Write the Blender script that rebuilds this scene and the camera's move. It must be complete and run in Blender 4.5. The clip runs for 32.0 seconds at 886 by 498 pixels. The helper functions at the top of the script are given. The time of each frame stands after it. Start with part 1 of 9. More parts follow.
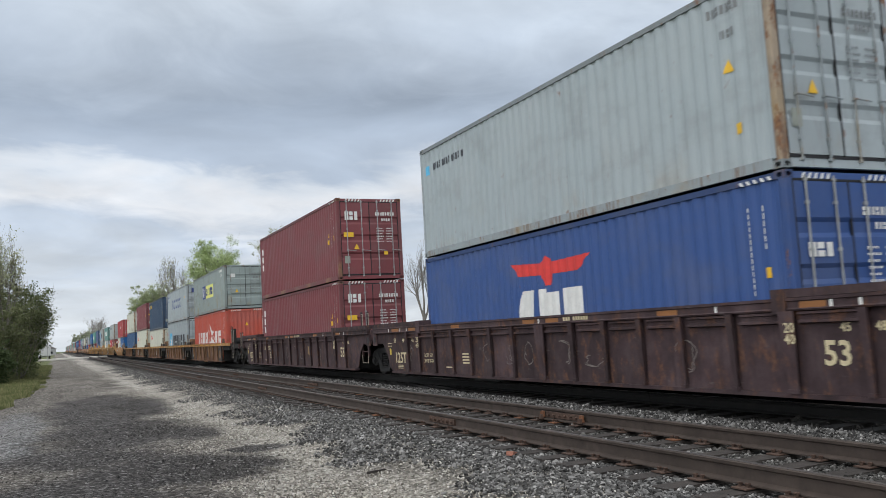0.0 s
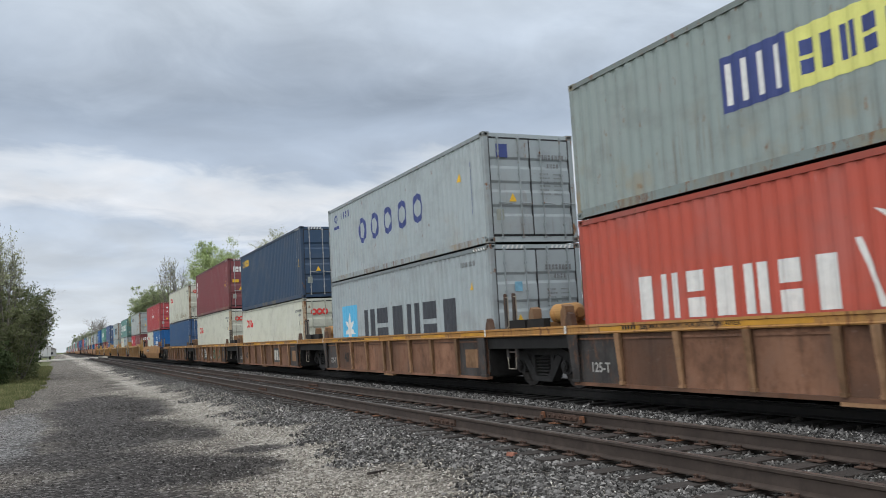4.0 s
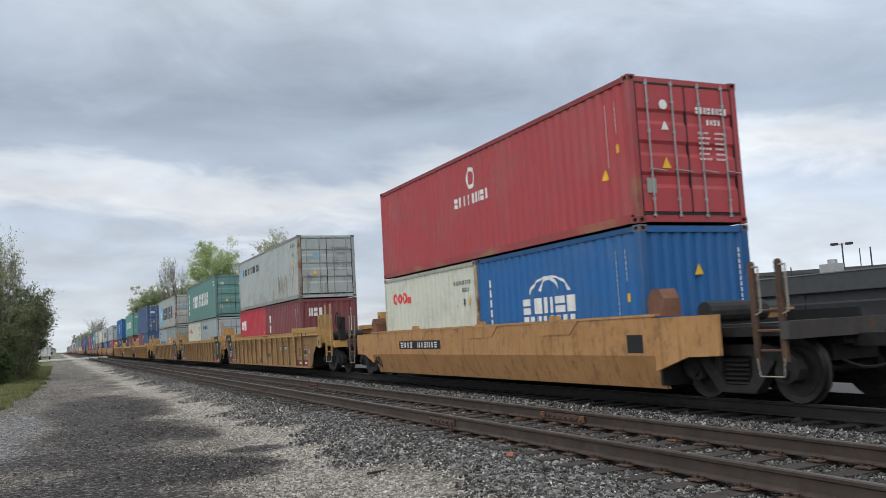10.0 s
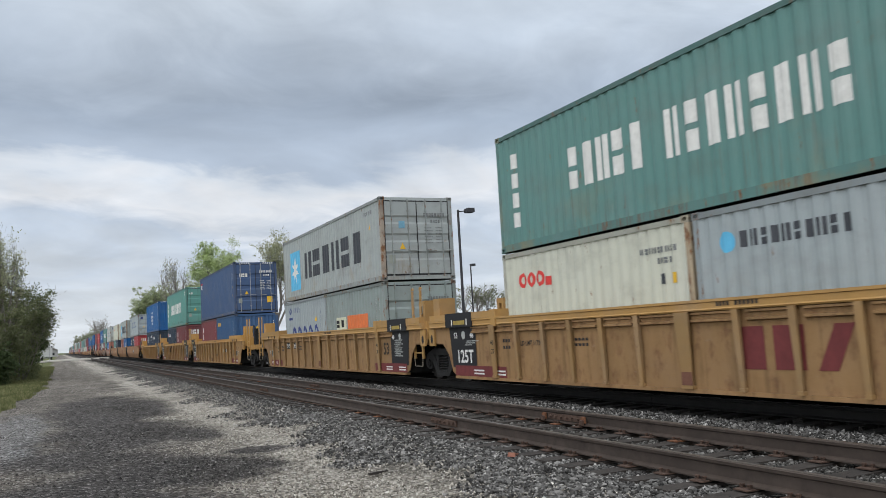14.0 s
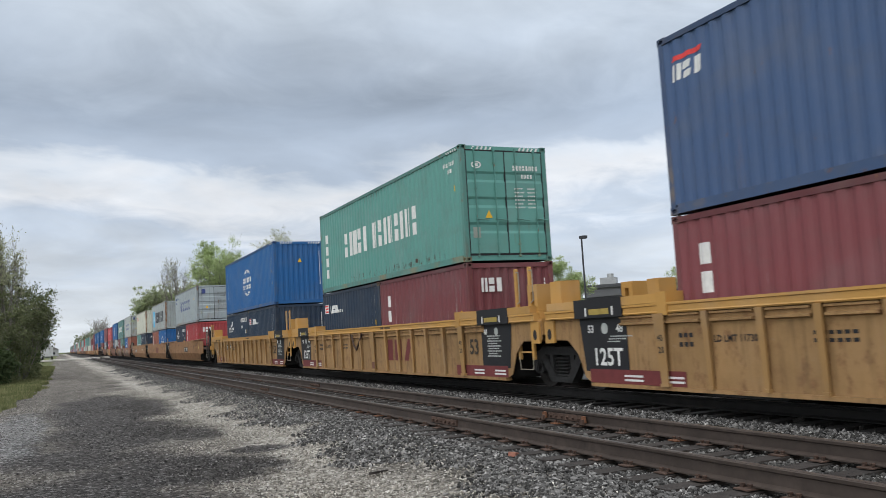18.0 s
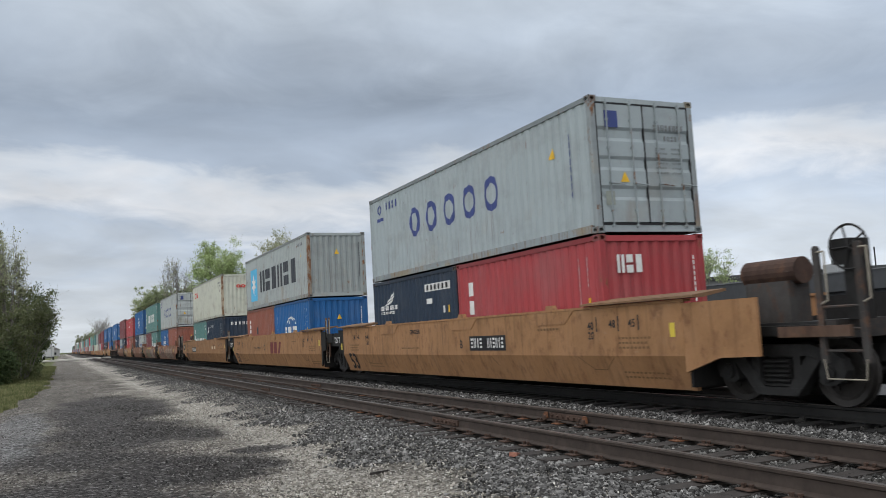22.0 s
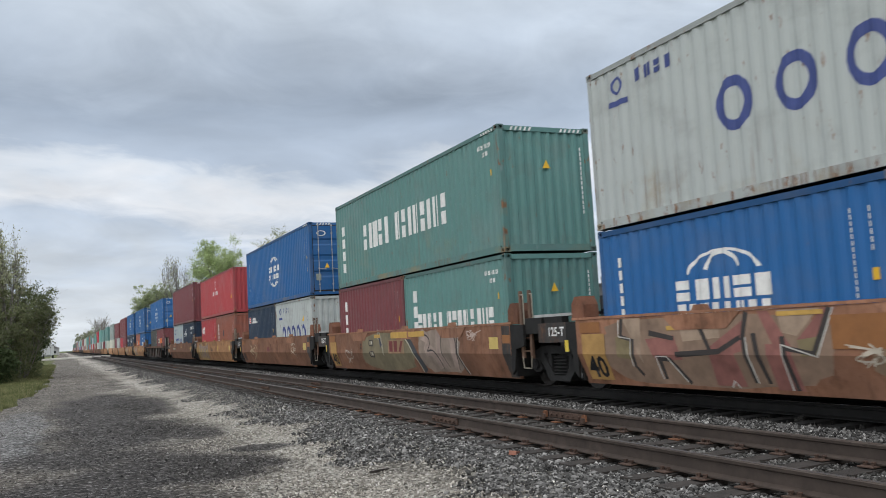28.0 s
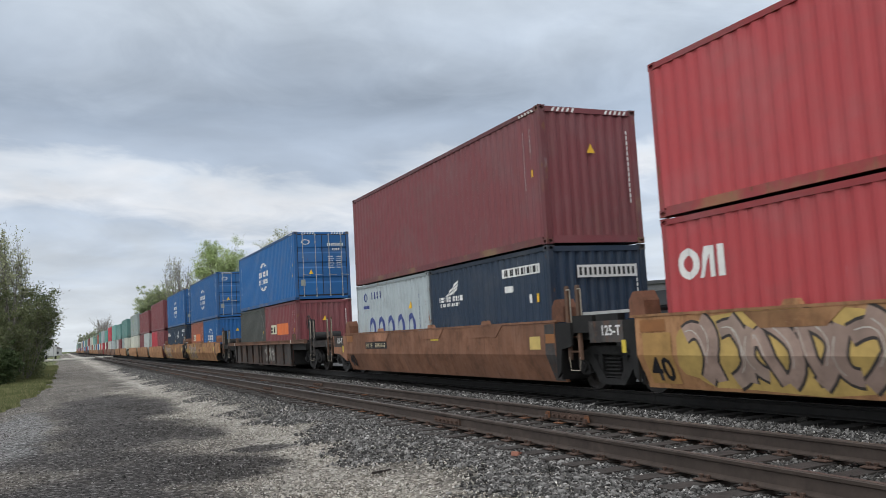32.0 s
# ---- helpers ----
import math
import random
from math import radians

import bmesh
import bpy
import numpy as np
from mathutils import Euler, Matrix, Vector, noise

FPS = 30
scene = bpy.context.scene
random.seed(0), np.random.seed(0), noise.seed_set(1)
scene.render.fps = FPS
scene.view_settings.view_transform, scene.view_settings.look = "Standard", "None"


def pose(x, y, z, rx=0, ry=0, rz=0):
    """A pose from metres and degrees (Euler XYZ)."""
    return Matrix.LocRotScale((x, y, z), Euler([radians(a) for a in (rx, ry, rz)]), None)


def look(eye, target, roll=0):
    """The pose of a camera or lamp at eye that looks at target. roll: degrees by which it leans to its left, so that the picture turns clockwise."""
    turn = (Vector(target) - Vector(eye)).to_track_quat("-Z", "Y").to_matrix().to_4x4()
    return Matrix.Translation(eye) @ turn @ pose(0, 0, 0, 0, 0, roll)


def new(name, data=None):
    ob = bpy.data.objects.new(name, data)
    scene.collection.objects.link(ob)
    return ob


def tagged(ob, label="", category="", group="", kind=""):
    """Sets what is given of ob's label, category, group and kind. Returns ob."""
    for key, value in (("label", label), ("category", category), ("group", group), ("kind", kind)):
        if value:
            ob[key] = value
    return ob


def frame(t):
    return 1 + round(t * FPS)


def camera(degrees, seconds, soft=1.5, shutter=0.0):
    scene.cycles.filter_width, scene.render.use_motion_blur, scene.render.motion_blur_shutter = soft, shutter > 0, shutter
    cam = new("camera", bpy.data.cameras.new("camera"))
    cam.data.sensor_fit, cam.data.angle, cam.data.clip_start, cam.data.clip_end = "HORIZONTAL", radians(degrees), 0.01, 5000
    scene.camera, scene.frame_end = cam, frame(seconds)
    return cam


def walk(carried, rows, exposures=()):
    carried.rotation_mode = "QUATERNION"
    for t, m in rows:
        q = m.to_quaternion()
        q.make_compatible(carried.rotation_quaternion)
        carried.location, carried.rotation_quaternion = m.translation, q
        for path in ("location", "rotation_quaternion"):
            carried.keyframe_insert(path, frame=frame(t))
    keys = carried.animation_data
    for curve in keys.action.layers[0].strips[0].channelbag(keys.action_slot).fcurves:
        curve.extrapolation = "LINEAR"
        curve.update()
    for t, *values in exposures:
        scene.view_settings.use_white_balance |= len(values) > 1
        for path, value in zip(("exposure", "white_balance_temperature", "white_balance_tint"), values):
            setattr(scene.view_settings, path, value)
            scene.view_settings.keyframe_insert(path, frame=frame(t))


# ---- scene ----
# ---- camera: a phone held at chest height beside the line, all but still ----
EYE = Vector((0.0, 0.0, 1.2875))


def aim(yaw, pitch, roll=-3.22):
    a, b = radians(yaw), radians(pitch)
    way = Vector((math.sin(a) * math.cos(b), math.cos(a) * math.cos(b), math.sin(b)))
    return look(EYE, EYE + way, roll)


cam = camera(55.85, 32.0, soft=0.85, shutter=0.12)
CAMERA_ROWS = [
    (0.0, 24.967, 5.525), (1.0, 24.948, 5.525), (2.0, 24.967, 5.548), (3.0, 24.944, 5.556),
    (6.0, 24.967, 5.614), (7.0, 24.959, 5.618), (8.0, 24.955, 5.622), (9.0, 24.967, 5.626),
    (10.0, 24.967, 5.571), (11.0, 24.93, 5.56), (12.0, 24.89, 5.575), (13.0, 24.851, 5.622),
    (14.0, 24.866, 5.622), (17.0, 24.835, 5.571), (18.0, 24.831, 5.583), (19.0, 24.793, 5.61),
    (20.0, 24.831, 5.587), (21.0, 24.793, 5.633), (22.0, 24.762, 5.602), (23.0, 24.793, 5.622),
    (24.0, 24.785, 5.602), (25.0, 24.781, 5.614), (28.0, 24.785, 5.502), (29.0, 24.704, 5.525),
    (30.0, 24.657, 5.544), (31.0, 24.634, 5.556), (32.0, 24.63, 5.556)]
# the phone's own metering wanders a little
METER = [(0.0, 0.24), (1.0, 0.24), (2.0, 0.34), (3.0, 0.16), (6.0, 0.25), (8.0, 0.18), (9.0, 0.12), (10.0, 0.17), (12.0, 0.21), (14.0, 0.18), (17.0, 0.21), (21.0, 0.20),
         (22.0, 0.04), (23.0, 0.20), (24.0, 0.18), (25.0, 0.08), (28.0, 0.20), (32.0, 0.17)]
walk(cam, [(t, aim(a, b)) for t, a, b in CAMERA_ROWS], METER)

# ---- sky and light: thick broken overcast in spring ----
SUN_TURN, SUN_UP = 236.0, 46.0
world = bpy.data.worlds.new("sky")
scene.world = world
world.use_nodes = True


def build_sky():
    nt = world.node_tree
    nt.nodes.clear()
    N, L = nt.nodes.new, nt.links.new
    out, bg = N("ShaderNodeOutputWorld"), N("ShaderNodeBackground")
    sky = N("ShaderNodeTexSky")
    sky.sky_type, sky.sun_disc = "NISHITA", False
    sky.sun_elevation, sky.sun_rotation = radians(SUN_UP), radians(SUN_TURN)
    tc, sep = N("ShaderNodeTexCoord"), N("ShaderNodeSeparateXYZ")
    L(tc.outputs["Generated"], sep.inputs[0])

    def mth(op, a, b=None, c=None):
        n = N("ShaderNodeMath")
        n.operation = op
        for i, v in enumerate((a, b, c)):
            if v is None:
                continue
            if isinstance(v, (int, float)):
                n.inputs[i].default_value = v
            else:
                L(v, n.inputs[i])
        return n.outputs[0]

    # cloud sheet: direction laid out on a high plane
    zc = mth("MAXIMUM", sep.outputs[2], 0.0)
    den = mth("ADD", zc, 0.20)
    px, py = mth("DIVIDE", sep.outputs[0], den), mth("DIVIDE", sep.outputs[1], den)
    com = N("ShaderNodeCombineXYZ")
    L(px, com.inputs[0]), L(py, com.inputs[1])

    def noi(scale, detail, rough, dist, stretch, off):
        mp = N("ShaderNodeMapping")
        mp.inputs["Scale"].default_value = stretch
        mp.inputs["Location"].default_value = off
        mp.inputs["Rotation"].default_value = (0, 0, radians(-24))
        L(com.outputs[0], mp.inputs[0])
        n = N("ShaderNodeTexNoise")
        n.inputs["Scale"].default_value, n.inputs["Detail"].default_value = scale, detail
        n.inputs["Roughness"].default_value, n.inputs["Distortion"].default_value = rough, dist
        L(mp.outputs[0], n.inputs["Vector"])
        return n.outputs[0]

    big = noi(0.55, 3, 0.5, 0.3, (0.55, 1.0, 1), (3.1, 1.7, 0))
    mid = noi(1.3, 6, 0.55, 0.6, (0.85, 1.0, 1), (7.3, 2.2, 0))
    # height bands of the overcast, bent by the noise
    el = mth("ADD", zc, mth("MULTIPLY", mth("SUBTRACT", big, 0.5), 0.22))
    el = mth("ADD", el, mth("MULTIPLY", mth("SUBTRACT", mid, 0.5), 0.16))
    tuft = noi(3.4, 7, 0.58, 0.8, (0.95, 1.0, 1), (2.7, 9.1, 0))
    el = mth("ADD", el, mth("MULTIPLY", mth("SUBTRACT", tuft, 0.5), 0.085))
    ramp = N("ShaderNodeValToRGB")
    L(el, ramp.inputs[0])
    r = ramp.color_ramp
    stops = [(0.0, (0.63, 0.675, 0.725)), (0.06, (0.58, 0.635, 0.705)), (0.115, (0.485, 0.555, 0.655)), (0.165, (0.70, 0.725, 0.765)), (0.198, (0.59, 0.640, 0.705)),
             (0.222, (0.40, 0.467, 0.565)), (0.275, (0.345, 0.410, 0.505)), (0.34, (0.42, 0.485, 0.575)), (0.42, (0.52, 0.585, 0.665)), (0.55, (0.72, 0.77, 0.825)),
             (1.0, (1.05, 1.08, 1.12))]
    r.elements[0].position, r.elements[0].color = stops[0][0], (*stops[0][1], 1)
    r.elements[1].position, r.elements[1].color = 1.0, (*stops[-1][1], 1)
    for p, c in stops[1:-1]:
        r.elements.new(p).color = (*c, 1)
    fine = noi(2.0, 6, 0.5, 0.5, (0.9, 1.0, 1), (1.3, 5.2, 0))
    gain = mth("ADD", 0.60, mth("MULTIPLY", fine, 0.80))
    gain = mth("ADD", gain, mth("MULTIPLY", mth("SUBTRACT", tuft, 0.5), 0.30))
    gain = mth("ADD", gain, mth("MULTIPLY", mth("MAXIMUM", mth("SUBTRACT", sep.outputs[0], 0.40), 0.0), 0.42))
    mul = N("ShaderNodeMix")
    mul.data_type, mul.blend_type = "RGBA", "MULTIPLY"
    mul.inputs[0].default_value = 1.0
    L(ramp.outputs[0], mul.inputs[6])
    cg = N("ShaderNodeCombineColor")
    for i in range(3):
        L(gain, cg.inputs[i])
    L(cg.outputs[0], mul.inputs[7])
    # thin share of clear sky behind the sheet
    half = N("ShaderNodeMix")
    half.data_type, half.blend_type = "RGBA", "MULTIPLY"
    half.inputs[0].default_value = 1.0
    L(sky.outputs[0], half.inputs[6])
    half.inputs[7].default_value = (0.06, 0.06, 0.06, 1)
    mix = N("ShaderNodeMix")
    mix.data_type = "RGBA"
    mix.inputs[0].default_value = 0.94
    L(half.outputs[2], mix.inputs[6])
    L(mul.outputs[2], mix.inputs[7])
    L(mix.outputs[2], bg.inputs[0])
    bg.inputs[1].default_value = 1.0
    L(bg.outputs[0], out.inputs[0])


build_sky()
sun = new("sun", bpy.data.lights.new("sun", "SUN"))
sun.data.energy, sun.data.angle, sun.data.color = 2.05, radians(110), (1.0, 0.985, 0.965)
_a, _e = radians(SUN_TURN), radians(SUN_UP)
sun.matrix_world = look(Vector((math.sin(_a) * math.cos(_e), math.cos(_a) * math.cos(_e), math.sin(_e))) * 60, (0, 0, 0))


# ---- materials ----
def make(name, rough=0.7, metal=0.0, spec=0.4):
    m = bpy.data.materials.new(name)
    m.use_nodes = True
    b = m.node_tree.nodes["Principled BSDF"]
    b.inputs["Roughness"].default_value, b.inputs["Metallic"].default_value = rough, metal
    b.inputs["Specular IOR Level"].default_value = spec
    return m, m.node_tree, b


class Net:
    """Short hand for a node tree."""

    def __init__(self, nt):
        self.nt = nt
        self.tc = nt.nodes.new("ShaderNodeTexCoord")
        self.info = nt.nodes.new("ShaderNodeObjectInfo")

    def link(self, a, b):
        self.nt.links.new(a, b)

    def math(self, op, a, b=0.0, clamp=False):
        n = self.nt.nodes.new("ShaderNodeMath")
        n.operation, n.use_clamp = op, clamp
        for i, v in enumerate((a, b)):
            if isinstance(v, (int, float)):
                n.inputs[i].default_value = v
            else:
                self.link(v, n.inputs[i])
        return n.outputs[0]

    def noise(self, scale, detail=4, rough=0.55, stretch=(1, 1, 1), world=False, seeded=True):
        mp = self.nt.nodes.new("ShaderNodeMapping")
        mp.inputs["Scale"].default_value = stretch
        if world:
            geo = self.nt.nodes.new("ShaderNodeNewGeometry")
            self.link(geo.outputs["Position"], mp.inputs[0])
        else:
            self.link(self.tc.outputs["Object"], mp.inputs[0])
        if seeded and not world:
            off = self.nt.nodes.new("ShaderNodeCombineXYZ")
            for i, k in enumerate((31.0, 57.0, 83.0)):
                self.link(self.math("MULTIPLY", self.info.outputs["Random"], k), off.inputs[i])
            self.link(off.outputs[0], mp.inputs["Location"])
        n = self.nt.nodes.new("ShaderNodeTexNoise")
        n.inputs["Scale"].default_value, n.inputs["Detail"].default_value, n.inputs["Roughness"].default_value = scale, detail, rough
        self.link(mp.outputs[0], n.inputs["Vector"])
        return n.outputs[0]

    def ramp(self, fac, stops):
        n = self.nt.nodes.new("ShaderNodeValToRGB")
        self.link(fac, n.inputs[0])
        e = n.color_ramp.elements
        e[0].position, e[0].color = stops[0][0], (*stops[0][1], 1)
        e[1].position, e[1].color = stops[-1][0], (*stops[-1][1], 1)
        for p, c in stops[1:-1]:
            e.new(p).color = (*c, 1)
        return n.outputs[0]

    def mix(self, fac, a, b, blend="MIX"):
        n = self.nt.nodes.new("ShaderNodeMix")
        n.data_type, n.blend_type = "RGBA", blend
        for i, v in ((0, fac), (6, a), (7, b)):
            if isinstance(v, (int, float)):
                n.inputs[i].default_value = v
            elif isinstance(v, tuple):
                n.inputs[i].default_value = (*v, 1)
            else:
                self.link(v, n.inputs[i])
        return n.outputs[2]

    def window(self, v, lo, hi):
        n = self.nt.nodes.new("ShaderNodeMapRange")
        n.interpolation_type = "SMOOTHSTEP"
        self.link(v, n.inputs[0])
        n.inputs[1].default_value, n.inputs[2].default_value = lo, hi
        return n.outputs[0]

    def bump(self, bsdf, height, strength=0.3, dist=0.02):
        n = self.nt.nodes.new("ShaderNodeBump")
        n.inputs["Strength"].default_value, n.inputs["Distance"].default_value = strength, dist
        self.link(height, n.inputs["Height"])
        self.link(n.outputs[0], bsdf.inputs["Normal"])


MATS = {}


def paint(rgb, rust=0.25, fade=0.18, rough=0.5):
    """Weathered enamel on steel: faded patches, dirt streaks running down, chips of rust."""
    key = ("paint", rgb, rust, fade, rough)
    if key in MATS:
        return MATS[key]
    m, nt, b = make("weathered_paint", rough, 0.0, 0.35)
    n = Net(nt)
    lum = 0.3 * rgb[0] + 0.5 * rgb[1] + 0.2 * rgb[2]
    pale = tuple(c * 0.72 + 0.28 * (lum * 0.8 + 0.12) for c in rgb)
    dark = tuple(c * 0.62 for c in rgb)
    big = n.noise(0.7, 3)
    col = n.mix(n.math("MULTIPLY", n.window(big, 0.45, 0.75), fade * 3, True), rgb, pale)
    streak = n.noise(1.0, 5, 0.6, (3.0, 6.5, 0.35))
    col = n.mix(n.math("MULTIPLY", n.window(streak, 0.55, 0.8), 0.28), col, dark)
    tone = n.math("ADD", 0.90, n.math("MULTIPLY", n.info.outputs["Random"], 0.2))
    cc = nt.nodes.new("ShaderNodeCombineColor")
    for i in range(3):
        n.link(tone, cc.inputs[i])
    col = n.mix(1.0, col, cc.outputs[0], "MULTIPLY")
    # thin road grime in clouds
    col = n.mix(n.math("MULTIPLY", n.window(n.noise(1.3, 6, 0.62, (1, 0.8, 1.3)), 0.46, 0.70), 0.10 + 0.42 * rust), col, (0.105, 0.096, 0.086))
    rc = n.ramp(n.noise(22, 4), [(0.3, (0.085, 0.032, 0.016)), (0.7, (0.25, 0.115, 0.045))])
    # rust chips, then rust water running down in bundles
    spots = n.noise(5.0, 8, 0.65, (1, 1.4, 0.55))
    chip = n.window(spots, 0.70 - rust * 0.24, 0.76 - rust * 0.20)
    col = n.mix(n.math("MULTIPLY", chip, min(1.0, 0.45 + rust)), col, rc)
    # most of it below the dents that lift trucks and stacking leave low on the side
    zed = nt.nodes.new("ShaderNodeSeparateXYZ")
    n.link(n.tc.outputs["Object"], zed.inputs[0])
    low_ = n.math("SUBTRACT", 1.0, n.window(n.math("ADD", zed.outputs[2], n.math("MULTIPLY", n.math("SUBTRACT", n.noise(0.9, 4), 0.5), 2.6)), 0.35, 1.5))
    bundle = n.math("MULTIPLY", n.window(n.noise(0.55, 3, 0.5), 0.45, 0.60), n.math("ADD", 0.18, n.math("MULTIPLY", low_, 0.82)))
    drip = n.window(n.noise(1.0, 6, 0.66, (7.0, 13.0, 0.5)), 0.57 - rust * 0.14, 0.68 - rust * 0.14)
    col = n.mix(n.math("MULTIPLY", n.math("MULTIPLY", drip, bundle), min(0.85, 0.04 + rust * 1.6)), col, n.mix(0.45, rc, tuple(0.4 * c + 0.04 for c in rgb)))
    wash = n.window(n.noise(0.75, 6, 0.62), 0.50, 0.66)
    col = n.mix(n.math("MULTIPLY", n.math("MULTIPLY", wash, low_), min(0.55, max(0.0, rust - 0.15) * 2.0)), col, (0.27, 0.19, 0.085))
    # pale scrapes
    scr = n.window(n.noise(1.0, 5, 0.6, (3.0, 16.0, 1.6)), 0.68, 0.74)
    col = n.mix(n.math("MULTIPLY", scr, 0.35), col, tuple(min(0.8, c * 0.6 + 0.22) for c in rgb))
    n.link(col, b.inputs["Base Color"])
    n.link(n.math("ADD", rough - 0.08, n.math("MULTIPLY", n.noise(9, 5), 0.25)), b.inputs["Roughness"])
    n.bump(b, n.noise(14, 4), 0.12, 0.01)
    MATS[key] = m
    return m


def grimy(rgb, soot=0.7, rough=0.75, vary=0.56, low=0.5, top=1.35):
    """Old railcar paint: worn, rust-blown, sooty in clouds, each plate a little different."""
    key = ("grimy", rgb, soot, low)
    if key in MATS:
        return MATS[key]
    m, nt, b = make("grimy_car_paint", rough, 0.0, 0.3)
    n = Net(nt)
    col = n.ramp(n.noise(1.6, 6, 0.65), [(0.3, tuple(c * low for c in rgb)), (0.5, rgb), (0.7, tuple(min(0.8, c * top + 0.012) for c in rgb))])
    tone = n.math("ADD", 1.0 - vary / 2, n.math("MULTIPLY", n.info.outputs["Random"], vary))
    cc = nt.nodes.new("ShaderNodeCombineColor")
    for i in range(3):
        n.link(tone, cc.inputs[i])
    col = n.mix(1.0, col, cc.outputs[0], "MULTIPLY")
    rust = n.ramp(n.noise(18, 5), [(0.3, (0.075, 0.032, 0.018)), (0.7, (0.21, 0.095, 0.045))])
    col = n.mix(n.math("MULTIPLY", n.window(n.noise(4.0, 8, 0.7, (1, 1.2, 0.7)), 0.50, 0.66), 0.55), col, rust)
    col = n.mix(n.math("MULTIPLY", n.window(n.noise(1.0, 5, 0.62, (3.0, 7.0, 0.5)), 0.50, 0.70), 0.5), col, tuple(c * 0.4 for c in rgb))
    scr = n.window(n.noise(1.0, 5, 0.6, (3.0, 4.0, 12.0)), 0.64, 0.72)
    col = n.mix(n.math("MULTIPLY", scr, 0.30), col, tuple(min(0.8, c * 0.7 + 0.10) for c in rgb))
    col = n.mix(n.math("MULTIPLY", n.window(n.noise(0.8, 5, 0.6), 0.44, 0.66), soot), col, (0.026, 0.023, 0.021))
    n.link(col, b.inputs["Base Color"])
    n.link(n.math("ADD", rough - 0.12, n.math("MULTIPLY", n.noise(7, 5), 0.3)), b.inputs["Roughness"])
    n.bump(b, n.math("ADD", n.noise(16, 5), n.math("MULTIPLY", n.noise(1.4, 3), 2.0)), 0.22, 0.02)
    MATS[key] = m
    return m


def plain(name, rgb, rough=0.7, metal=0.0, var=0.25, scale=6.0, bump=0.15):
    key = (name, rgb)
    if key in MATS:
        return MATS[key]
    m, nt, b = make(name, rough, metal)
    n = Net(nt)
    col = n.ramp(n.noise(scale, 6, 0.6), [(0.25, tuple(c * (1 - var) for c in rgb)), (0.75, tuple(min(1, c * (1 + var)) for c in rgb))])
    col = n.mix(n.math("MULTIPLY", n.window(n.noise(scale * 0.25, 3), 0.45, 0.7), 0.5), col, tuple(c * (1 - var) for c in rgb))
    n.link(col, b.inputs["Base Color"])
    n.bump(b, n.noise(scale * 5, 4), bump, 0.01)
    MATS[key] = m
    return m


def stains(n, X, Y, wob):
    """Old oil soaked into the road: ragged dark patches."""
    dark = None
    for cx, cy, rx, ry in ((1.2, 25.2, 1.6, 7.6), (1.15, 18.0, 1.6, 3.6), (2.2, 16.3, 0.7, 1.3), (1.25, 11.7, 1.45, 2.0), (2.3, 11.5, 0.55, 0.5), (-0.1, 9.6, 1.9, 3.0), (2.75, 13.1, 0.5, 0.45), (0.3, 14.2, 1.2, 1.6)):
        dx = n.math("DIVIDE", n.math("SUBTRACT", X, cx), rx)
        dy = n.math("DIVIDE", n.math("SUBTRACT", Y, cy), ry)
        d = n.math("ADD", n.math("ADD", n.math("MULTIPLY", dx, dx), n.math("MULTIPLY", dy, dy)), n.math("MULTIPLY", wob, 0.50))
        k = n.math("SUBTRACT", 1.0, n.window(d, 0.35, 1.30))
        dark = k if dark is None else n.math("MAXIMUM", dark, k)
    return dark


def wander(n):
    blot = n.noise(3.2, 8, 0.72, world=True)
    return n.math("ADD", n.math("MULTIPLY", n.math("SUBTRACT", n.noise(0.55, 4, 0.6, world=True), 0.5), 4.2), n.math("MULTIPLY", n.math("SUBTRACT", blot, 0.5), 1.6))


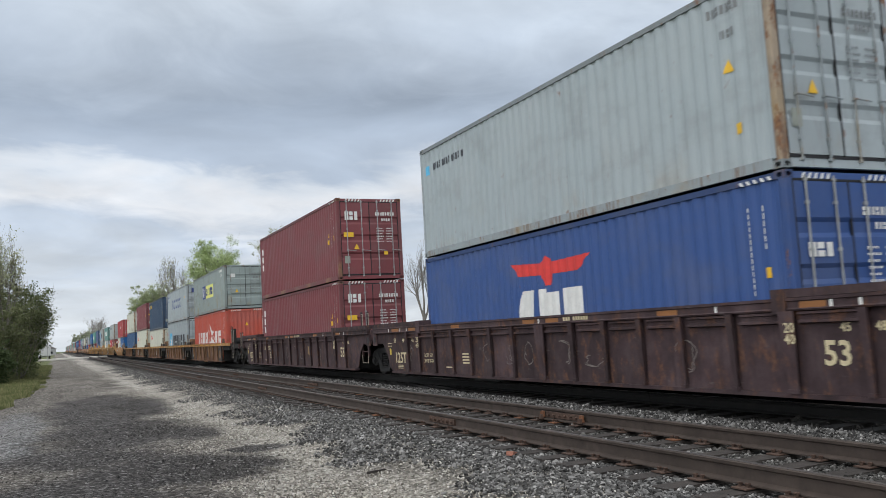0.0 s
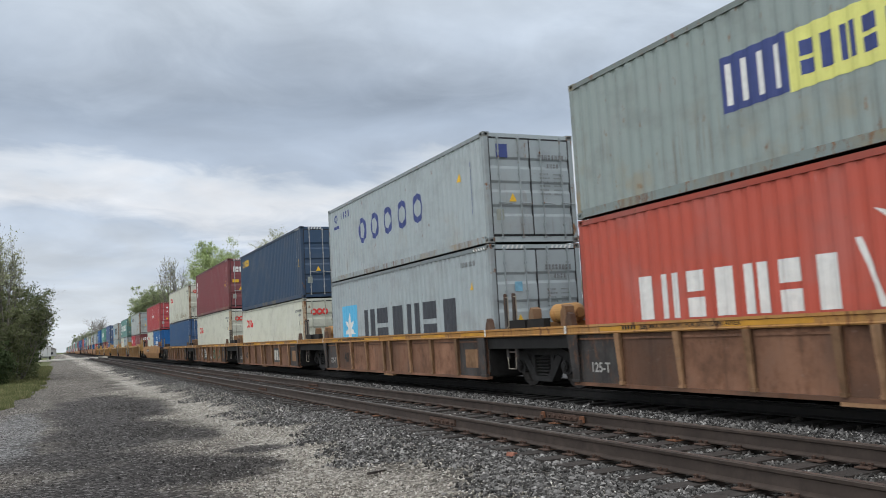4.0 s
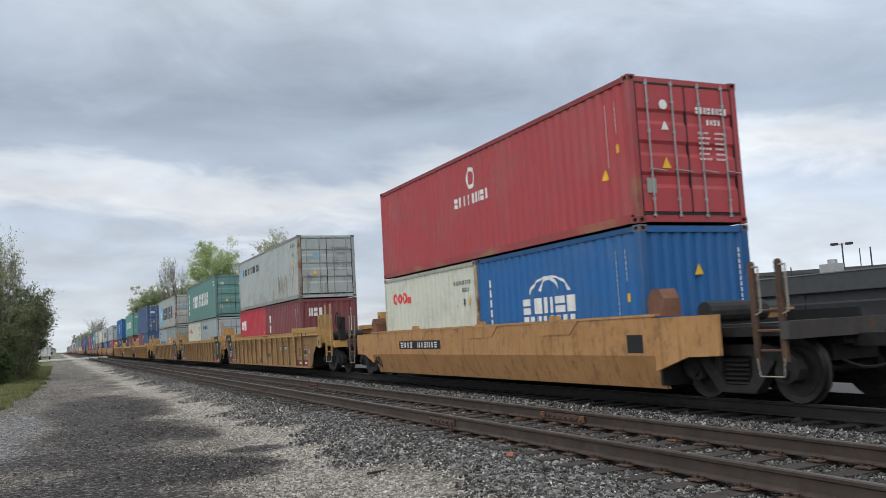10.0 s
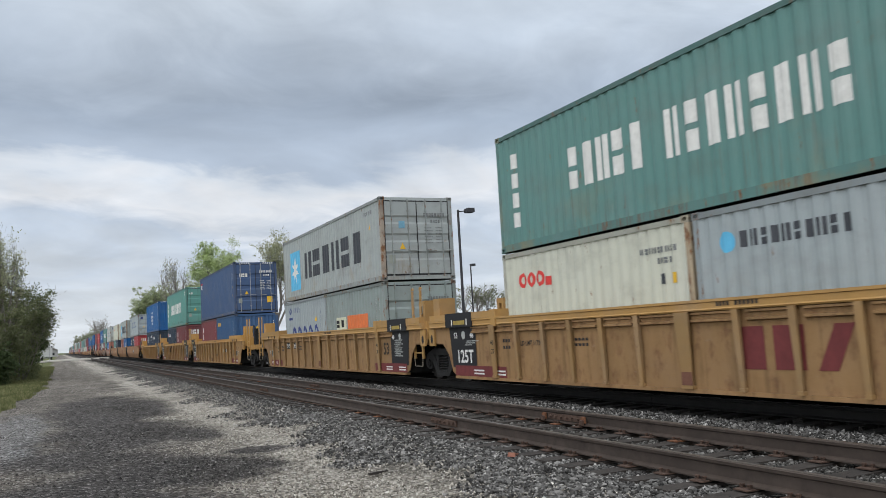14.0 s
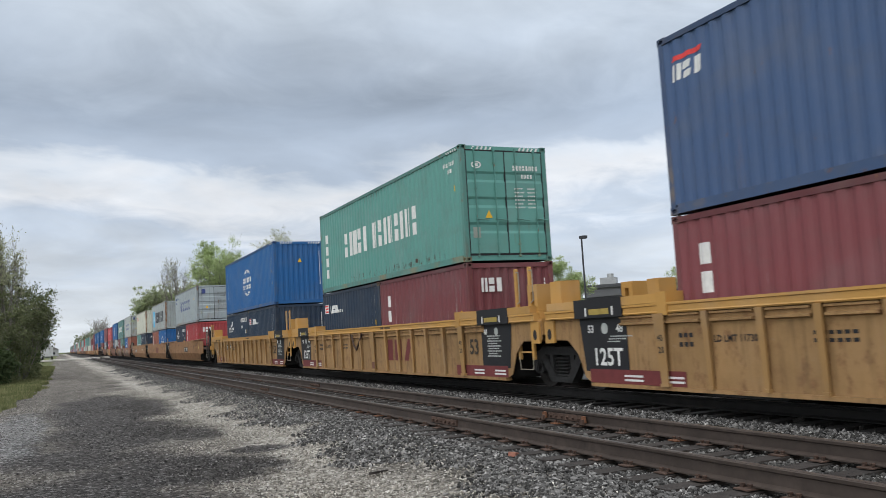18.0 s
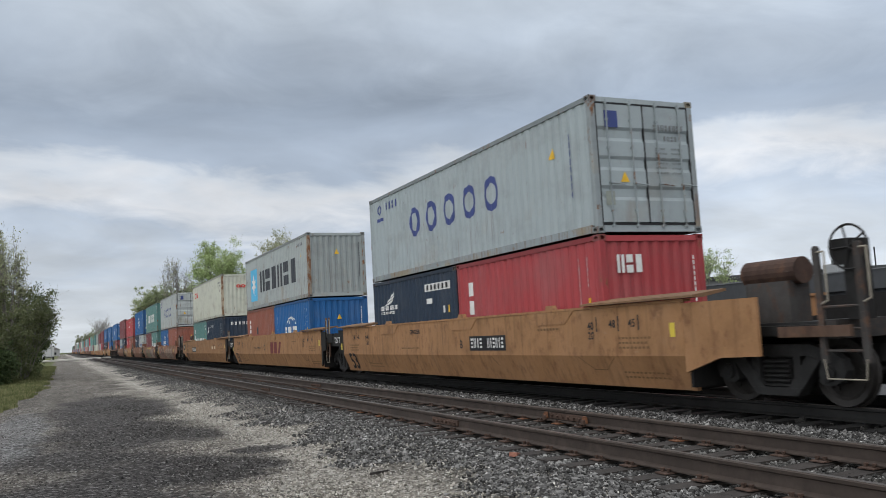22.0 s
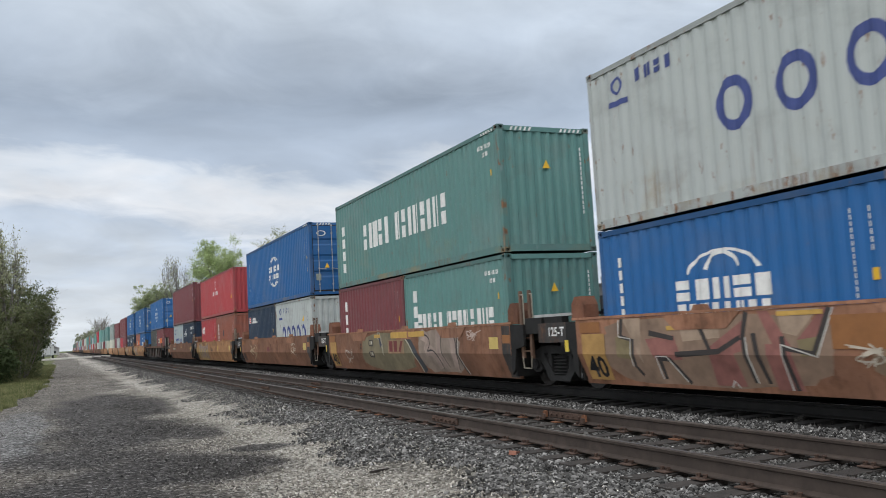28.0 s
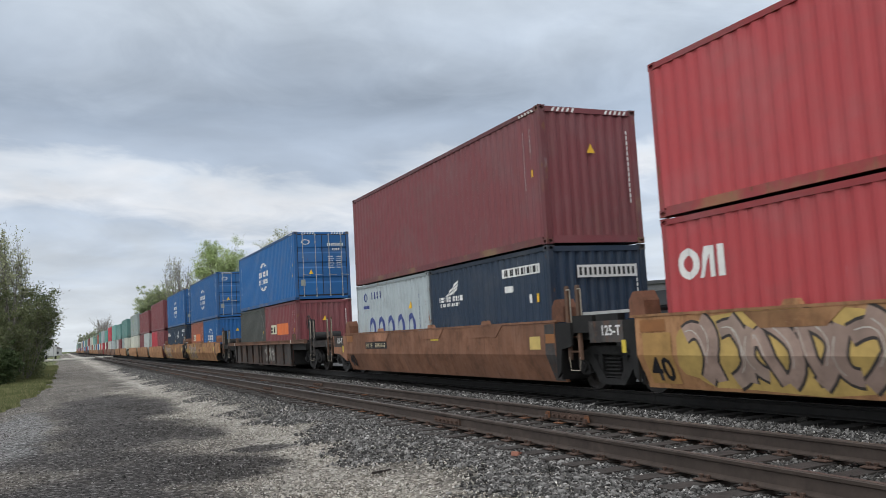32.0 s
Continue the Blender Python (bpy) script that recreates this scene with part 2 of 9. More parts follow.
def ground_mat(name, kind):
    m, nt, b = make(name, 0.95, 0.0, 0.2)
    n = Net(nt)
    geo = nt.nodes.new("ShaderNodeNewGeometry")
    sep = nt.nodes.new("ShaderNodeSeparateXYZ")
    n.link(geo.outputs["Position"], sep.inputs[0])
    X, Y = sep.outputs[0], sep.outputs[1]
    fine = n.noise(38, 6, 0.7, world=True)
    peb = n.noise(17, 3, 0.6, world=True)
    mid = n.noise(1.1, 5, 0.6, world=True)
    wide = n.noise(0.16, 4, 0.55, (1, 0.35, 1), world=True)
    if kind == "gravel":
        # one mixed surface: driven road, pale loose margin, broken ballast; the seams wander
        grit = n.noise(11, 8, 0.82, (1, 0.75, 1), world=True)
        vor = nt.nodes.new("ShaderNodeTexVoronoi")
        vor.inputs["Scale"].default_value = 24.0
        n.link(geo.outputs["Position"], vor.inputs["Vector"])
        cell = nt.nodes.new("ShaderNodeSeparateColor")
        n.link(vor.outputs["Color"], cell.inputs[0])
        speck = n.math("ADD", n.math("MULTIPLY", grit, 0.72), n.math("MULTIPLY", cell.outputs[0], 0.28))
        col = n.ramp(speck, [(0.33, (0.034, 0.030, 0.026)), (0.46, (0.105, 0.093, 0.081)), (0.57, (0.195, 0.177, 0.155)), (0.70, (0.48, 0.46, 0.42))])
        tan = n.ramp(speck, [(0.32, (0.08, 0.072, 0.060)), (0.45, (0.29, 0.268, 0.232)), (0.57, (0.45, 0.424, 0.376)), (0.69, (0.70, 0.67, 0.615))])
        # near-black ballast: shade in the gaps between loose stones is in this colour
        rock = n.ramp(speck, [(0.38, (0.006, 0.0057, 0.0054)), (0.50, (0.026, 0.025, 0.0235)), (0.60, (0.085, 0.082, 0.077)), (0.72, (0.32, 0.31, 0.295))])
        blue = n.ramp(speck, [(0.33, (0.05, 0.052, 0.055)), (0.5, (0.165, 0.17, 0.178)), (0.66, (0.46, 0.47, 0.48))])
        wob = wander(n)
        col = n.mix(n.window(n.math("ADD", X, n.math("MULTIPLY", wob, 0.8)), 1.9, 3.0), col, tan)
        rut = n.noise(0.9, 4, 0.6, (1.6, 0.06, 1), world=True)
        col = n.mix(n.math("MULTIPLY", n.window(rut, 0.50, 0.62), 0.25), col, n.ramp(speck, [(0.34, (0.028, 0.024, 0.020)), (0.5, (0.085, 0.072, 0.060)), (0.68, (0.20, 0.18, 0.155))]))
        col = n.mix(n.math("MULTIPLY", n.math("SUBTRACT", 1.0, n.window(rut, 0.36, 0.46)), 0.25), col, n.ramp(speck, [(0.34, (0.09, 0.082, 0.072)), (0.5, (0.22, 0.205, 0.18)), (0.66, (0.46, 0.44, 0.40))]))
        # far patches of brown dirt and pale dust, a few metres across
        patch = n.noise(0.42, 5, 0.62, (1.5, 0.8, 1), world=True)
        col = n.mix(n.math("MULTIPLY", n.window(patch, 0.52, 0.68), 0.4), col, n.ramp(speck, [(0.34, (0.10, 0.092, 0.08)), (0.5, (0.24, 0.225, 0.20)), (0.66, (0.48, 0.46, 0.42))]))
        col = n.mix(n.math("MULTIPLY", n.math("SUBTRACT", 1.0, n.window(patch, 0.33, 0.47)), 0.6), col, n.ramp(speck, [(0.34, (0.02, 0.018, 0.016)), (0.5, (0.060, 0.054, 0.047)), (0.68, (0.17, 0.155, 0.135))]))
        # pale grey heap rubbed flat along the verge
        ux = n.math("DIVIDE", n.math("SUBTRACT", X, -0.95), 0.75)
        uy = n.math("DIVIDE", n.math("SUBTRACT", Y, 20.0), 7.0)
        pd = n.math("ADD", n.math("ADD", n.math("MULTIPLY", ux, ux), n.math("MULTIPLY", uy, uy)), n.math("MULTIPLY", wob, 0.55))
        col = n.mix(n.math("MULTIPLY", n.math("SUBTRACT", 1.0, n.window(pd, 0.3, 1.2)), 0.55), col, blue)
        dark = stains(n, X, Y, wob)
        oil = n.ramp(speck, [(0.35, (0.015, 0.014, 0.014)), (0.49, (0.046, 0.042, 0.041)), (0.60, (0.10, 0.094, 0.091)), (0.71, (0.36, 0.35, 0.34))])
        col = n.mix(n.math("MULTIPLY", dark, 0.92), col, oil)
        col = n.mix(n.window(n.math("ADD", X, n.math("MULTIPLY", wob, 0.6)), 3.5, 4.7), col, rock)
        col = n.mix(n.math("MULTIPLY", n.window(wide, 0.5, 0.72), 0.35), col, (0.085, 0.078, 0.068))
        # dirt and straw creeping in from the verge
        shift = n.math("MULTIPLY", n.math("MAXIMUM", n.math("SUBTRACT", 43.0, Y), 0.0), 0.06)
        xv = n.math("ADD", n.math("ADD", X, shift), n.math("MULTIPLY", wob, 0.35))
        col = n.mix(n.math("SUBTRACT", 1.0, n.window(xv, -1.35, -0.75)), col, n.ramp(speck, [(0.33, (0.035, 0.045, 0.016)), (0.5, (0.10, 0.118, 0.045)), (0.68, (0.20, 0.20, 0.10))]))
        n.bump(b, n.math("ADD", n.math("MULTIPLY", grit, 1.4), n.math("MULTIPLY", vor.outputs["Distance"], -0.35)), 1.0, 0.05)
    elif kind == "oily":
        # near-black: oil, plus the shade under the train put into the colour
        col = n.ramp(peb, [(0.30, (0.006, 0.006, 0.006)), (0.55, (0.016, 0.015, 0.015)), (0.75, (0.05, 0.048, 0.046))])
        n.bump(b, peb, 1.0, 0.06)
    elif kind == "grass":
        col = n.ramp(n.noise(9, 6, 0.7, world=True), [(0.3, (0.035, 0.06, 0.015)), (0.55, (0.09, 0.12, 0.035)), (0.75, (0.19, 0.17, 0.08))])
        col = n.mix(n.math("MULTIPLY", n.window(wide, 0.45, 0.7), 0.6), col, (0.15, 0.13, 0.075))
        n.bump(b, fine, 0.8, 0.05)
    else:
        col = n.ramp(fine, [(0.3, (0.05, 0.05, 0.052)), (0.7, (0.10, 0.10, 0.10))])
        n.bump(b, fine, 0.3, 0.01)
    n.link(col, b.inputs["Base Color"])
    return m


def stone_mat(name, stops, stained=False):
    m, nt, b = make(name, 0.9, 0.0, 0.25)
    n = Net(nt)
    geo = nt.nodes.new("ShaderNodeNewGeometry")
    col = n.ramp(geo.outputs["Random Per Island"], stops)
    col = n.mix(n.math("MULTIPLY", n.window(n.noise(60, 4, world=True), 0.4, 0.7), 0.4), col, (0.10, 0.095, 0.085))
    if stained:
        sep = nt.nodes.new("ShaderNodeSeparateXYZ")
        n.link(geo.outputs["Position"], sep.inputs[0])
        oily = n.ramp(geo.outputs["Random Per Island"], [(0.0, (0.012, 0.012, 0.012)), (0.7, (0.05, 0.048, 0.047)), (0.95, (0.095, 0.092, 0.09)), (1.0, (0.30, 0.29, 0.28))])
        col = n.mix(n.math("MULTIPLY", stains(n, sep.outputs[0], sep.outputs[1], wander(n)), 0.92), col, oily)
    n.link(col, b.inputs["Base Color"])
    n.bump(b, n.noise(90, 3, world=True), 0.4, 0.005)
    return m


def leaf_mat(name, a, b_, c):
    m, nt, b = make(name, 0.65, 0.0, 0.25)
    n = Net(nt)
    geo = nt.nodes.new("ShaderNodeNewGeometry")
    col = n.ramp(geo.outputs["Random Per Island"], [(0.0, a), (0.55, b_), (1.0, c)])
    col = n.mix(n.math("MULTIPLY", n.window(n.noise(0.7, 3, 0.5, world=True), 0.42, 0.62), 0.55), col, tuple(k * 0.7 for k in a))
    n.link(col, b.inputs["Base Color"])
    b.inputs["Transmission Weight"].default_value = 0.0
    tr = nt.nodes.new("ShaderNodeBsdfTranslucent")
    n.link(col, tr.inputs[0])
    mx = nt.nodes.new("ShaderNodeMixShader")
    mx.inputs[0].default_value = 0.5
    n.link(b.outputs[0], mx.inputs[1]), n.link(tr.outputs[0], mx.inputs[2])
    n.link(mx.outputs[0], nt.nodes["Material Output"].inputs[0])
    return m


STEEL_DARK = plain("grimy_black_steel", (0.014, 0.0135, 0.013), 0.75, 0.2, 0.5, 5)
TRUCK_STEEL = plain("dusty_cast_steel", (0.024, 0.0235, 0.0235), 0.8, 0.2, 0.5, 7)
RAIL_RUST = plain("brown_rail_steel", (0.062, 0.047, 0.039), 0.7, 0.3, 0.4, 6)
RAIL_TOP = plain("worn_rail_head", (0.105, 0.09, 0.08), 0.45, 0.5, 0.3, 4)
TIE_WOOD = plain("old_creosoted_wood", (0.036, 0.030, 0.0265), 0.9, 0.0, 0.5, 9, 0.6)
RUST_ORANGE = plain("fresh_orange_rust", (0.165, 0.072, 0.036), 0.9, 0.0, 0.6, 22, 0.5)
RUST_BROWN = plain("brown_rust", (0.075, 0.046, 0.034), 0.9, 0.0, 0.5, 12, 0.5)
WHEEL_STEEL = plain("dull_wheel_steel", (0.034, 0.031, 0.029), 0.55, 0.5, 0.4, 6)
CONCRETE = plain("pale_concrete", (0.48, 0.46, 0.42), 0.9, 0.0, 0.15, 2)
WHITE = plain("white_marking_paint", (0.66, 0.66, 0.64), 0.6, 0.0, 0.14, 9, 0.05)
BLACK = plain("black_marking_paint", (0.011, 0.011, 0.013), 0.6, 0.0, 0.3, 9, 0.05)
YELLOW = plain("yellow_sticker", (0.70, 0.42, 0.03), 0.6, 0.0, 0.15, 9, 0.05)
RED = plain("red_marking_paint", (0.62, 0.045, 0.04), 0.6, 0.0, 0.15, 9, 0.05)
MAROON = plain("maroon_marking_paint", (0.14, 0.028, 0.028), 0.7, 0.0, 0.2, 6, 0.05)
NAVY_INK = plain("navy_marking_paint", (0.04, 0.06, 0.20), 0.6, 0.0, 0.2, 6, 0.05)
FADED_INK = plain("faded_grey_lettering", (0.17, 0.18, 0.185), 0.6, 0.0, 0.25, 6, 0.05)
GREY_INK = plain("charcoal_marking_paint", (0.045, 0.05, 0.06), 0.6, 0.0, 0.25, 6, 0.05)
SKYBLUE = plain("sky_blue_marking_paint", (0.10, 0.42, 0.66), 0.6, 0.0, 0.15, 6, 0.05)
FADED_SKY = plain("faded_sky_blue_paint", (0.17, 0.37, 0.50), 0.6, 0.0, 0.3, 9, 0.05)
REFLECT_Y = plain("yellow_reflector", (0.62, 0.47, 0.06), 0.4, 0.0, 0.1, 9, 0.05)
RUST_WASH = plain("rust_water_stain", (0.25, 0.20, 0.115), 0.9, 0.0, 0.4, 14, 0.1)
ORANGE_PATCH = plain("orange_touch_up_paint", (0.25, 0.105, 0.035), 0.6, 0.0, 0.2, 5, 0.05)


# ---- mesh helpers ----
class Geo:
    """Vertices and faces gathered for one mesh."""

    def __init__(self):
        self.v, self.f = [], []

    def face(self, pts):
        k = len(self.v)
        self.v += [tuple(p) for p in pts]
        self.f.append(tuple(range(k, k + len(pts))))

    def box(self, x0, x1, y0, y1, z0, z1):
        k = len(self.v)
        self.v += [(x0, y0, z0), (x1, y0, z0), (x1, y1, z0), (x0, y1, z0), (x0, y0, z1), (x1, y0, z1), (x1, y1, z1), (x0, y1, z1)]
        self.f += [(k, k + 3, k + 2, k + 1), (k + 4, k + 5, k + 6, k + 7), (k, k + 1, k + 5, k + 4), (k + 1, k + 2, k + 6, k + 5),
                   (k + 2, k + 3, k + 7, k + 6), (k + 3, k, k + 4, k + 7)]
        return self

    def prism(self, poly, a0, a1, axis="x"):
        """A flat outline pushed from a0 to a1: (y, z) outlines along x, (x, z) along y, (x, y) along z."""
        put = {"x": lambda p, a: (a, p[0], p[1]), "y": lambda p, a: (p[0], a, p[1]), "z": lambda p, a: (p[0], p[1], a)}[axis]
        k, n = len(self.v), len(poly)
        self.v += [put(p, a0) for p in poly] + [put(p, a1) for p in poly]
        self.f += [tuple(range(k, k + n)), tuple(range(k + 2 * n - 1, k + n - 1, -1))]
        self.f += [(k + i, k + n + i, k + n + (i + 1) % n, k + (i + 1) % n) for i in range(n)]
        return self

    def tube(self, p, q, r, n=8, r2=None):
        p, q = Vector(p), Vector(q)
        d = (q - p).normalized()
        u = d.orthogonal().normalized()
        w = d.cross(u)
        k = len(self.v)
        for c, rr in ((p, r), (q, r if r2 is None else r2)):
            self.v += [tuple(c + (u * math.cos(2 * math.pi * i / n) + w * math.sin(2 * math.pi * i / n)) * rr) for i in range(n)]
        self.f += [(k + i, k + (i + 1) % n, k + n + (i + 1) % n, k + n + i) for i in range(n)]
        self.f += [tuple(range(k + n - 1, k - 1, -1)), tuple(range(k + n, k + 2 * n))]
        return self

    def lathe(self, prof, axis_x, cy, cz, n=28):
        """Turn (x, radius) pairs about the x axis through (cy, cz)."""
        k, m = len(self.v), len(prof)
        for x, r in prof:
            self.v += [(axis_x + x, cy + r * math.cos(2 * math.pi * i / n), cz + r * math.sin(2 * math.pi * i / n)) for i in range(n)]
        for j in range(m - 1):
            self.f += [(k + j * n + i, k + j * n + (i + 1) % n, k + (j + 1) * n + (i + 1) % n, k + (j + 1) * n + i) for i in range(n)]
        self.f += [tuple(range(k, k + n)), tuple(range(k + (m - 1) * n, k + m * n))]
        return self

    def mesh(self, name, smooth=False, mend=True):
        me = bpy.data.meshes.new(name)
        me.from_pydata(self.v, [], self.f)
        if mend:
            bm = bmesh.new()
            bm.from_mesh(me)
            bmesh.ops.recalc_face_normals(bm, faces=bm.faces)
            bm.to_mesh(me)
            bm.free()
        if smooth:
            me.polygons.foreach_set("use_smooth", [True] * len(me.polygons))
        me.update()
        return me


def part(name, data, material, parent, label="", at=None):
    """Link a mesh, or a Geo, as one mesh object under a thing or a part; the paint sits on the object, so that alike pieces share a mesh."""
    me = data.mesh(name) if isinstance(data, Geo) else data
    if not me.materials:
        me.materials.append(None)
    ob = new(name, me)
    ob.material_slots[0].link = "OBJECT"
    ob.material_slots[0].material = material
    ob.parent = parent
    if at is not None:
        ob.location = at
    if label:
        tagged(ob, label)
    return ob


def thing(name, label, category, group="", at=(0, 0, 0), kind=""):
    ob = new(name)
    ob.empty_display_size = 0.3
    ob.location = at
    return tagged(ob, label, category, group, kind)


CACHE = {}


def cached(key, fn):
    if key not in CACHE:
        CACHE[key] = fn()
    return CACHE[key]


def words(text, size, name="stencil"):
    """Built-in font as a thin mesh in the plane x = 0, reading towards -y."""
    def fn():
        cu = bpy.data.curves.new("text", "FONT")
        cu.body, cu.size, cu.align_x, cu.align_y, cu.extrude, cu.resolution_u = text, size, "CENTER", "CENTER", 0.0, 2
        cu.offset = size * 0.022
        ob = bpy.data.objects.new("text", cu)
        scene.collection.objects.link(ob)
        me = bpy.data.meshes.new_from_object(ob)
        bpy.data.objects.remove(ob)
        bpy.data.curves.remove(cu)
        for v in me.vertices:
            x, y, z = v.co
            v.co = (0.0, -x, y)
        me.materials.clear()
        return me
    return cached(("words", text, size), fn)


# ---- containers ----
WID = 2.438
LEN = {20: 6.058, 40: 12.192}
HGT = {"std": 2.591, "high": 2.896}
PITCH, DEEP = 0.278, 0.030


def wave(L, pitch=PITCH):
    """Breakpoints (y, depth) of the pressed side sheet, from -L/2 to L/2 between the posts."""
    a, b = -L / 2 + 0.12, L / 2 - 0.12
    n = max(1, round((b - a) / pitch))
    p = (b - a) / n
    pts = [(a, 0.0)]
    for i in range(n):
        y = a + i * p
        pts += [(y + p * 0.13, 0.0), (y + p * 0.37, 1.0), (y + p * 0.63, 1.0), (y + p * 0.87, 0.0)]
    return pts + [(b, 0.0)]


def side_mesh(L, H, s):
    def fn():
        g = Geo()
        pts = wave(L)
        x = s * (WID / 2 - 0.012)
        z0, z1 = 0.15, H - 0.10
        k = len(pts)
        g.v = [(x - s * d * DEEP, y, z0) for y, d in pts] + [(x - s * d * DEEP, y, z1) for y, d in pts]
        g.f = [(i, i + 1, k + i + 1, k + i) for i in range(k - 1)]
        return g.mesh("side_panel")
    return cached(("side", L, H, s), fn)


def end_wall_mesh(L, H, s):
    def fn():
        g = Geo()
        y = s * (L / 2 - 0.03)
        a, b = -WID / 2 + 0.14, WID / 2 - 0.14
        n = 9
        p = (b - a) / n
        pts = [(a, 0)]
        for i in range(n):
            x = a + i * p
            pts += [(x + p * 0.14, 0), (x + p * 0.34, 1), (x + p * 0.66, 1), (x + p * 0.86, 0)]
        pts.append((b, 0))
        k = len(pts)
        g.v = [(x, y - s * d * 0.045, 0.16) for x, d in pts] + [(x, y - s * d * 0.045, H - 0.11) for x, d in pts]
        g.f = [(i, i + 1, k + i + 1, k + i) for i in range(k - 1)]
        return g.mesh("end_wall")
    return cached(("end", L, H, s), fn)


def door_mesh(L, H, s, half):
    """One leaf, pressed with shallow level troughs."""
    def fn():
        y = s * (L / 2 - 0.035)
        a, b = (-WID / 2 + 0.135, -0.012) if half < 0 else (0.012, WID / 2 - 0.135)
        z0, z1 = 0.20, H - 0.15
        n = 4
        p = (z1 - z0) / n
        out = [(y - s * 0.05, z0), (y + s * 0.022, z0)]
        for i in range(1, n):
            z = z0 + i * p
            out += [(y + s * 0.022, z - 0.15), (y - s * 0.012, z - 0.08), (y - s * 0.012, z + 0.07), (y + s * 0.022, z + 0.13)]
        out += [(y + s * 0.022, z1), (y - s * 0.05, z1)]
        return Geo().prism(out, a, b, "x").mesh("door")
    return cached(("door", L, H, s, half), fn)


def gasket_mesh(L, H, s):
    """Rubber seal: one frame round both leaves with a bar where they meet."""
    y = s * (L / 2 - 0.007)
    y0, y1 = min(y, y - s * 0.03), max(y, y - s * 0.03)
    g = Geo()
    a, b, z0, z1, w = WID / 2 - 0.155, WID / 2 - 0.125, 0.175, H - 0.135, 0.014
    for x0, x1, c0, c1 in ((-b, -a, z0, z1), (a, b, z0, z1), (-w, w, z0, z1), (-b, b, z0 - 0.03, z0 + 0.012), (-b, b, z1 - 0.012, z1 + 0.02)):
        g.box(x0, x1, y0, y1 + 0.0, c0, c1)
    return g.mesh("door_gasket")


def rod_mesh(H, s):
    def fn():
        g = Geo()
        g.tube((0, s * 0.05, 0.12), (0, s * 0.05, H - 0.07), 0.017, 6)
        for z in (0.13, 0.42, H * 0.36, H * 0.62, H - 0.45, H - 0.13):
            g.box(-0.032, 0.032, min(0, s * 0.06), max(0, s * 0.06), z - 0.022, z + 0.022)
        z = H * 0.36
        g.tube((-0.02, s * 0.075, z), (0.30, s * 0.085, z - 0.03), 0.013, 6)
        return g.mesh("locking_rod")
    return cached(("rod", H, s), fn)


def casting_mesh(sx, sy, top):
    """Cast corner block with its oval holes sunk in."""
    def fn():
        g = Geo()
        w, l, h = 0.162, 0.178, 0.118
        x0, x1 = (-w, 0) if sx > 0 else (0, w)
        y0, y1 = (-l, 0) if sy > 0 else (0, l)
        z0, z1 = (-h, 0) if top else (0, h)
        ox = x1 if sx > 0 else x0
        oy = y1 if sy > 0 else y0
        cy, cz, cx = (y0 + y1) / 2, (z0 + z1) / 2, (x0 + x1) / 2

        def plate(fix, axis, c, r1, r2, lo, hi, depth):
            ring = [(c + r1 * math.cos(t * math.pi / 4), cz + r2 * math.sin(t * math.pi / 4)) for t in range(8)]
            frame_ = [(hi[0], cz), (hi[0], hi[1]), (c, hi[1]), (lo[0], hi[1]), (lo[0], cz), (lo[0], lo[1]), (c, lo[1]), (hi[0], lo[1])]
            put = (lambda p, d: (fix - d, p[0], p[1])) if axis == "x" else (lambda p, d: (p[0], fix - d, p[1]))
            for i in range(8):
                j = (i + 1) % 8
                g.face([put(frame_[i], 0), put(frame_[j], 0), put(ring[j], 0), put(ring[i], 0)])
                g.face([put(ring[i], 0), put(ring[j], 0), put(ring[j], depth), put(ring[i], depth)])
            g.face([put(p, depth) for p in ring])

        plate(ox, "x", cy, 0.055, 0.036, (y0, z0), (y1, z1), 0.09 * (1 if sx > 0 else -1))
        plate(oy, "y", cx, 0.052, 0.036, (x0, z0), (x1, z1), 0.09 * (1 if sy > 0 else -1))
        ix = x0 if sx > 0 else x1
        iy = y0 if sy > 0 else y1
        g.face([(ix, y0, z0), (ix, y1, z0), (ix, y1, z1), (ix, y0, z1)])
        g.face([(x0, iy, z0), (x1, iy, z0), (x1, iy, z1), (x0, iy, z1)])
        for z in (z0, z1):
            g.face([(x0, y0, z), (x1, y0, z), (x1, y1, z), (x0, y1, z)])
        return g.mesh("corner_casting")
    return cached(("casting", sx, sy, top), fn)


def post_mesh(H):
    def fn():
        g = Geo()
        c = 0.018
        g.prism([(-0.07 + c, -0.06), (0.07 - c, -0.06), (0.07, -0.06 + c), (0.07, 0.06 - c), (0.07 - c, 0.06), (-0.07 + c, 0.06), (-0.07, 0.06 - c), (-0.07, -0.06 + c)],
                0.118, H - 0.118, "z")
        return g.mesh("corner_post")
    return cached(("post", H), fn)


def bar_mesh(key, x0, x1, y0, y1, z0, z1):
    return cached(("bar", key, x0, x1, y0, y1, z0, z1), lambda: Geo().box(x0, x1, y0, y1, z0, z1).mesh("bar"))


def roof_mesh(L, H):
    def fn():
        g = Geo()
        n = int(L / 0.42)
        a, b = -L / 2 + 0.15, L / 2 - 0.15
        p = (b - a) / n
        pts = [(a, 0)]
        for i in range(n):
            y = a + i * p
            pts += [(y + p * 0.15, 0), (y + p * 0.3, 0.018), (y + p * 0.7, 0.018), (y + p * 0.85, 0)]
        pts.append((b, 0))
        g.prism([(y, H - 0.035 + d) for y, d in pts] + [(b, H - 0.07), (a, H - 0.07)], -WID / 2 + 0.06, WID / 2 - 0.06, "x")
        return g.mesh("roof_panel")
    return cached(("roof", L, H), fn)


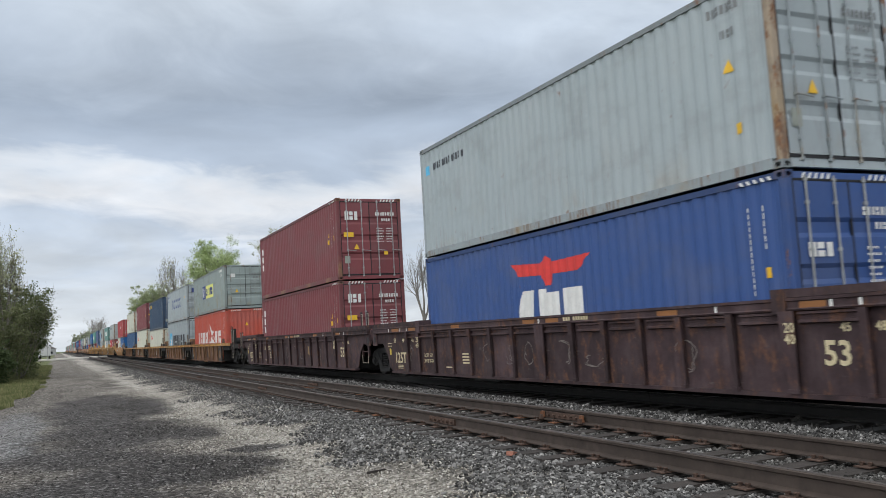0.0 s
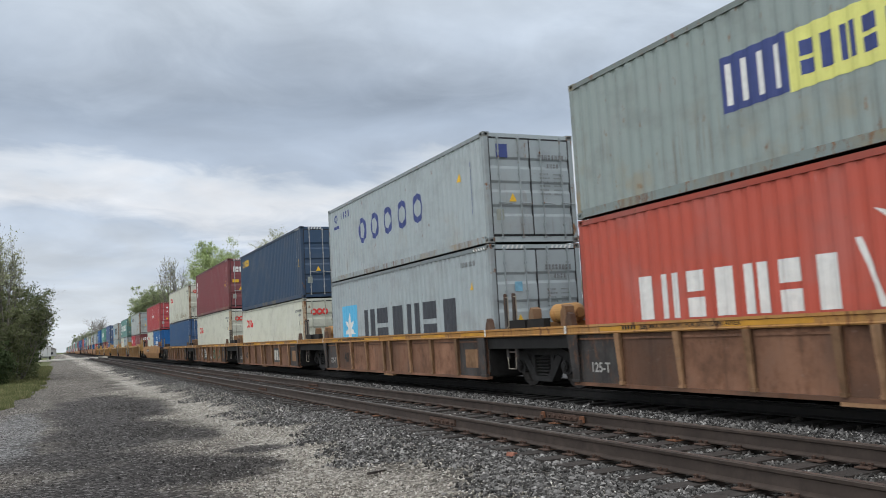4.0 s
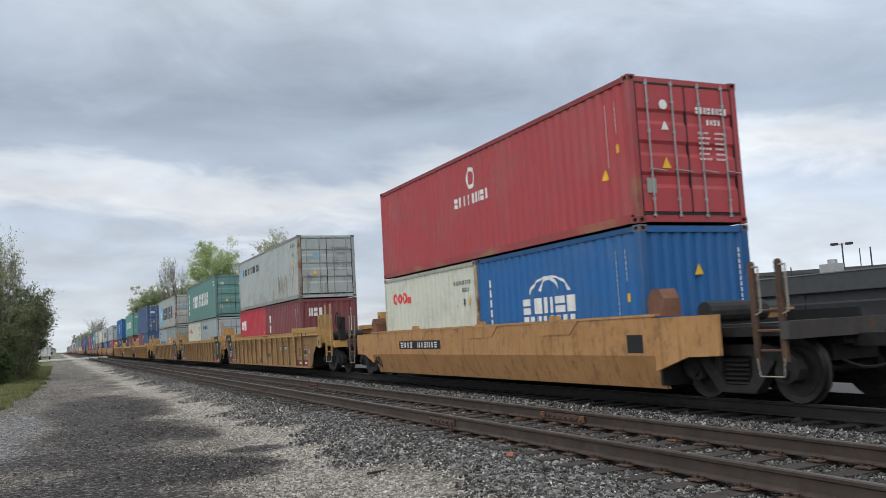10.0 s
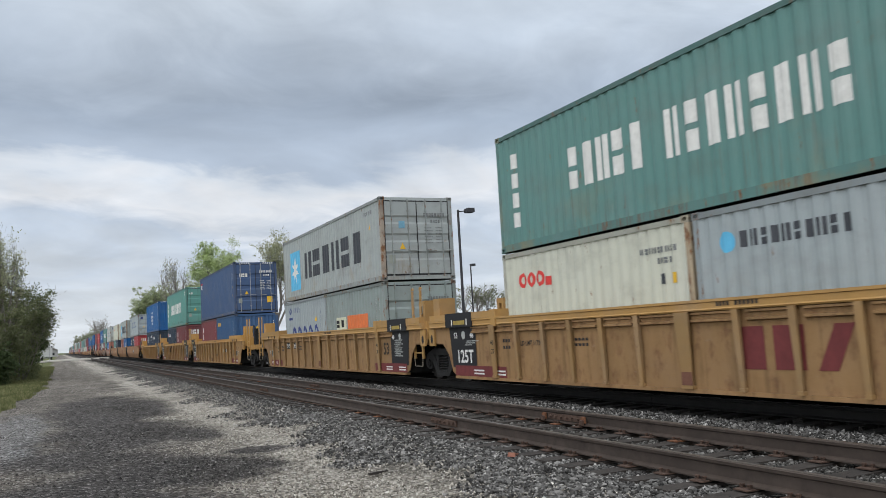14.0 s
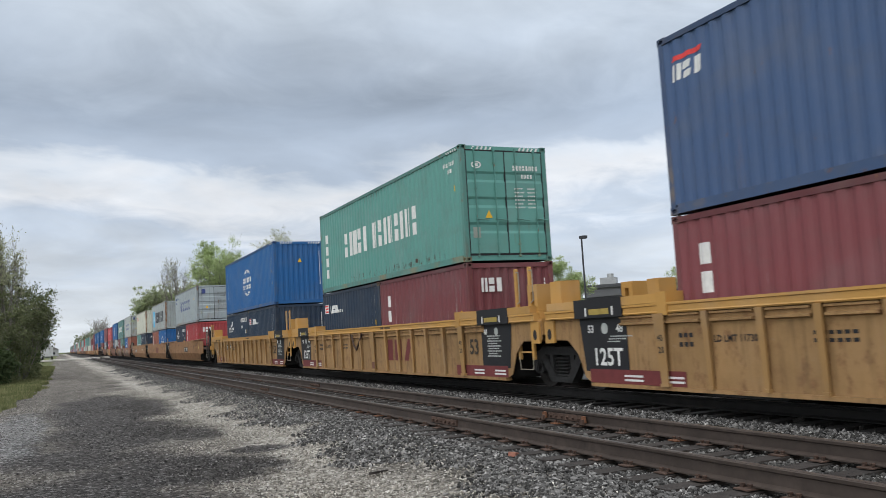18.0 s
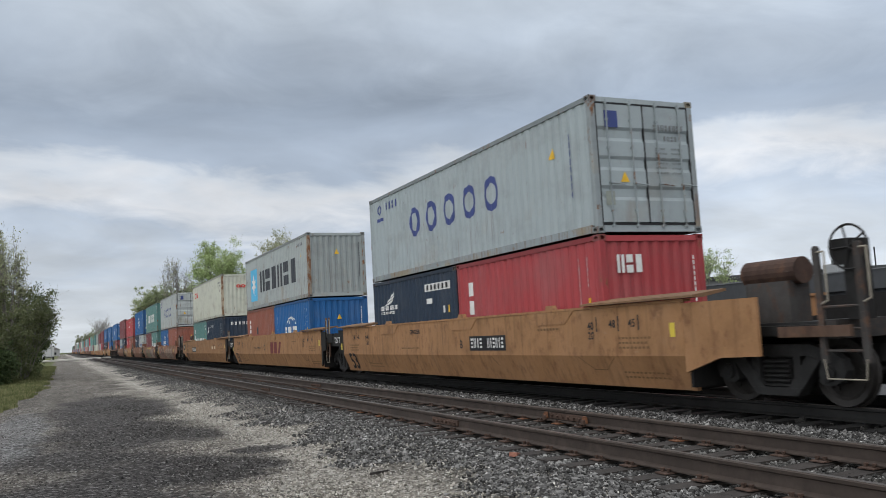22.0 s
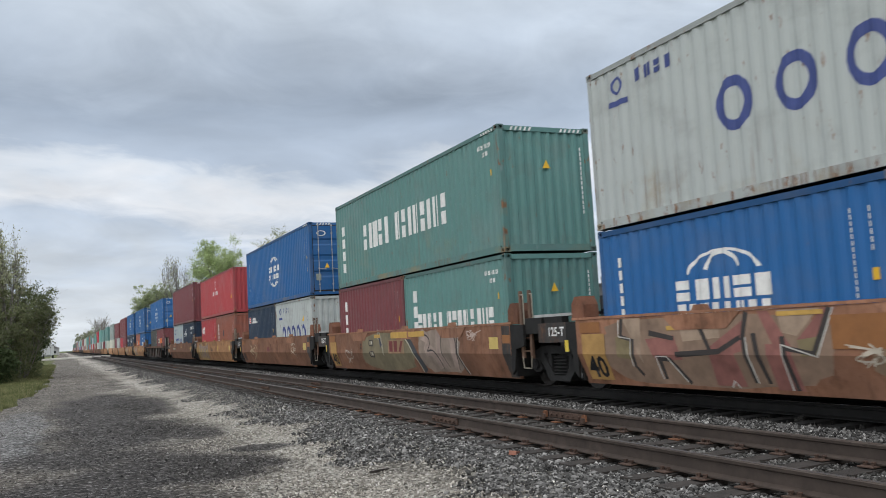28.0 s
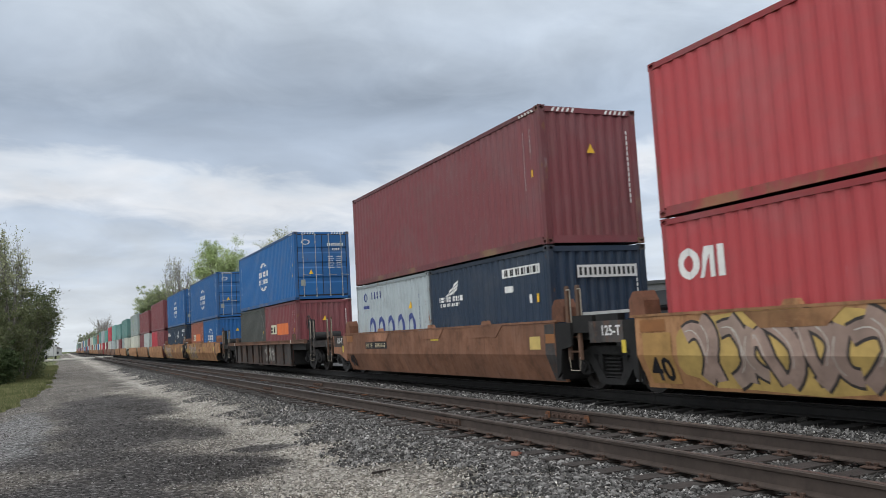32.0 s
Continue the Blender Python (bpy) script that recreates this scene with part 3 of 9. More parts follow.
# markings painted on the side: convex outlines in (u, v), u from the far end of the visible side, v from the base
def clip_poly(poly, lo, hi):
    for lim, sgn in ((lo, 1), (hi, -1)):
        out = []
        for i, p in enumerate(poly):
            q = poly[(i + 1) % len(poly)]
            a, b = sgn * (p[0] - lim), sgn * (q[0] - lim)
            if a >= 0:
                out.append(p)
            if (a > 0 > b) or (a < 0 < b):
                t = a / (a - b)
                out.append((lim, p[1] + (q[1] - p[1]) * t))
        poly = out
        if len(poly) < 3:
            return []
    return poly


def side_paint(polys, L, proud=0.004):
    """Paint outlines laid onto the pressed sheet of the visible side."""
    g = Geo()
    pts = wave(L)
    for poly in polys:
        poly = [(L / 2 - u, v) for u, v in poly]
        for (ya, da), (yb, db) in zip(pts[:-1], pts[1:]):
            c = clip_poly(poly, ya, yb)
            if c:
                g.face([(-(WID / 2 - 0.012) + (da + (db - da) * (y - ya) / (yb - ya)) * DEEP - proud, y, z) for y, z in c])
    me = g.mesh("marking", mend=False)
    bm = bmesh.new()
    bm.from_mesh(me)
    bmesh.ops.remove_doubles(bm, verts=bm.verts, dist=0.0005)
    bm.to_mesh(me)
    bm.free()
    return me


def end_paint(polys, L, proud=0.05):
    """Paint outlines on the near end: x to the right across the end, z up."""
    g = Geo()
    for poly in polys:
        g.face([(x, -(L / 2 + 0.006), z) for x, z in poly])
    return g.mesh("marking", mend=False)


def rect(u, v, w, h, lean=0.0):
    return [(u, v), (u + w, v), (u + w + lean, v + h), (u + lean, v + h)]


def ring(u, v, ro, ri, ry=None, a0=0, a1=360, n=18):
    ry = ry or ro
    k = ri / ro
    out = []
    st = (a1 - a0) / n
    for i in range(n):
        a, b = radians(a0 + i * st), radians(a0 + (i + 1) * st)
        out.append([(u + ro * math.cos(a), v + ry * math.sin(a)), (u + ro * math.cos(b), v + ry * math.sin(b)),
                    (u + ro * k * math.cos(b), v + ry * k * math.sin(b)), (u + ro * k * math.cos(a), v + ry * k * math.sin(a))])
    return out


def disc(u, v, r, ry=None, n=14):
    ry = ry or r
    return [(u + r * math.cos(2 * math.pi * i / n), v + ry * math.sin(2 * math.pi * i / n)) for i in range(n)]


def blocks(u, v, w, h, n, fill=0.72, lean=0.0, style=0):
    """A line of n plain upright bars that stand for a painted word."""
    out = []
    p = w / n
    for i in range(n):
        a = u + i * p
        ww = p * fill
        k = (i * 2 + style + n) % 3
        if k == 0:
            out += [rect(a, v, ww * 0.38, h, lean), rect(a + ww * 0.60, v, ww * 0.40, h, lean)]
        elif k == 1:
            out += [rect(a + ww * 0.08, v, ww * 0.80, h, lean)]
        else:
            out += [rect(a, v + h * 0.55, ww * 0.92, h * 0.45, lean), rect(a, v, ww * 0.92, h * 0.42, lean)]
    return out


def column(u, v0, v1, n, w=0.09):
    """A column of small plain bars, where a number runs down the side."""
    p = (v1 - v0) / n
    return [rect(u, v0 + i * p, w, p * 0.74) for i in range(n)]


def star(u, v, r):
    out = [disc(u, v, r * 0.32, n=8)]
    for i in range(7):
        a = math.pi / 2 + i * 2 * math.pi / 7
        out.append([(u + r * math.cos(a), v + r * math.sin(a)), (u + 0.28 * r * math.cos(a + 0.8), v + 0.28 * r * math.sin(a + 0.8)),
                    (u + 0.28 * r * math.cos(a - 0.8), v + 0.28 * r * math.sin(a - 0.8))])
    return out


# each livery: list of (name, material, outlines, label); L is 6.06 or 12.19, H the height
def common_marks(L, H, ink, sticker=True):
    out = [("number_column", ink, column(L - 0.74, H * 0.42, H * 0.86, 14, 0.034), "painted number as plain bars"), ("type_column", ink, column(L - 0.46, H * 0.64, H * 0.86, 6, 0.034), "")]
    if sticker:
        out.append(("size_sticker", YELLOW, [rect(L - 0.50, H * 0.50, 0.12, 0.15)], "yellow size sticker"))
    return out


def tri(u, v, s):
    return [(u, v), (u + s, v), (u + s / 2, v + s)]


def rust_runs(L, H):
    """Tapering runs of rust water below dents, thickest towards the door end."""
    r = random.Random(77)
    out = []
    for u0, u1, z1, z2, n in ((8.6, 10.2, 0.62, 1.15, 40), (10.3, 11.4, 0.75, 1.75, 16), (4.2, 8.2, 0.35, 0.62, 16)):
        for _ in range(n):
            u, t = r.uniform(u0, u1), r.uniform(z1, z2)
            b, w = t - r.uniform(0.2, 0.7), r.uniform(0.005, 0.016)
            b = max(b, 0.18)
            out.append([(u - w * 0.3, b), (u + w * 0.3, b), (u + w, t), (u - w, t)])
    return out


def edge_rust(L, H, reach=0.16):
    """Short dark runs and scabs where the paint has gone above the lower rail and under the upper one."""
    r = random.Random(41)
    out = []
    for _ in range(75):
        u = r.triangular(2.6, L - 0.3, L * 0.75)
        z, w, h = 0.17 + r.uniform(0.0, 0.10), r.uniform(0.006, 0.018), r.uniform(0.03, reach)
        out.append([(u - w * 0.5, z), (u + w * 0.5, z), (u + w, z + h), (u - w * 0.6, z + h)])
    for _ in range(16):
        u, w, h = r.gauss(L * 0.50, 0.5), r.uniform(0.005, 0.014), r.uniform(0.05, 0.28)
        out.append([(u - w * 0.3, H - 0.12 - h), (u + w * 0.3, H - 0.12 - h), (u + w, H - 0.12), (u - w, H - 0.12)])
    return out + [disc(L * 0.745, 0.33, 0.06)]


def scrapes(L):
    """Upright scrapes on the crests of the sheet."""
    r = random.Random(5)
    n = max(1, round((L - 0.24) / PITCH))
    p = (L - 0.24) / n
    out = []
    for i in range(4, n - 1):
        for _ in range(r.choice((0, 1, 1, 2))):
            u, z, h, w = 0.12 + p * (i + r.uniform(-0.10, 0.10)), r.uniform(0.45, 1.0), r.uniform(0.3, 1.2), r.uniform(0.006, 0.014)
            out.append([(u - w, z), (u + w, z), (u + w * 0.5, z + h), (u - w * 0.5, z + h)])
    return out


def livery_marks(kind, L, H):
    worn = kind.endswith("_worn")
    kind = kind.removesuffix("_worn")
    W = WHITE
    big = L > 8
    if kind in ("star_small", "star_tiny"):
        if not big:
            return [("logo_roundel", SKYBLUE, [disc(0.68, H - 0.53, 0.16)], "small sky-blue roundel"), ("logo_word", GREY_INK, blocks(0.95, H - 0.64, 1.95, 0.24, 10), "painted word as plain bars")]
        w = blocks(1.0, H - 0.82, 3.9, 0.32, 10) if kind == "star_small" else blocks(0.75, H - 0.66, 1.85, 0.17, 10)
        return [("logo_square", SKYBLUE, [rect(0.22, H - 0.84, 0.40, 0.52)] if kind == "star_small" else [rect(0.26, H - 0.74, 0.24, 0.24)], "small sky-blue square"), ("logo_word", GREY_INK, w, "painted word as plain bars"),
                ("number_line", FADED_INK, blocks(L - 1.2, H - 0.42, 0.65, 0.14, 7), ""), ("type_line", FADED_INK, blocks(L - 0.95, H - 0.8, 0.3, 0.13, 3), ""), ("warning_triangle", YELLOW, [tri(L - 0.95, H * 0.545, 0.2)], "yellow warning triangle"),
                ("size_sticker", YELLOW, [rect(L - 0.8, H * 0.22, 0.12, 0.16)], "")] + ([("rust_streaks", RUST_WASH, rust_runs(L, H), "orange-brown rust run down the sheet")] if kind == "star_small" else [])
    if kind == "star_big":
        return [("logo_square", SKYBLUE, [rect(1.06, 0.40, 1.62, 1.60)], "large sky-blue square"), ("logo_star", W, star(1.87, 1.18, 0.58), "white star"),
                ("logo_word", GREY_INK, blocks(3.40, 0.76, 7.15, 1.02, 6, 0.80), "large painted word as plain bars"), ("warning_triangle", YELLOW, [tri(L - 1.15, H * 0.66, 0.22)], ""),
                ("number_line", FADED_INK, blocks(L - 1.6, H - 0.42, 0.8, 0.12, 7), "")]
    if kind == "eagle":
        bird = [[(4.55, 2.30), (4.85, 2.02), (5.85, 1.98), (5.85, 2.22)], [(6.1, 2.22), (6.1, 1.98), (7.1, 1.98), (7.5, 2.27)], [(5.75, 2.24), (5.75, 1.94), (5.9, 1.76), (6.08, 1.76), (6.2, 1.94), (6.2, 2.24), (5.98, 2.36)]]
        return [("logo_bird", RED, bird, "red winged emblem"), ("logo_word", W, [[(4.6, 0.75), (5.35, 0.75), (5.45, 1.70), (4.95, 1.70)], rect(5.62, 0.75, 0.32, 0.95), rect(5.94, 1.02, 0.42, 0.60), rect(6.55, 0.75, 0.62, 0.92)], "large white word as plain blocks")] + common_marks(L, H, W)
    if kind == "eagle_small":
        return [("logo_bird", RED, [rect(0.28, H - 0.46, 0.68, 0.08, 0.04)], "small red emblem"), ("logo_word", W, blocks(0.26, H - 0.78, 0.74, 0.26, 3, 0.86, 0.03), "small white word as plain bars")] + common_marks(L, H, W) + \
               [("warning_triangle", YELLOW, [tri(L - 0.55, H * 0.34, 0.18)], "")]
    if kind == "code_bars":
        if big:
            return [("logo_word", W, column(0.40, 1.32, 2.45, 3, 0.20), "white upright word as plain blocks")] + common_marks(L, H, W) + [("warning_triangle", YELLOW, [tri(L - 1.16, H * 0.555, 0.18)], ""), ("warning_sticker", YELLOW, [rect(L - 1.18, H * 0.47, 0.24, 0.16)], "")]
        scuffs = [("scuff_marks", plain("pale_scuffed_paint", (0.40, 0.25, 0.25), 0.7, 0, 0.3, 9, 0.05), scrapes(L), "pale scraped lines down the sheet")] if worn else []
        return scuffs + [("logo_word", W, column(0.54, 0.90, 2.22, 3, 0.24), "white upright word as plain blocks")] + common_marks(L, H, W)
    if kind == "two_tone_box":
        return [("logo_box", NAVY_INK, [rect(3.94, 1.0, 1.24, 0.84)], "navy square emblem"), ("logo_panel", plain("pale_yellow_panel", (0.66, 0.66, 0.20), 0.6, 0, 0.1, 5, 0.05), [rect(5.19, 0.98, 2.9, 0.82)], "pale yellow name panel"),
                ("logo_stripes", W, [rect(4.05 + 0.3 * i, 1.1, 0.09, 0.62) for i in range(4)], ""), ("logo_word", NAVY_INK, blocks(5.4, 1.15, 2.5, 0.46, 8, 0.72), "navy word as plain bars"),
                ("number_line", W, blocks(L - 1.8, H - 0.33, 0.95, 0.15, 8), ""), ("type_line", W, blocks(L - 1.4, H - 0.6, 0.35, 0.14, 3), "")]
    if kind == "wide_word":
        flag = [[(6.25, 2.18), (6.75, 2.0), (7.55, 1.55), (7.15, 1.45), (6.6, 1.85)], [(7.1, 1.45), (7.6, 1.55), (7.68, 1.78), (7.3, 1.72)], [(6.45, 0.96), (6.75, 1.30), (7.35, 1.42), (7.0, 1.12), (6.8, 0.98)], [(6.8, 0.98), (7.0, 1.12), (7.5, 1.25), (8.15, 0.96)], [(5.95, 1.85), (6.03, 1.85), (6.32, 0.98), (6.22, 0.98)], [(7.62, 1.72), (7.70, 1.72), (8.2, 1.0), (8.1, 1.0)]]
        return [("logo_word", W, blocks(1.6, 0.98, 4.3, 0.72, 7, 0.70), "white word as plain bars"), ("logo_word", W, blocks(8.4, 0.97, 2.15, 0.74, 3, 0.74, 0, 1), "white word as plain bars"), ("logo_flag", W, flag, "white swallow-tailed pennant emblem")] + common_marks(L, H, W)
    if kind == "blue_word":
        ink = NAVY_INK
        o = []
        w0, w1, zc, ry = (3.0, 8.7, 1.43, 0.41) if big else (1.0, 5.1, 1.14, 0.40)
        p = (w1 - w0) / 5
        for i in range(5):
            o += ring(w0 + p * (i + 0.5), zc, p * 0.31, p * 0.19, ry)
        return [("logo_word", ink, o, "row of navy rings in place of a word"), ("logo_emblem", ink, ring(0.86, H - 0.42, 0.16, 0.11), "small navy ring emblem"), ("emblem_bar", ink, [rect(0.58, H - 0.78, 0.55, 0.10)], ""), ("characters_line", ink, blocks(1.35, H - 0.5, 1.05, 0.22, 4), "navy characters as plain bars"),
                ("number_column", ink, column(L - 0.8, H * 0.3, H * 0.8, 8, 0.04), ""), ("warning_triangle", YELLOW, [tri(L - 1.5, H * 0.64, 0.22)], "")]
    if kind == "globe":
        if big:
            u, v, r = 6.0, 1.45, 1.02
            o = ring(u, v, r, r * 0.93, 0.68, 38, 142) + ring(u, v, r, r * 0.93, 0.68, 218, 322) + ring(u, v + 0.1, r * 0.5, r * 0.44, 0.58, 30, 150) + ring(u, v - 0.1, r * 0.5, r * 0.44, 0.58, 210, 330)
            w = blocks(u - 1.02, v + 0.0, 2.05, 0.26, 5, 0.85), blocks(u - 0.95, v - 0.34, 1.9, 0.22, 8, 0.72)
        else:
            u, v, r = 3.03, 1.55, 0.80
            o = ring(u, v, r, r * 0.90, 0.42, 12, 168) + ring(u, v, r * 0.5, r * 0.42, 0.40, 20, 160)
            w = blocks(u - 1.05, 1.22, 2.1, 0.32, 5, 0.86), blocks(u - 1.02, 0.93, 2.0, 0.24, 8, 0.72)
        return [("logo_globe", W, o, "white globe emblem of arcs"), ("logo_word", W, w[0], "white word as plain bars"), ("logo_word", W, w[1], "white word as plain bars"),
                ("characters_column", W, column(0.5, H * 0.30, H * 0.82, 6, 0.13), "white characters as plain bars")] + common_marks(L, H, W) + ([("warning_triangle", YELLOW, [tri(L - 0.55, H * 0.34, 0.18)], "")] if big else [])
    if kind == "side_word":
        return [("logo_word", YELLOW, blocks(0.48, H - 0.66, 1.5, 0.32, 5, 0.82) if big else blocks(0.43, H - 0.54, 0.92, 0.2, 5, 0.82), "yellow word as plain bars")] + common_marks(L, H, W) + ([("warning_triangle", YELLOW, [tri(L - 0.52, H * 0.44, 0.18)], "")] if big else [])
    if kind == "red_flower":
        u0, p, ry, zc = (1.25, 0.40, 0.20, H - 0.70 if H < 2.7 else 1.92) if big else (0.82, 0.34, 0.16, H - 0.63)
        out = [("logo_ring", RED, ring(u0 + p * i, zc, p * 0.47, p * 0.24, ry), "red ring of a painted emblem") for i in range(3)]
        out.append(("logo_bar", RED, [rect(u0 + p * 2.62, zc - ry, p * 0.62, ry * 1.1)], "red bar of a painted emblem"))
        if worn:
            out.append(("rust_streaks", RUST_WASH, edge_rust(L, H, 0.45), "brown rust runs above the lower edge"))
        return out + [("number_line", FADED_INK, blocks(L - 1.25, H - 0.52, 0.95, 0.10, 9), ""), ("type_line", FADED_INK, blocks(L - 0.85, H - 0.70, 0.4, 0.10, 4), ""),
                      ("size_sticker", YELLOW, [rect(L - 0.50, H * 0.60, 0.13, 0.17)], ""), ("data_label", GREY_INK, [rect(L - 0.78, H * 0.60, 0.13, 0.17)], "")]
    if kind == "ship_word":
        return [("logo_emblem", W, ring(6.0, 1.95, 0.24, 0.15, 0.26), "white round emblem"), ("logo_word", W, blocks(5.1, 1.33, 1.85, 0.24, 8, 0.62), "white word as plain bars")] + common_marks(L, H, W) + \
               [("warning_triangle", YELLOW, [tri(L - 0.95, H * 0.34, 0.2)], "")]
    if kind == "corner_code":
        return [("logo_ring", W, ring(0.58, 1.81, 0.23, 0.12, 0.25), "white ring of a painted emblem"), ("logo_bar", W, [[(0.80, 1.57), (0.92, 1.57), (1.08, 2.05), (0.96, 2.05)]], ""), ("logo_bar", W, [rect(1.04, 1.57, 0.11, 0.48)], ""), ("logo_bar", W, [rect(1.24, 1.57, 0.11, 0.48)], "")] + common_marks(L, H, W)
    if kind == "white_word":
        if big:
            z = 0.94 if H < 2.7 else 1.06
            w = blocks(2.80, z, 2.4, 0.80, 5, 0.72), blocks(5.68, z, 3.65, 0.80, 8, 0.70, 0, 1)
        else:
            w = blocks(0.9, 0.92, 1.65, 0.52, 5, 0.74), blocks(2.75, 0.92, 2.7, 0.52, 8, 0.72, 0, 1)
        specks = [("rust_streaks", RUST_BROWN, edge_rust(L, H), "dark rust flecks along the lower edge")] if worn else []
        return specks + [("logo_word", W, w[0], "large white word as plain bars"), ("logo_word", W, w[1], "large white word as plain bars"), ("characters_column", W, column(0.58, 0.50, 2.2, 4, 0.28), "white characters as plain bars"),
                ("number_line", W, blocks(L - 1.1, H - 0.42, 0.75, 0.10, 7), ""), ("type_line", W, blocks(L - 0.85, H - 0.6, 0.3, 0.10, 3), ""), ("size_sticker", YELLOW, [rect(L - 0.5, H * 0.62, 0.11, 0.14)], "")]
    if kind == "flag_stripes":
        return [("logo_flag", W, [rect(0.17, 1.84, 0.50, 0.32, 0.02)], "white flag with red stripes")] + [("logo_stripe", RED, [rect(0.20, 1.88 + 0.105 * i, 0.44, 0.055)], "") for i in range(3)] + \
               [("logo_word", W, blocks(0.82, 1.84, 0.92, 0.27, 3, 0.9, 0.06), "white slanted word as plain bars"), ("logo_small_word", W, blocks(1.8, 1.84, 0.48, 0.10, 4), "")] + common_marks(L, H, W)
    if kind == "flag_wing":
        wing = [[(0.95, 1.84), (1.05, 1.84), (1.70, 2.16), (1.68, 2.22)], [(1.15, 1.86), (1.27, 1.86), (1.66, 2.06), (1.67, 2.13)], [(1.35, 1.87), (1.47, 1.88), (1.60, 1.97), (1.62, 2.03)]]
        return [("logo_wing", W, [w], "white feather of a wing emblem") for w in wing] + [("logo_word", W, blocks(0.52, 1.70, 1.45, 0.13, 9, 0.74), "white word as plain bars"), ("logo_small_word", W, blocks(0.62, 1.58, 1.2, 0.08, 9, 0.7), ""),
                ("number_plate", W, [rect(4.05, 2.06, 1.65, 0.20)], "white number panel"), ("type_plate", W, [rect(4.1, 1.73, 0.44, 0.14)], "white number panel"), ("number_marking", BLACK, [rect(4.12 + 0.13 * i, 2.09, 0.07, 0.14) for i in range(12)], ""),
                ("size_sticker", YELLOW, [rect(5.48, 1.46, 0.1, 0.18)], ""), ("data_label", W, [rect(5.19, 1.46, 0.1, 0.18)], "")]
    if kind == "short_word":
        return [("logo_word", W, column(0.64, 0.72, 2.14, 6, 0.24), "white upright word as plain blocks")] + common_marks(L, H, W) + [("grey_patch", GREY_INK, [rect(2.3, 1.35, 0.3, 0.34)], "grey repair patch")]
    if kind == "small_word":
        return [("logo_emblem", W, [disc(0.62, 2.0, 0.13), [(0.24, 1.78), (0.62, 1.95), (0.92, 1.86), (0.66, 1.72)], rect(0.55, 2.0, 0.1, 0.2), rect(0.34, 1.62, 0.1, 0.2)], "white rider emblem as plain shapes"), ("logo_word", W, blocks(1.05, 2.03, 1.72, 0.16, 6, 0.68), "white word as plain bars")] + common_marks(L, H, W)
    if kind == "beige_panel":
        return [("logo_panel", plain("faded_cream_panel", (0.55, 0.55, 0.42), 0.6, 0, 0.1, 5, 0.05), [rect(1.1, 1.25, 1.1, 0.42)], "cream panel"), ("logo_word", BLACK, blocks(1.2, 1.32, 0.85, 0.25, 2, 0.8), ""), ("logo_block", plain("orange_marking_paint", (0.62, 0.16, 0.05), 0.6, 0, 0.1, 5, 0.05), [rect(2.4, 1.2, 2.1, 0.5)], "orange name block")] + common_marks(L, H, W) if L < 8 else common_marks(L, H, W)
    return common_marks(L, H, W)




LOOKS = {   # paint colour, rust, words of the label
    "grey": ((0.325, 0.358, 0.355), 0.30, "pale grey"), "greyblue": ((0.315, 0.362, 0.382), 0.24, "pale grey-blue"), "cream": ((0.51, 0.52, 0.44), 0.27, "dirty cream-white"), "navy": ((0.028, 0.058, 0.108), 0.06, "dark navy-blue"),
    "ink": ((0.015, 0.030, 0.056), 0.05, "blackish navy"), "royal": ((0.032, 0.075, 0.225), 0.10, "royal-blue"), "dullblue": ((0.044, 0.084, 0.178), 0.14, "dull blue"),
    "cobalt": ((0.012, 0.099, 0.278), 0.05, "bright cobalt-blue"), "steelblue": ((0.034, 0.092, 0.205), 0.14, "faded mid-blue"), "maroon": ((0.172, 0.046, 0.052), 0.16, "dark maroon"),
    "vermilion": ((0.46, 0.085, 0.055), 0.12, "faded vermilion-red"), "red": ((0.36, 0.050, 0.056), 0.14, "worn red"), "crimson": ((0.39, 0.036, 0.052), 0.08, "crimson-red"),
    "brick": ((0.27, 0.092, 0.062), 0.30, "brick-brown"), "green": ((0.10, 0.22, 0.205), 0.24, "sea-green"), "mint": ((0.10, 0.275, 0.24), 0.16, "mint-green"),
    "sage": ((0.255, 0.305, 0.295), 0.34, "faded sage-grey"), "aqua": ((0.15, 0.33, 0.30), 0.2, "pale aqua-green"), "white": ((0.41, 0.44, 0.43), 0.34, "dirty white"),
    "dark": ((0.06, 0.065, 0.06), 0.2, "dark grey-green"), "orange": ((0.50, 0.14, 0.03), 0.2, "orange-brown"), "silver": ((0.325, 0.372, 0.388), 0.24, "light silver-grey"),
}
MOVERS = []          # (thing, place along the train, height)
TRAIN_X = 10.16      # middle of the loaded track
BASE_Z = 0.30        # floor of the wells above the rail
rng = random.Random(11)


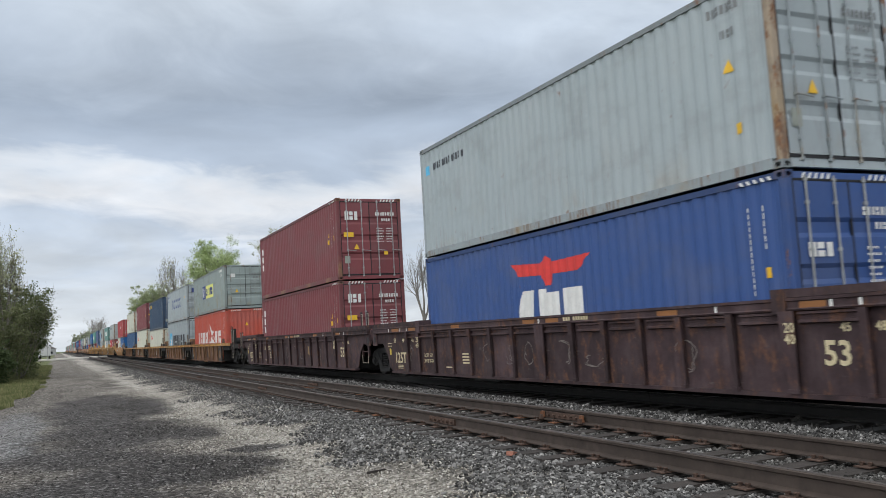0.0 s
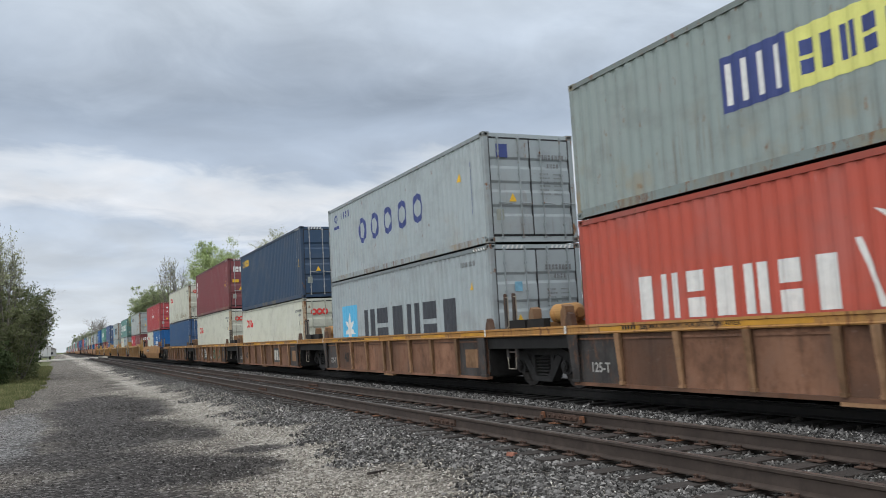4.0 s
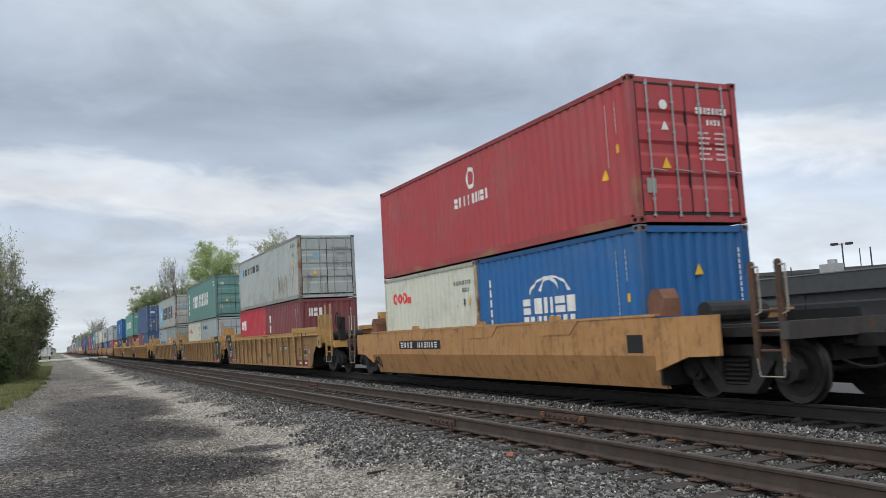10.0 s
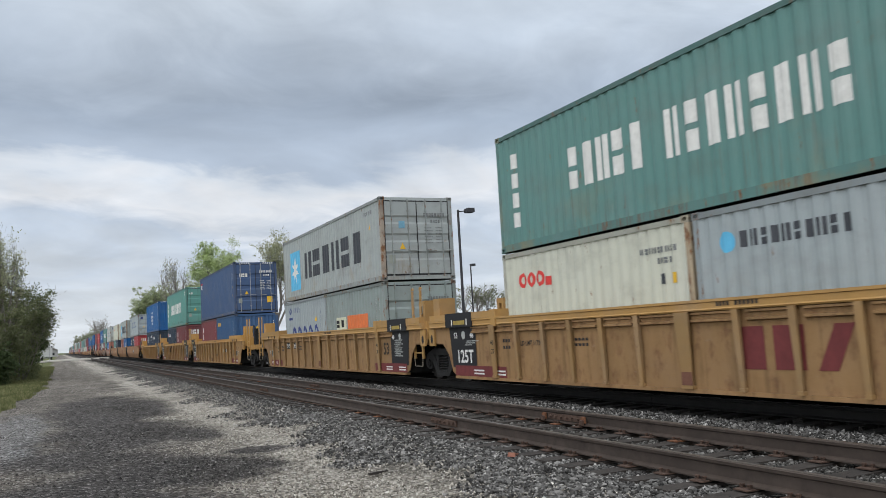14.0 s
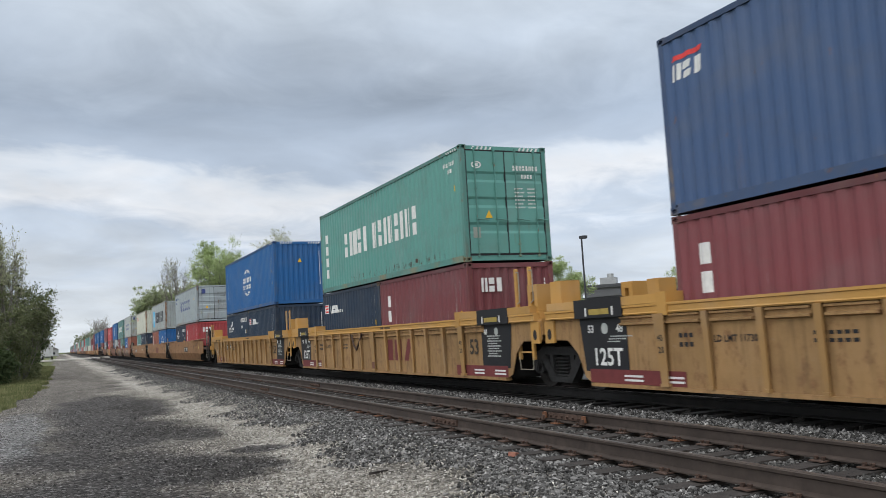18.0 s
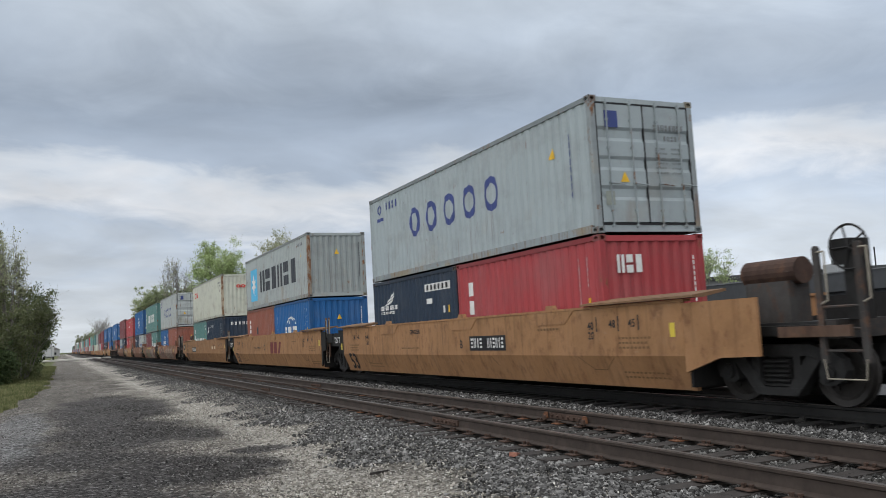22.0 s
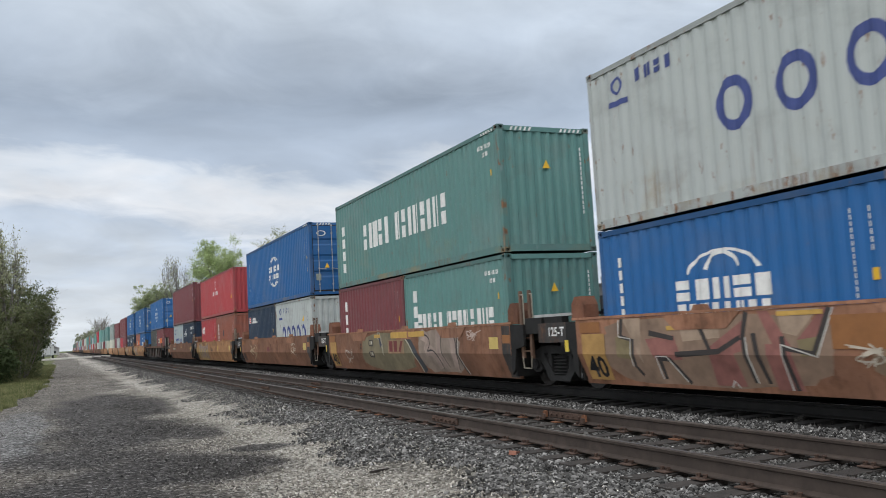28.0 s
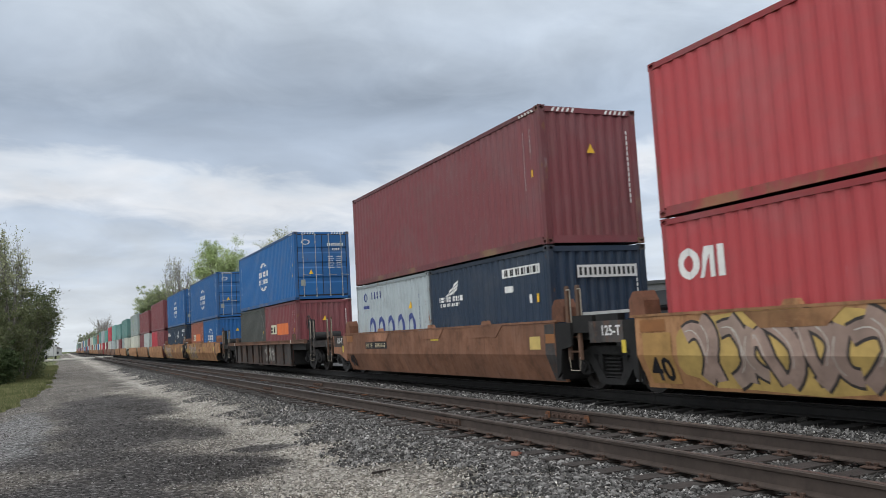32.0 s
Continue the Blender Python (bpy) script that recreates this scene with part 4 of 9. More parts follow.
def door_marks(L, H, look_name, kind):
    """Small lettering on the two door leaves, kept as plain bars."""
    ink = FADED_INK if look_name in ("grey", "greyblue", "cream", "white", "sage", "silver") else WHITE
    o = blocks(0.22, H - 0.62, 0.75, 0.12, 8, 0.7) + blocks(0.45, H - 0.82, 0.35, 0.1, 4, 0.7)
    for i in range(6):
        z = H * 0.62 - i * 0.095
        o += blocks(0.24, z, 0.25 + 0.05 * (i % 2), 0.035, 4, 0.75, 0, 1) + blocks(0.62, z, 0.27 - 0.06 * (i % 3 == 0), 0.035, 5, 0.75, 0, 1)
    out = [("data_marking", ink, o, "rows of small lettering as plain bars")]
    word = {"red_flower": (RED, ring(-0.78, H - 0.55, 0.13, 0.06) + ring(-0.55, H - 0.55, 0.13, 0.06) + ring(-0.32, H - 0.55, 0.13, 0.06)), "code_bars": (WHITE, blocks(-0.92, H - 0.78, 0.52, 0.3, 3, 0.8)),
            "globe": (WHITE, ring(-0.72, H - 0.45, 0.19, 0.14, 0.11)), "star_small": (FADED_SKY, [rect(-0.60, H * 0.63, 0.22, 0.22)]), "star_big": (FADED_SKY, [rect(-0.62, H * 0.62, 0.2, 0.22)]),
            "white_word": (WHITE, ring(-0.8, H - 0.5, 0.14, 0.1, 0.09) + [rect(-0.84, H - 0.54, 0.09, 0.08)]), "eagle": (WHITE, blocks(-0.9, H - 1.2, 0.5, 0.2, 3, 0.85)), "eagle_small": (WHITE, blocks(-0.9, H - 0.85, 0.48, 0.2, 3, 0.85)),
            "blue_word": (NAVY_INK, [rect(-0.9, H - 0.6, 0.3, 0.32)]), "ship_word": (WHITE, [disc(-0.5, H - 0.5, 0.09), tri(-0.58, H - 0.95, 0.17)]), "two_tone_box": (WHITE, [rect(-0.9, H - 0.75, 0.3, 0.22)])}.get(kind)
    if word:
        out.append(("door_logo", word[0], word[1], "small emblem as plain shapes"))
    out.append(("door_stickers", YELLOW, [tri(-0.62, H * 0.37, 0.2)] + ([rect(-0.98, H * 0.52, 0.36, 0.17), rect(0.5, H * 0.30, 0.15, 0.12)] if kind == "code_bars" else []) + ([rect(0.62, H * 0.2, 0.3, 0.34)] if kind == "eagle_small" else []), "yellow warning stickers"))
    out.append(("plate", plain("grey_data_plate", (0.3, 0.32, 0.28), 0.5, 0.4, 0.1, 8, 0.05), [rect(-0.98, H * 0.2, 0.2, 0.26)], "metal data plate"))
    return out


def height_stripes(L, H):
    """Slanted ticks on the top edge at the near corner of a tall box."""
    g = Geo()
    for i in range(5):
        y = -L / 2 + 0.22 + 0.13 * i
        g.face([(-(WID / 2 + 0.003), y, H - 0.108), (-(WID / 2 + 0.003), y + 0.06, H - 0.108), (-(WID / 2 + 0.003), y + 0.10, H - 0.05), (-(WID / 2 + 0.003), y + 0.04, H - 0.05)])
        for e in (-1, 1):
            x = e * (0.42 + 0.12 * i)
            g.face([(x, -(L / 2 - 0.012), H - 0.12), (x + 0.055, -(L / 2 - 0.012), H - 0.12), (x + 0.095, -(L / 2 - 0.012), H - 0.035), (x + 0.04, -(L / 2 - 0.012), H - 0.035)])
    return g.mesh("marking", mend=False)


def container(feet, high, look_name, kind, s_near, z, doors, lower):
    """One freight container; s_near is where its leading end lies along the train."""
    livery = kind
    kind = kind.removesuffix("_worn")
    L, H = LEN[feet], HGT["high" if high else "std"]
    rgb, rust, tint = LOOKS[look_name]
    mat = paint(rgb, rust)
    where = "riding in a railcar's well" if lower else "stacked on another container"
    c = thing("shipping_container", "%s corrugated steel %d-foot container %s" % (tint, feet, where), "container", "containers on the train")
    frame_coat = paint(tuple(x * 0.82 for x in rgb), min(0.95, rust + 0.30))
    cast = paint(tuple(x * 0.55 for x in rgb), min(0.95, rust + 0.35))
    # weathered top rail, darkened further in the paint for the shadow line there
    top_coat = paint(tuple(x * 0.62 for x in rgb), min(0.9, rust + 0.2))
    posts = {"cream": paint((0.40, 0.32, 0.22), 0.9), "grey": paint((0.30, 0.25, 0.20), 0.9), "greyblue": paint((0.33, 0.26, 0.18), 0.9)}.get(look_name, frame_coat) if rng.random() < 0.85 else frame_coat
    rod_mat = frame_coat if look_name in ("grey", "greyblue", "silver", "cream", "white", "green", "mint", "sage") else plain("galvanised_rod", (0.34, 0.35, 0.35), 0.5, 0.5, 0.25, 9)
    if high:
        tagged(part("height_stripes", cached(("hstripe", L, H), lambda: height_stripes(L, H)), WHITE, c, "pale height-warning stripes"), kind="stuff")
    for s in (-1, 1):
        part("side_panel", side_mesh(L, H, s), mat, c)
        x0, x1 = (WID / 2 - 0.05, WID / 2) if s > 0 else (-WID / 2, -WID / 2 + 0.05)
        part("bottom_rail", bar_mesh("br", x0, x1, -L / 2 + 0.178, L / 2 - 0.178, 0.014, 0.165), frame_coat, c)
        part("top_rail", bar_mesh("tr", x0, x1, -L / 2 + 0.178, L / 2 - 0.178, H - 0.105, H - 0.014), top_coat, c)
        for e in (-1, 1):
            part("corner_post", post_mesh(H), posts if e < 0 and s < 0 else frame_coat, c, at=(s * (WID / 2 - 0.07), e * (L / 2 - 0.06), 0))
            for top in (0, 1):
                part("corner_casting", casting_mesh(s, e, top), cast, c, at=(s * WID / 2, e * L / 2, H if top else 0))
    part("roof_panel", roof_mesh(L, H), mat, c)
    part("floor_panel", bar_mesh("fl", -WID / 2 + 0.06, WID / 2 - 0.06, -L / 2 + 0.05, L / 2 - 0.05, 0.04, 0.14), STEEL_DARK, c)
    for e in (-1, 1):
        ya, yb = (L / 2 - 0.1, L / 2 - 0.015) if e > 0 else (-L / 2 + 0.015, -L / 2 + 0.1)
        part("end_header", bar_mesh("eh", -WID / 2 + 0.16, WID / 2 - 0.16, ya, yb, H - 0.13, H - 0.02), mat, c)
        part("end_sill", bar_mesh("es", -WID / 2 + 0.16, WID / 2 - 0.16, ya, yb, 0.02, 0.17), mat, c)
        if doors == (e < 0):
            part("door_gasket", cached(("gasket", L, H, e), lambda: gasket_mesh(L, H, e)), BLACK, c, "black rubber door seal")
            for half in (-1, 1):
                d = part("door", door_mesh(L, H, e, half), mat, c)
                for x in (0.30, 0.85):
                    part("locking_rod", rod_mesh(H, e), rod_mat, d, at=(half * x, e * (L / 2 - 0.04), 0))
        else:
            part("end_wall", end_wall_mesh(L, H, e), mat, c)
    for i, (nm, m, polys, lab) in enumerate(livery_marks(livery, L, H)):
        ob = part(nm, cached(("mark", livery, L, H, i), lambda: side_paint(polys, L, 0.004 + 0.0015 * i)), m, c, lab)
        if len(polys) > 1 and nm not in ("logo_ring", "logo_globe"):
            tagged(ob, kind="stuff")
    if doors:
        for nm, m, polys, lab in door_marks(L, H, look_name, kind):
            pale = look_name in ("grey", "greyblue", "cream", "white", "sage", "silver")
            if nm == "door_stickers":
                for i, one in enumerate(polys):
                    part("sticker", cached(("dstick", kind, pale, L, H, i), lambda: end_paint([one], L)), m, c, lab)
                continue
            ob = part(nm, cached(("dmark", kind, pale, L, H, nm), lambda: end_paint(polys, L)), m, c, lab)
            if len(polys) > 2:
                tagged(ob, kind="stuff")
    else:
        o = column(0.92, H * 0.3, H * 0.85, 14, 0.034)
        tagged(part("end_number", cached(("emark", L, H), lambda: end_paint(o, L)), GREY_INK if look_name in ("cream", "grey", "white") else WHITE, c), kind="stuff")
        if kind in ("code_bars", "red_flower", "small_word") and (kind != "code_bars" or lower):
            w = {"code_bars": (WHITE, blocks(-0.85, H - 0.72, 0.62, 0.34, 3, 0.8)), "red_flower": (RED, ring(-0.18, H - 0.75, 0.13, 0.06, 0.1) + ring(0.1, H - 0.75, 0.13, 0.06, 0.1) + ring(0.38, H - 0.75, 0.13, 0.06, 0.1)),
                 "small_word": (WHITE, blocks(-0.7, H - 0.5, 1.4, 0.18, 6, 0.6))}[kind]
            tagged(part("end_logo", cached(("elogo", kind, L, H), lambda: end_paint(w[1], L)), w[0], c, "painted word as plain shapes"), kind="stuff")
        elif kind == "flag_wing":
            part("number_plate", cached(("eplate", L, H), lambda: end_paint([rect(-0.55, H - 0.68, 1.5, 0.26)], L)), WHITE, c, "white number panel")
            part("number_marking", cached(("ebars", L, H), lambda: Geo_bars(L, H)), BLACK, c)
        else:
            part("warning_triangle", cached(("etri", L, H), lambda: end_paint([tri(-0.1, H * 0.66, 0.2)], L)), YELLOW, c)
    MOVERS.append((c, s_near + L / 2, z))
    return H


def Geo_bars(L, H):
    g = Geo()
    for i in range(12):
        g.face([(x, -(L / 2 + 0.010), z) for x, z in rect(-0.50 + 0.12 * i, H - 0.63, 0.06, 0.16)])
    return g.mesh("marking", mend=False)


def far_container(feet, high, look_name, s_near, z, lower):
    """A container of the tail of the train, only ever seen from far off."""
    L, H = LEN[feet], HGT["high" if high else "std"]
    rgb, rust, tint = LOOKS[look_name]
    mat = paint(rgb, rust)
    c = thing("shipping_container", "%s corrugated steel %d-foot container %s" % (tint, feet, "riding in a railcar's well" if lower else "stacked on another container"), "container", "containers on the train")
    for s in (-1, 1):
        part("side_panel", side_mesh(L, H, s), mat, c)
        part("end_wall", end_wall_mesh(L, H, s), mat, c)
    part("corner_frame", cached(("frame", L, H), lambda: frame_mesh(L, H)), mat, c)
    part("roof_panel", roof_mesh(L, H), mat, c)
    MOVERS.append((c, s_near + L / 2, z))
    return H


def frame_mesh(L, H):
    g = Geo()
    for s in (-1, 1):
        xa, xb = (WID / 2 - 0.05, WID / 2) if s > 0 else (-WID / 2, -WID / 2 + 0.05)
        g.box(xa, xb, -L / 2 + 0.1, L / 2 - 0.1, 0.014, 0.165).box(xa, xb, -L / 2 + 0.1, L / 2 - 0.1, H - 0.115, H - 0.014)
        for e in (-1, 1):
            x, y = s * (WID / 2 - 0.07), e * (L / 2 - 0.07)
            g.box(x - 0.07, x + 0.07, y - 0.07, y + 0.07, 0.0, H)
    return g.mesh("corner_frame")


# ---- well cars ----
WHEEL_R = 0.46
WHEELSETS = {-1: [], 1: []}


def wheelset_mesh():
    def fn():
        g = Geo()
        for s in (-1, 1):
            prof = [(-0.10 * s, 0.10), (-0.075 * s, 0.14), (-0.03 * s, 0.17), (-0.01 * s, 0.33), (-0.045 * s, 0.375), (-0.062 * s, WHEEL_R - 0.006), (0.03 * s, WHEEL_R), (0.045 * s, WHEEL_R + 0.027), (0.072 * s, WHEEL_R + 0.025), (0.075 * s, 0.38), (0.03 * s, 0.34), (0.02 * s, 0.17), (0.07 * s, 0.12)]
            g.lathe(prof, -s * 0.0 + s * (-0.76), 0, 0)
            # holes' worth of relief so that the turning shows
            for k in range(3):
                a = k * 2 * math.pi / 3
                g.tube((s * -0.80, 0.25 * math.cos(a), 0.25 * math.sin(a)), (s * -0.79 - s * 0.02, 0.25 * math.cos(a), 0.25 * math.sin(a)), 0.035, 6)
        g.tube((-1.03, 0, 0), (1.03, 0, 0), 0.085, 12)
        return g.mesh("wheelset", smooth=False)
    return cached("wheelset", fn)


def side_frame_mesh(s):
    def fn():
        g = Geo()
        x0, x1 = (s * 0.93, s * 1.07) if s > 0 else (s * 1.07, s * 0.93)
        # top bar with drooping ends, bearing boxes, sloping arms, columns and spring seat
        g.prism([(-1.16, 0.50), (-1.12, 0.64), (-0.98, 0.73), (-0.62, 0.84), (0.62, 0.84), (0.98, 0.73), (1.12, 0.64), (1.16, 0.50), (1.10, 0.36), (1.02, 0.36), (0.98, 0.56), (0.60, 0.68), (-0.60, 0.68), (-0.98, 0.56), (-1.02, 0.36), (-1.10, 0.36)], x0, x1)
        for e in (-1, 1):
            g.prism([(e * 0.78, 0.63), (e * 0.58, 0.70), (e * 0.20, 0.24), (e * 0.40, 0.18)], x0 - 0.02, x1 + 0.02)
            g.prism([(e * 0.44, 0.70), (e * 0.32, 0.70), (e * 0.30, 0.26), (e * 0.42, 0.26)], x0, x1)
            g.prism([(e * 0.72, 0.34), (e * 0.78, 0.62), (e * 0.98, 0.60), (e * 1.04, 0.34), (e * 0.96, 0.30), (e * 0.80, 0.30)], x0, x1)
        g.prism([(-0.46, 0.25), (0.46, 0.25), (0.36, 0.14), (-0.36, 0.14)], x0 - 0.03, x1 + 0.03)
        return g.mesh("side_frame")
    return cached(("side_frame", s), fn)


def spring_mesh(s):
    """A nest of coil springs as one ridged block."""
    def fn():
        out = [(s * 0.92, 0.245)]
        for k in range(6):
            z = 0.25 + k * 0.066
            out += [(s * 1.055, z), (s * 1.085, z + 0.020), (s * 1.055, z + 0.040), (s * 1.015, z + 0.048)]
        out.append((s * 0.92, 0.645))
        return Geo().prism(out, -0.22, 0.22, "y").mesh("spring_nest")
    return cached(("spring", s), fn)


def cap_mesh(s):
    def fn():
        g = Geo()
        g.tube((s * 1.02, 0, 0), (s * 1.13, 0, 0), 0.11, 12)
        g.tube((s * 1.13, 0, 0), (s * 1.15, 0, 0), 0.075, 10)
        return g.mesh("bearing_cap")
    return cached(("cap", s), fn)


def truck(parent, y):
    """Two-axle freight truck as a part of its car."""
    g = cached("bolster", lambda: Geo().prism([(-0.95, 0.62), (-0.6, 0.50), (0.6, 0.50), (0.95, 0.62), (0.95, 0.74), (0.3, 0.86), (-0.3, 0.86), (-0.95, 0.74)], -0.2, 0.2, "y").mesh("truck_bolster"))
    t = part("truck", g, TRUCK_STEEL, parent, "dusty black two-axle truck", at=(0, y, 0))
    for s in (-1, 1):
        part("side_frame", side_frame_mesh(s), TRUCK_STEEL, t)
        part("spring_nest", spring_mesh(s), TRUCK_STEEL, t)
        for e in (-1, 1):
            part("bearing_cap", cap_mesh(s), TRUCK_STEEL, t, at=(0, e * 0.89, WHEEL_R))
    for e in (-1, 1):
        w = part("wheelset", wheelset_mesh(), WHEEL_STEEL, t, "dull steel wheels on their axle", at=(0, e * 0.89, WHEEL_R))
        WHEELSETS[e].append(w)
    return t


def coupler(parent, y, s):
    g = Geo()
    g.box(-0.12, 0.12, min(y, y + s * 0.9), max(y, y + s * 0.9), 0.76, 0.94)
    g.prism([(-0.20, y + s * 0.85), (0.16, y + s * 0.85), (0.24, y + s * 1.12), (0.05, y + s * 1.26), (-0.08, y + s * 1.1), (-0.22, y + s * 1.18)], 0.70, 1.0, "z")
    part("coupler", g, STEEL_DARK, parent, "blackened knuckle coupler")
    h = Geo()
    a = Vector((-0.32, y, 0.72))
    for k in range(7):
        b = Vector((-0.32 + 0.03 * k, y + s * 0.17 * (k + 1), 0.72 - 0.24 * math.sin((k + 1) / 7 * math.pi) ))
        h.tube(a, b, 0.024, 6)
        a = b
    part("air_hose", h, STEEL_DARK, parent)


def ladder(parent, y, mat, top=2.35, low=0.42, s=-1, w=0.40):
    """Side ladder: two tall flat stiles, bar rungs, bent grab irons beside the stiles and a stirrup below."""
    x = s * 1.40
    for e in (-1, 1):
        yy = y + e * w / 2
        g = Geo().prism([(yy - 0.045, low + 0.2), (yy + 0.045, low + 0.2), (yy + 0.045, top - 0.03), (yy + 0.02, top), (yy - 0.02, top), (yy - 0.045, top - 0.03)], min(x, x - s * 0.05), max(x, x - s * 0.05))
        part("ladder_stile", g, mat, parent)
        q = Geo()
        a, b = yy - 0.14, min(top - 0.08, top - 0.03)
        q.tube((x, yy - 0.04, b), (x, a, b), 0.013, 6).tube((x, a, b), (x, a, b - 0.62), 0.013, 6).tube((x, a, b - 0.62), (x, yy - 0.04, b - 0.66), 0.013, 6)
        part("grab_iron", q, plain("worn_pale_handrail", (0.30, 0.27, 0.22), 0.6, 0.2, 0.3, 9), parent)
    for z in (low + 0.35, low + 0.62, low + 0.90):
        part("rung", Geo().tube((x - s * 0.03, y - w / 2, z), (x - s * 0.03, y + w / 2, z), 0.018, 6), mat, parent)
    g = Geo().tube((x, y - w / 2, low + 0.25), (x, y - w / 2 + 0.03, low), 0.009, 6).tube((x, y - w / 2 + 0.03, low), (x, y + w / 2 - 0.03, low), 0.010, 6).tube((x, y + w / 2 - 0.03, low), (x, y + w / 2, low + 0.25), 0.009, 6)
    part("stirrup", g, plain("worn_pale_handrail", (0.30, 0.27, 0.22), 0.6, 0.2, 0.3, 9), parent, "worn step stirrup")


def brake_wheel(parent, y, z=1.85):
    g = Geo()
    n = 20
    for k in range(n):
        a, b = 2 * math.pi * k / n, 2 * math.pi * (k + 1) / n
        g.tube((-1.25, y + 0.28 * math.cos(a), z + 0.28 * math.sin(a)), (-1.25, y + 0.28 * math.cos(b), z + 0.28 * math.sin(b)), 0.016, 5)
    for k in range(5):
        a = 2 * math.pi * k / 5
        g.tube((-1.25, y, z), (-1.22, y + 0.28 * math.cos(a), z + 0.28 * math.sin(a)), 0.014, 5)
    part("brake_wheel", g, TRUCK_STEEL, parent, "spoked hand-brake wheel")
    part("brake_post", Geo().box(-1.22, -1.02, y - 0.12, y + 0.12, 1.15, z + 0.1).box(-1.2, -1.0, y + 0.05, y + 0.3, z - 0.2, z + 0.12), STEEL_DARK, parent)


def stencil(parent, text, y, z, size, mat, x=-1.475, name="stencil"):
    part(name, words(text, size), mat, parent, at=(x, y, z))


def patch(parent, name, polys, mat, x=-1.475, label=""):
    """Flat painted outlines (y, z) on the visible side of a car: each a part, but for rows of lettering."""
    few = len(polys) <= 6 and name not in ("emblem", "scrawl", "logo")
    for group in ([[p] for p in polys] if few else [polys]):
        g = Geo()
        for p in group:
            g.face([(x, y, z) for y, z in p])
        ob = part(name, g.mesh(name, mend=False), mat, parent, label)
        if not few:
            tagged(ob, kind="stuff")


def yz(y, z, w, h):
    return [(y, z), (y - w, z), (y - w, z + h), (y, z + h)]


def bars_yz(y, z, w, h, n, fill=0.7):
    """A row of n cells of plain strokes; small rows keep one bar a cell."""
    p = w / n
    if h < 0.12:
        return [yz(y - i * p, z, p * fill, h) for i in range(n)]
    out = []
    for i in range(n):
        a, f = y - i * p, p * fill
        k = (i * 2 + n) % 3
        if k == 0:
            out += [yz(a, z, f * 0.30, h), yz(a - f * 0.68, z, f * 0.32, h)]
        elif k == 1:
            out += [yz(a, z, f, h * 0.22), yz(a, z + h * 0.40, f, h * 0.20), yz(a, z + h * 0.78, f, h * 0.22)]
        else:
            out += [yz(a - f * 0.3, z, f * 0.42, h)]
    return out


def rib_mesh(z0, z1, w, d):
    """Tapered post: an outer flange, wider and farther out at the top, on a thin web, with a lug at its foot."""
    def fn():
        g = Geo()

        def taper(wa, wb, xa0, xa1, xb0, xb1):
            k = len(g.v)
            g.v += [(-1.46 - xa0, -wa, z0), (-1.46 - xa0, wa, z0), (-1.46 - xa1, wa, z0), (-1.46 - xa1, -wa, z0),
                    (-1.46 - xb0, -wb, z1), (-1.46 - xb0, wb, z1), (-1.46 - xb1, wb, z1), (-1.46 - xb1, -wb, z1)]
            g.f += [(k, k + 3, k + 2, k + 1), (k + 4, k + 5, k + 6, k + 7), (k, k + 1, k + 5, k + 4), (k + 1, k + 2, k + 6, k + 5), (k + 2, k + 3, k + 7, k + 6), (k + 3, k, k + 4, k + 7)]

        taper(w * 0.34, w * 0.55, d * 0.40, d * 0.56, d * 0.86, d * 1.05)
        taper(w * 0.14, w * 0.16, 0.0, d * 0.41, 0.0, d * 0.87)
        g.box(-1.46 - d * 0.75, -1.46, -w * 0.42, w * 0.42, z0 - 0.001, z0 + 0.05)
        return g.mesh("rib")
    return cached(("rib", z0, z1, w, d), fn)


def rib_mesh_far(z0, z1, w, d):
    def fn():
        me = rib_mesh(z0, z1, w, d).copy()
        for v in me.vertices:
            v.co.x = -v.co.x
        me.flip_normals()
        return me
    return cached(("ribfar", z0, z1, w, d), fn)


CAR_KINDS = {
    # half: middle to truck pin; low: half length of the deep well; top: height of the upper edge
    "rib53": dict(half=9.86, low=8.25, top=1.54, chord=0.17, ribs=(0, 1.12, 2.13, 3.13, 4.10, 5.17, 6.2, 7.35)),
    "rib40": dict(half=7.95, low=6.15, top=1.25, chord=0.17, ribs=(0.28, 1.75, 3.20, 4.70, 6.05)),
    "smooth53": dict(half=9.86, low=8.5, top=1.53, chord=0.06, ribs=()),
    "smooth40": dict(half=7.9, low=6.6, top=1.32, chord=0.06, ribs=()),
}


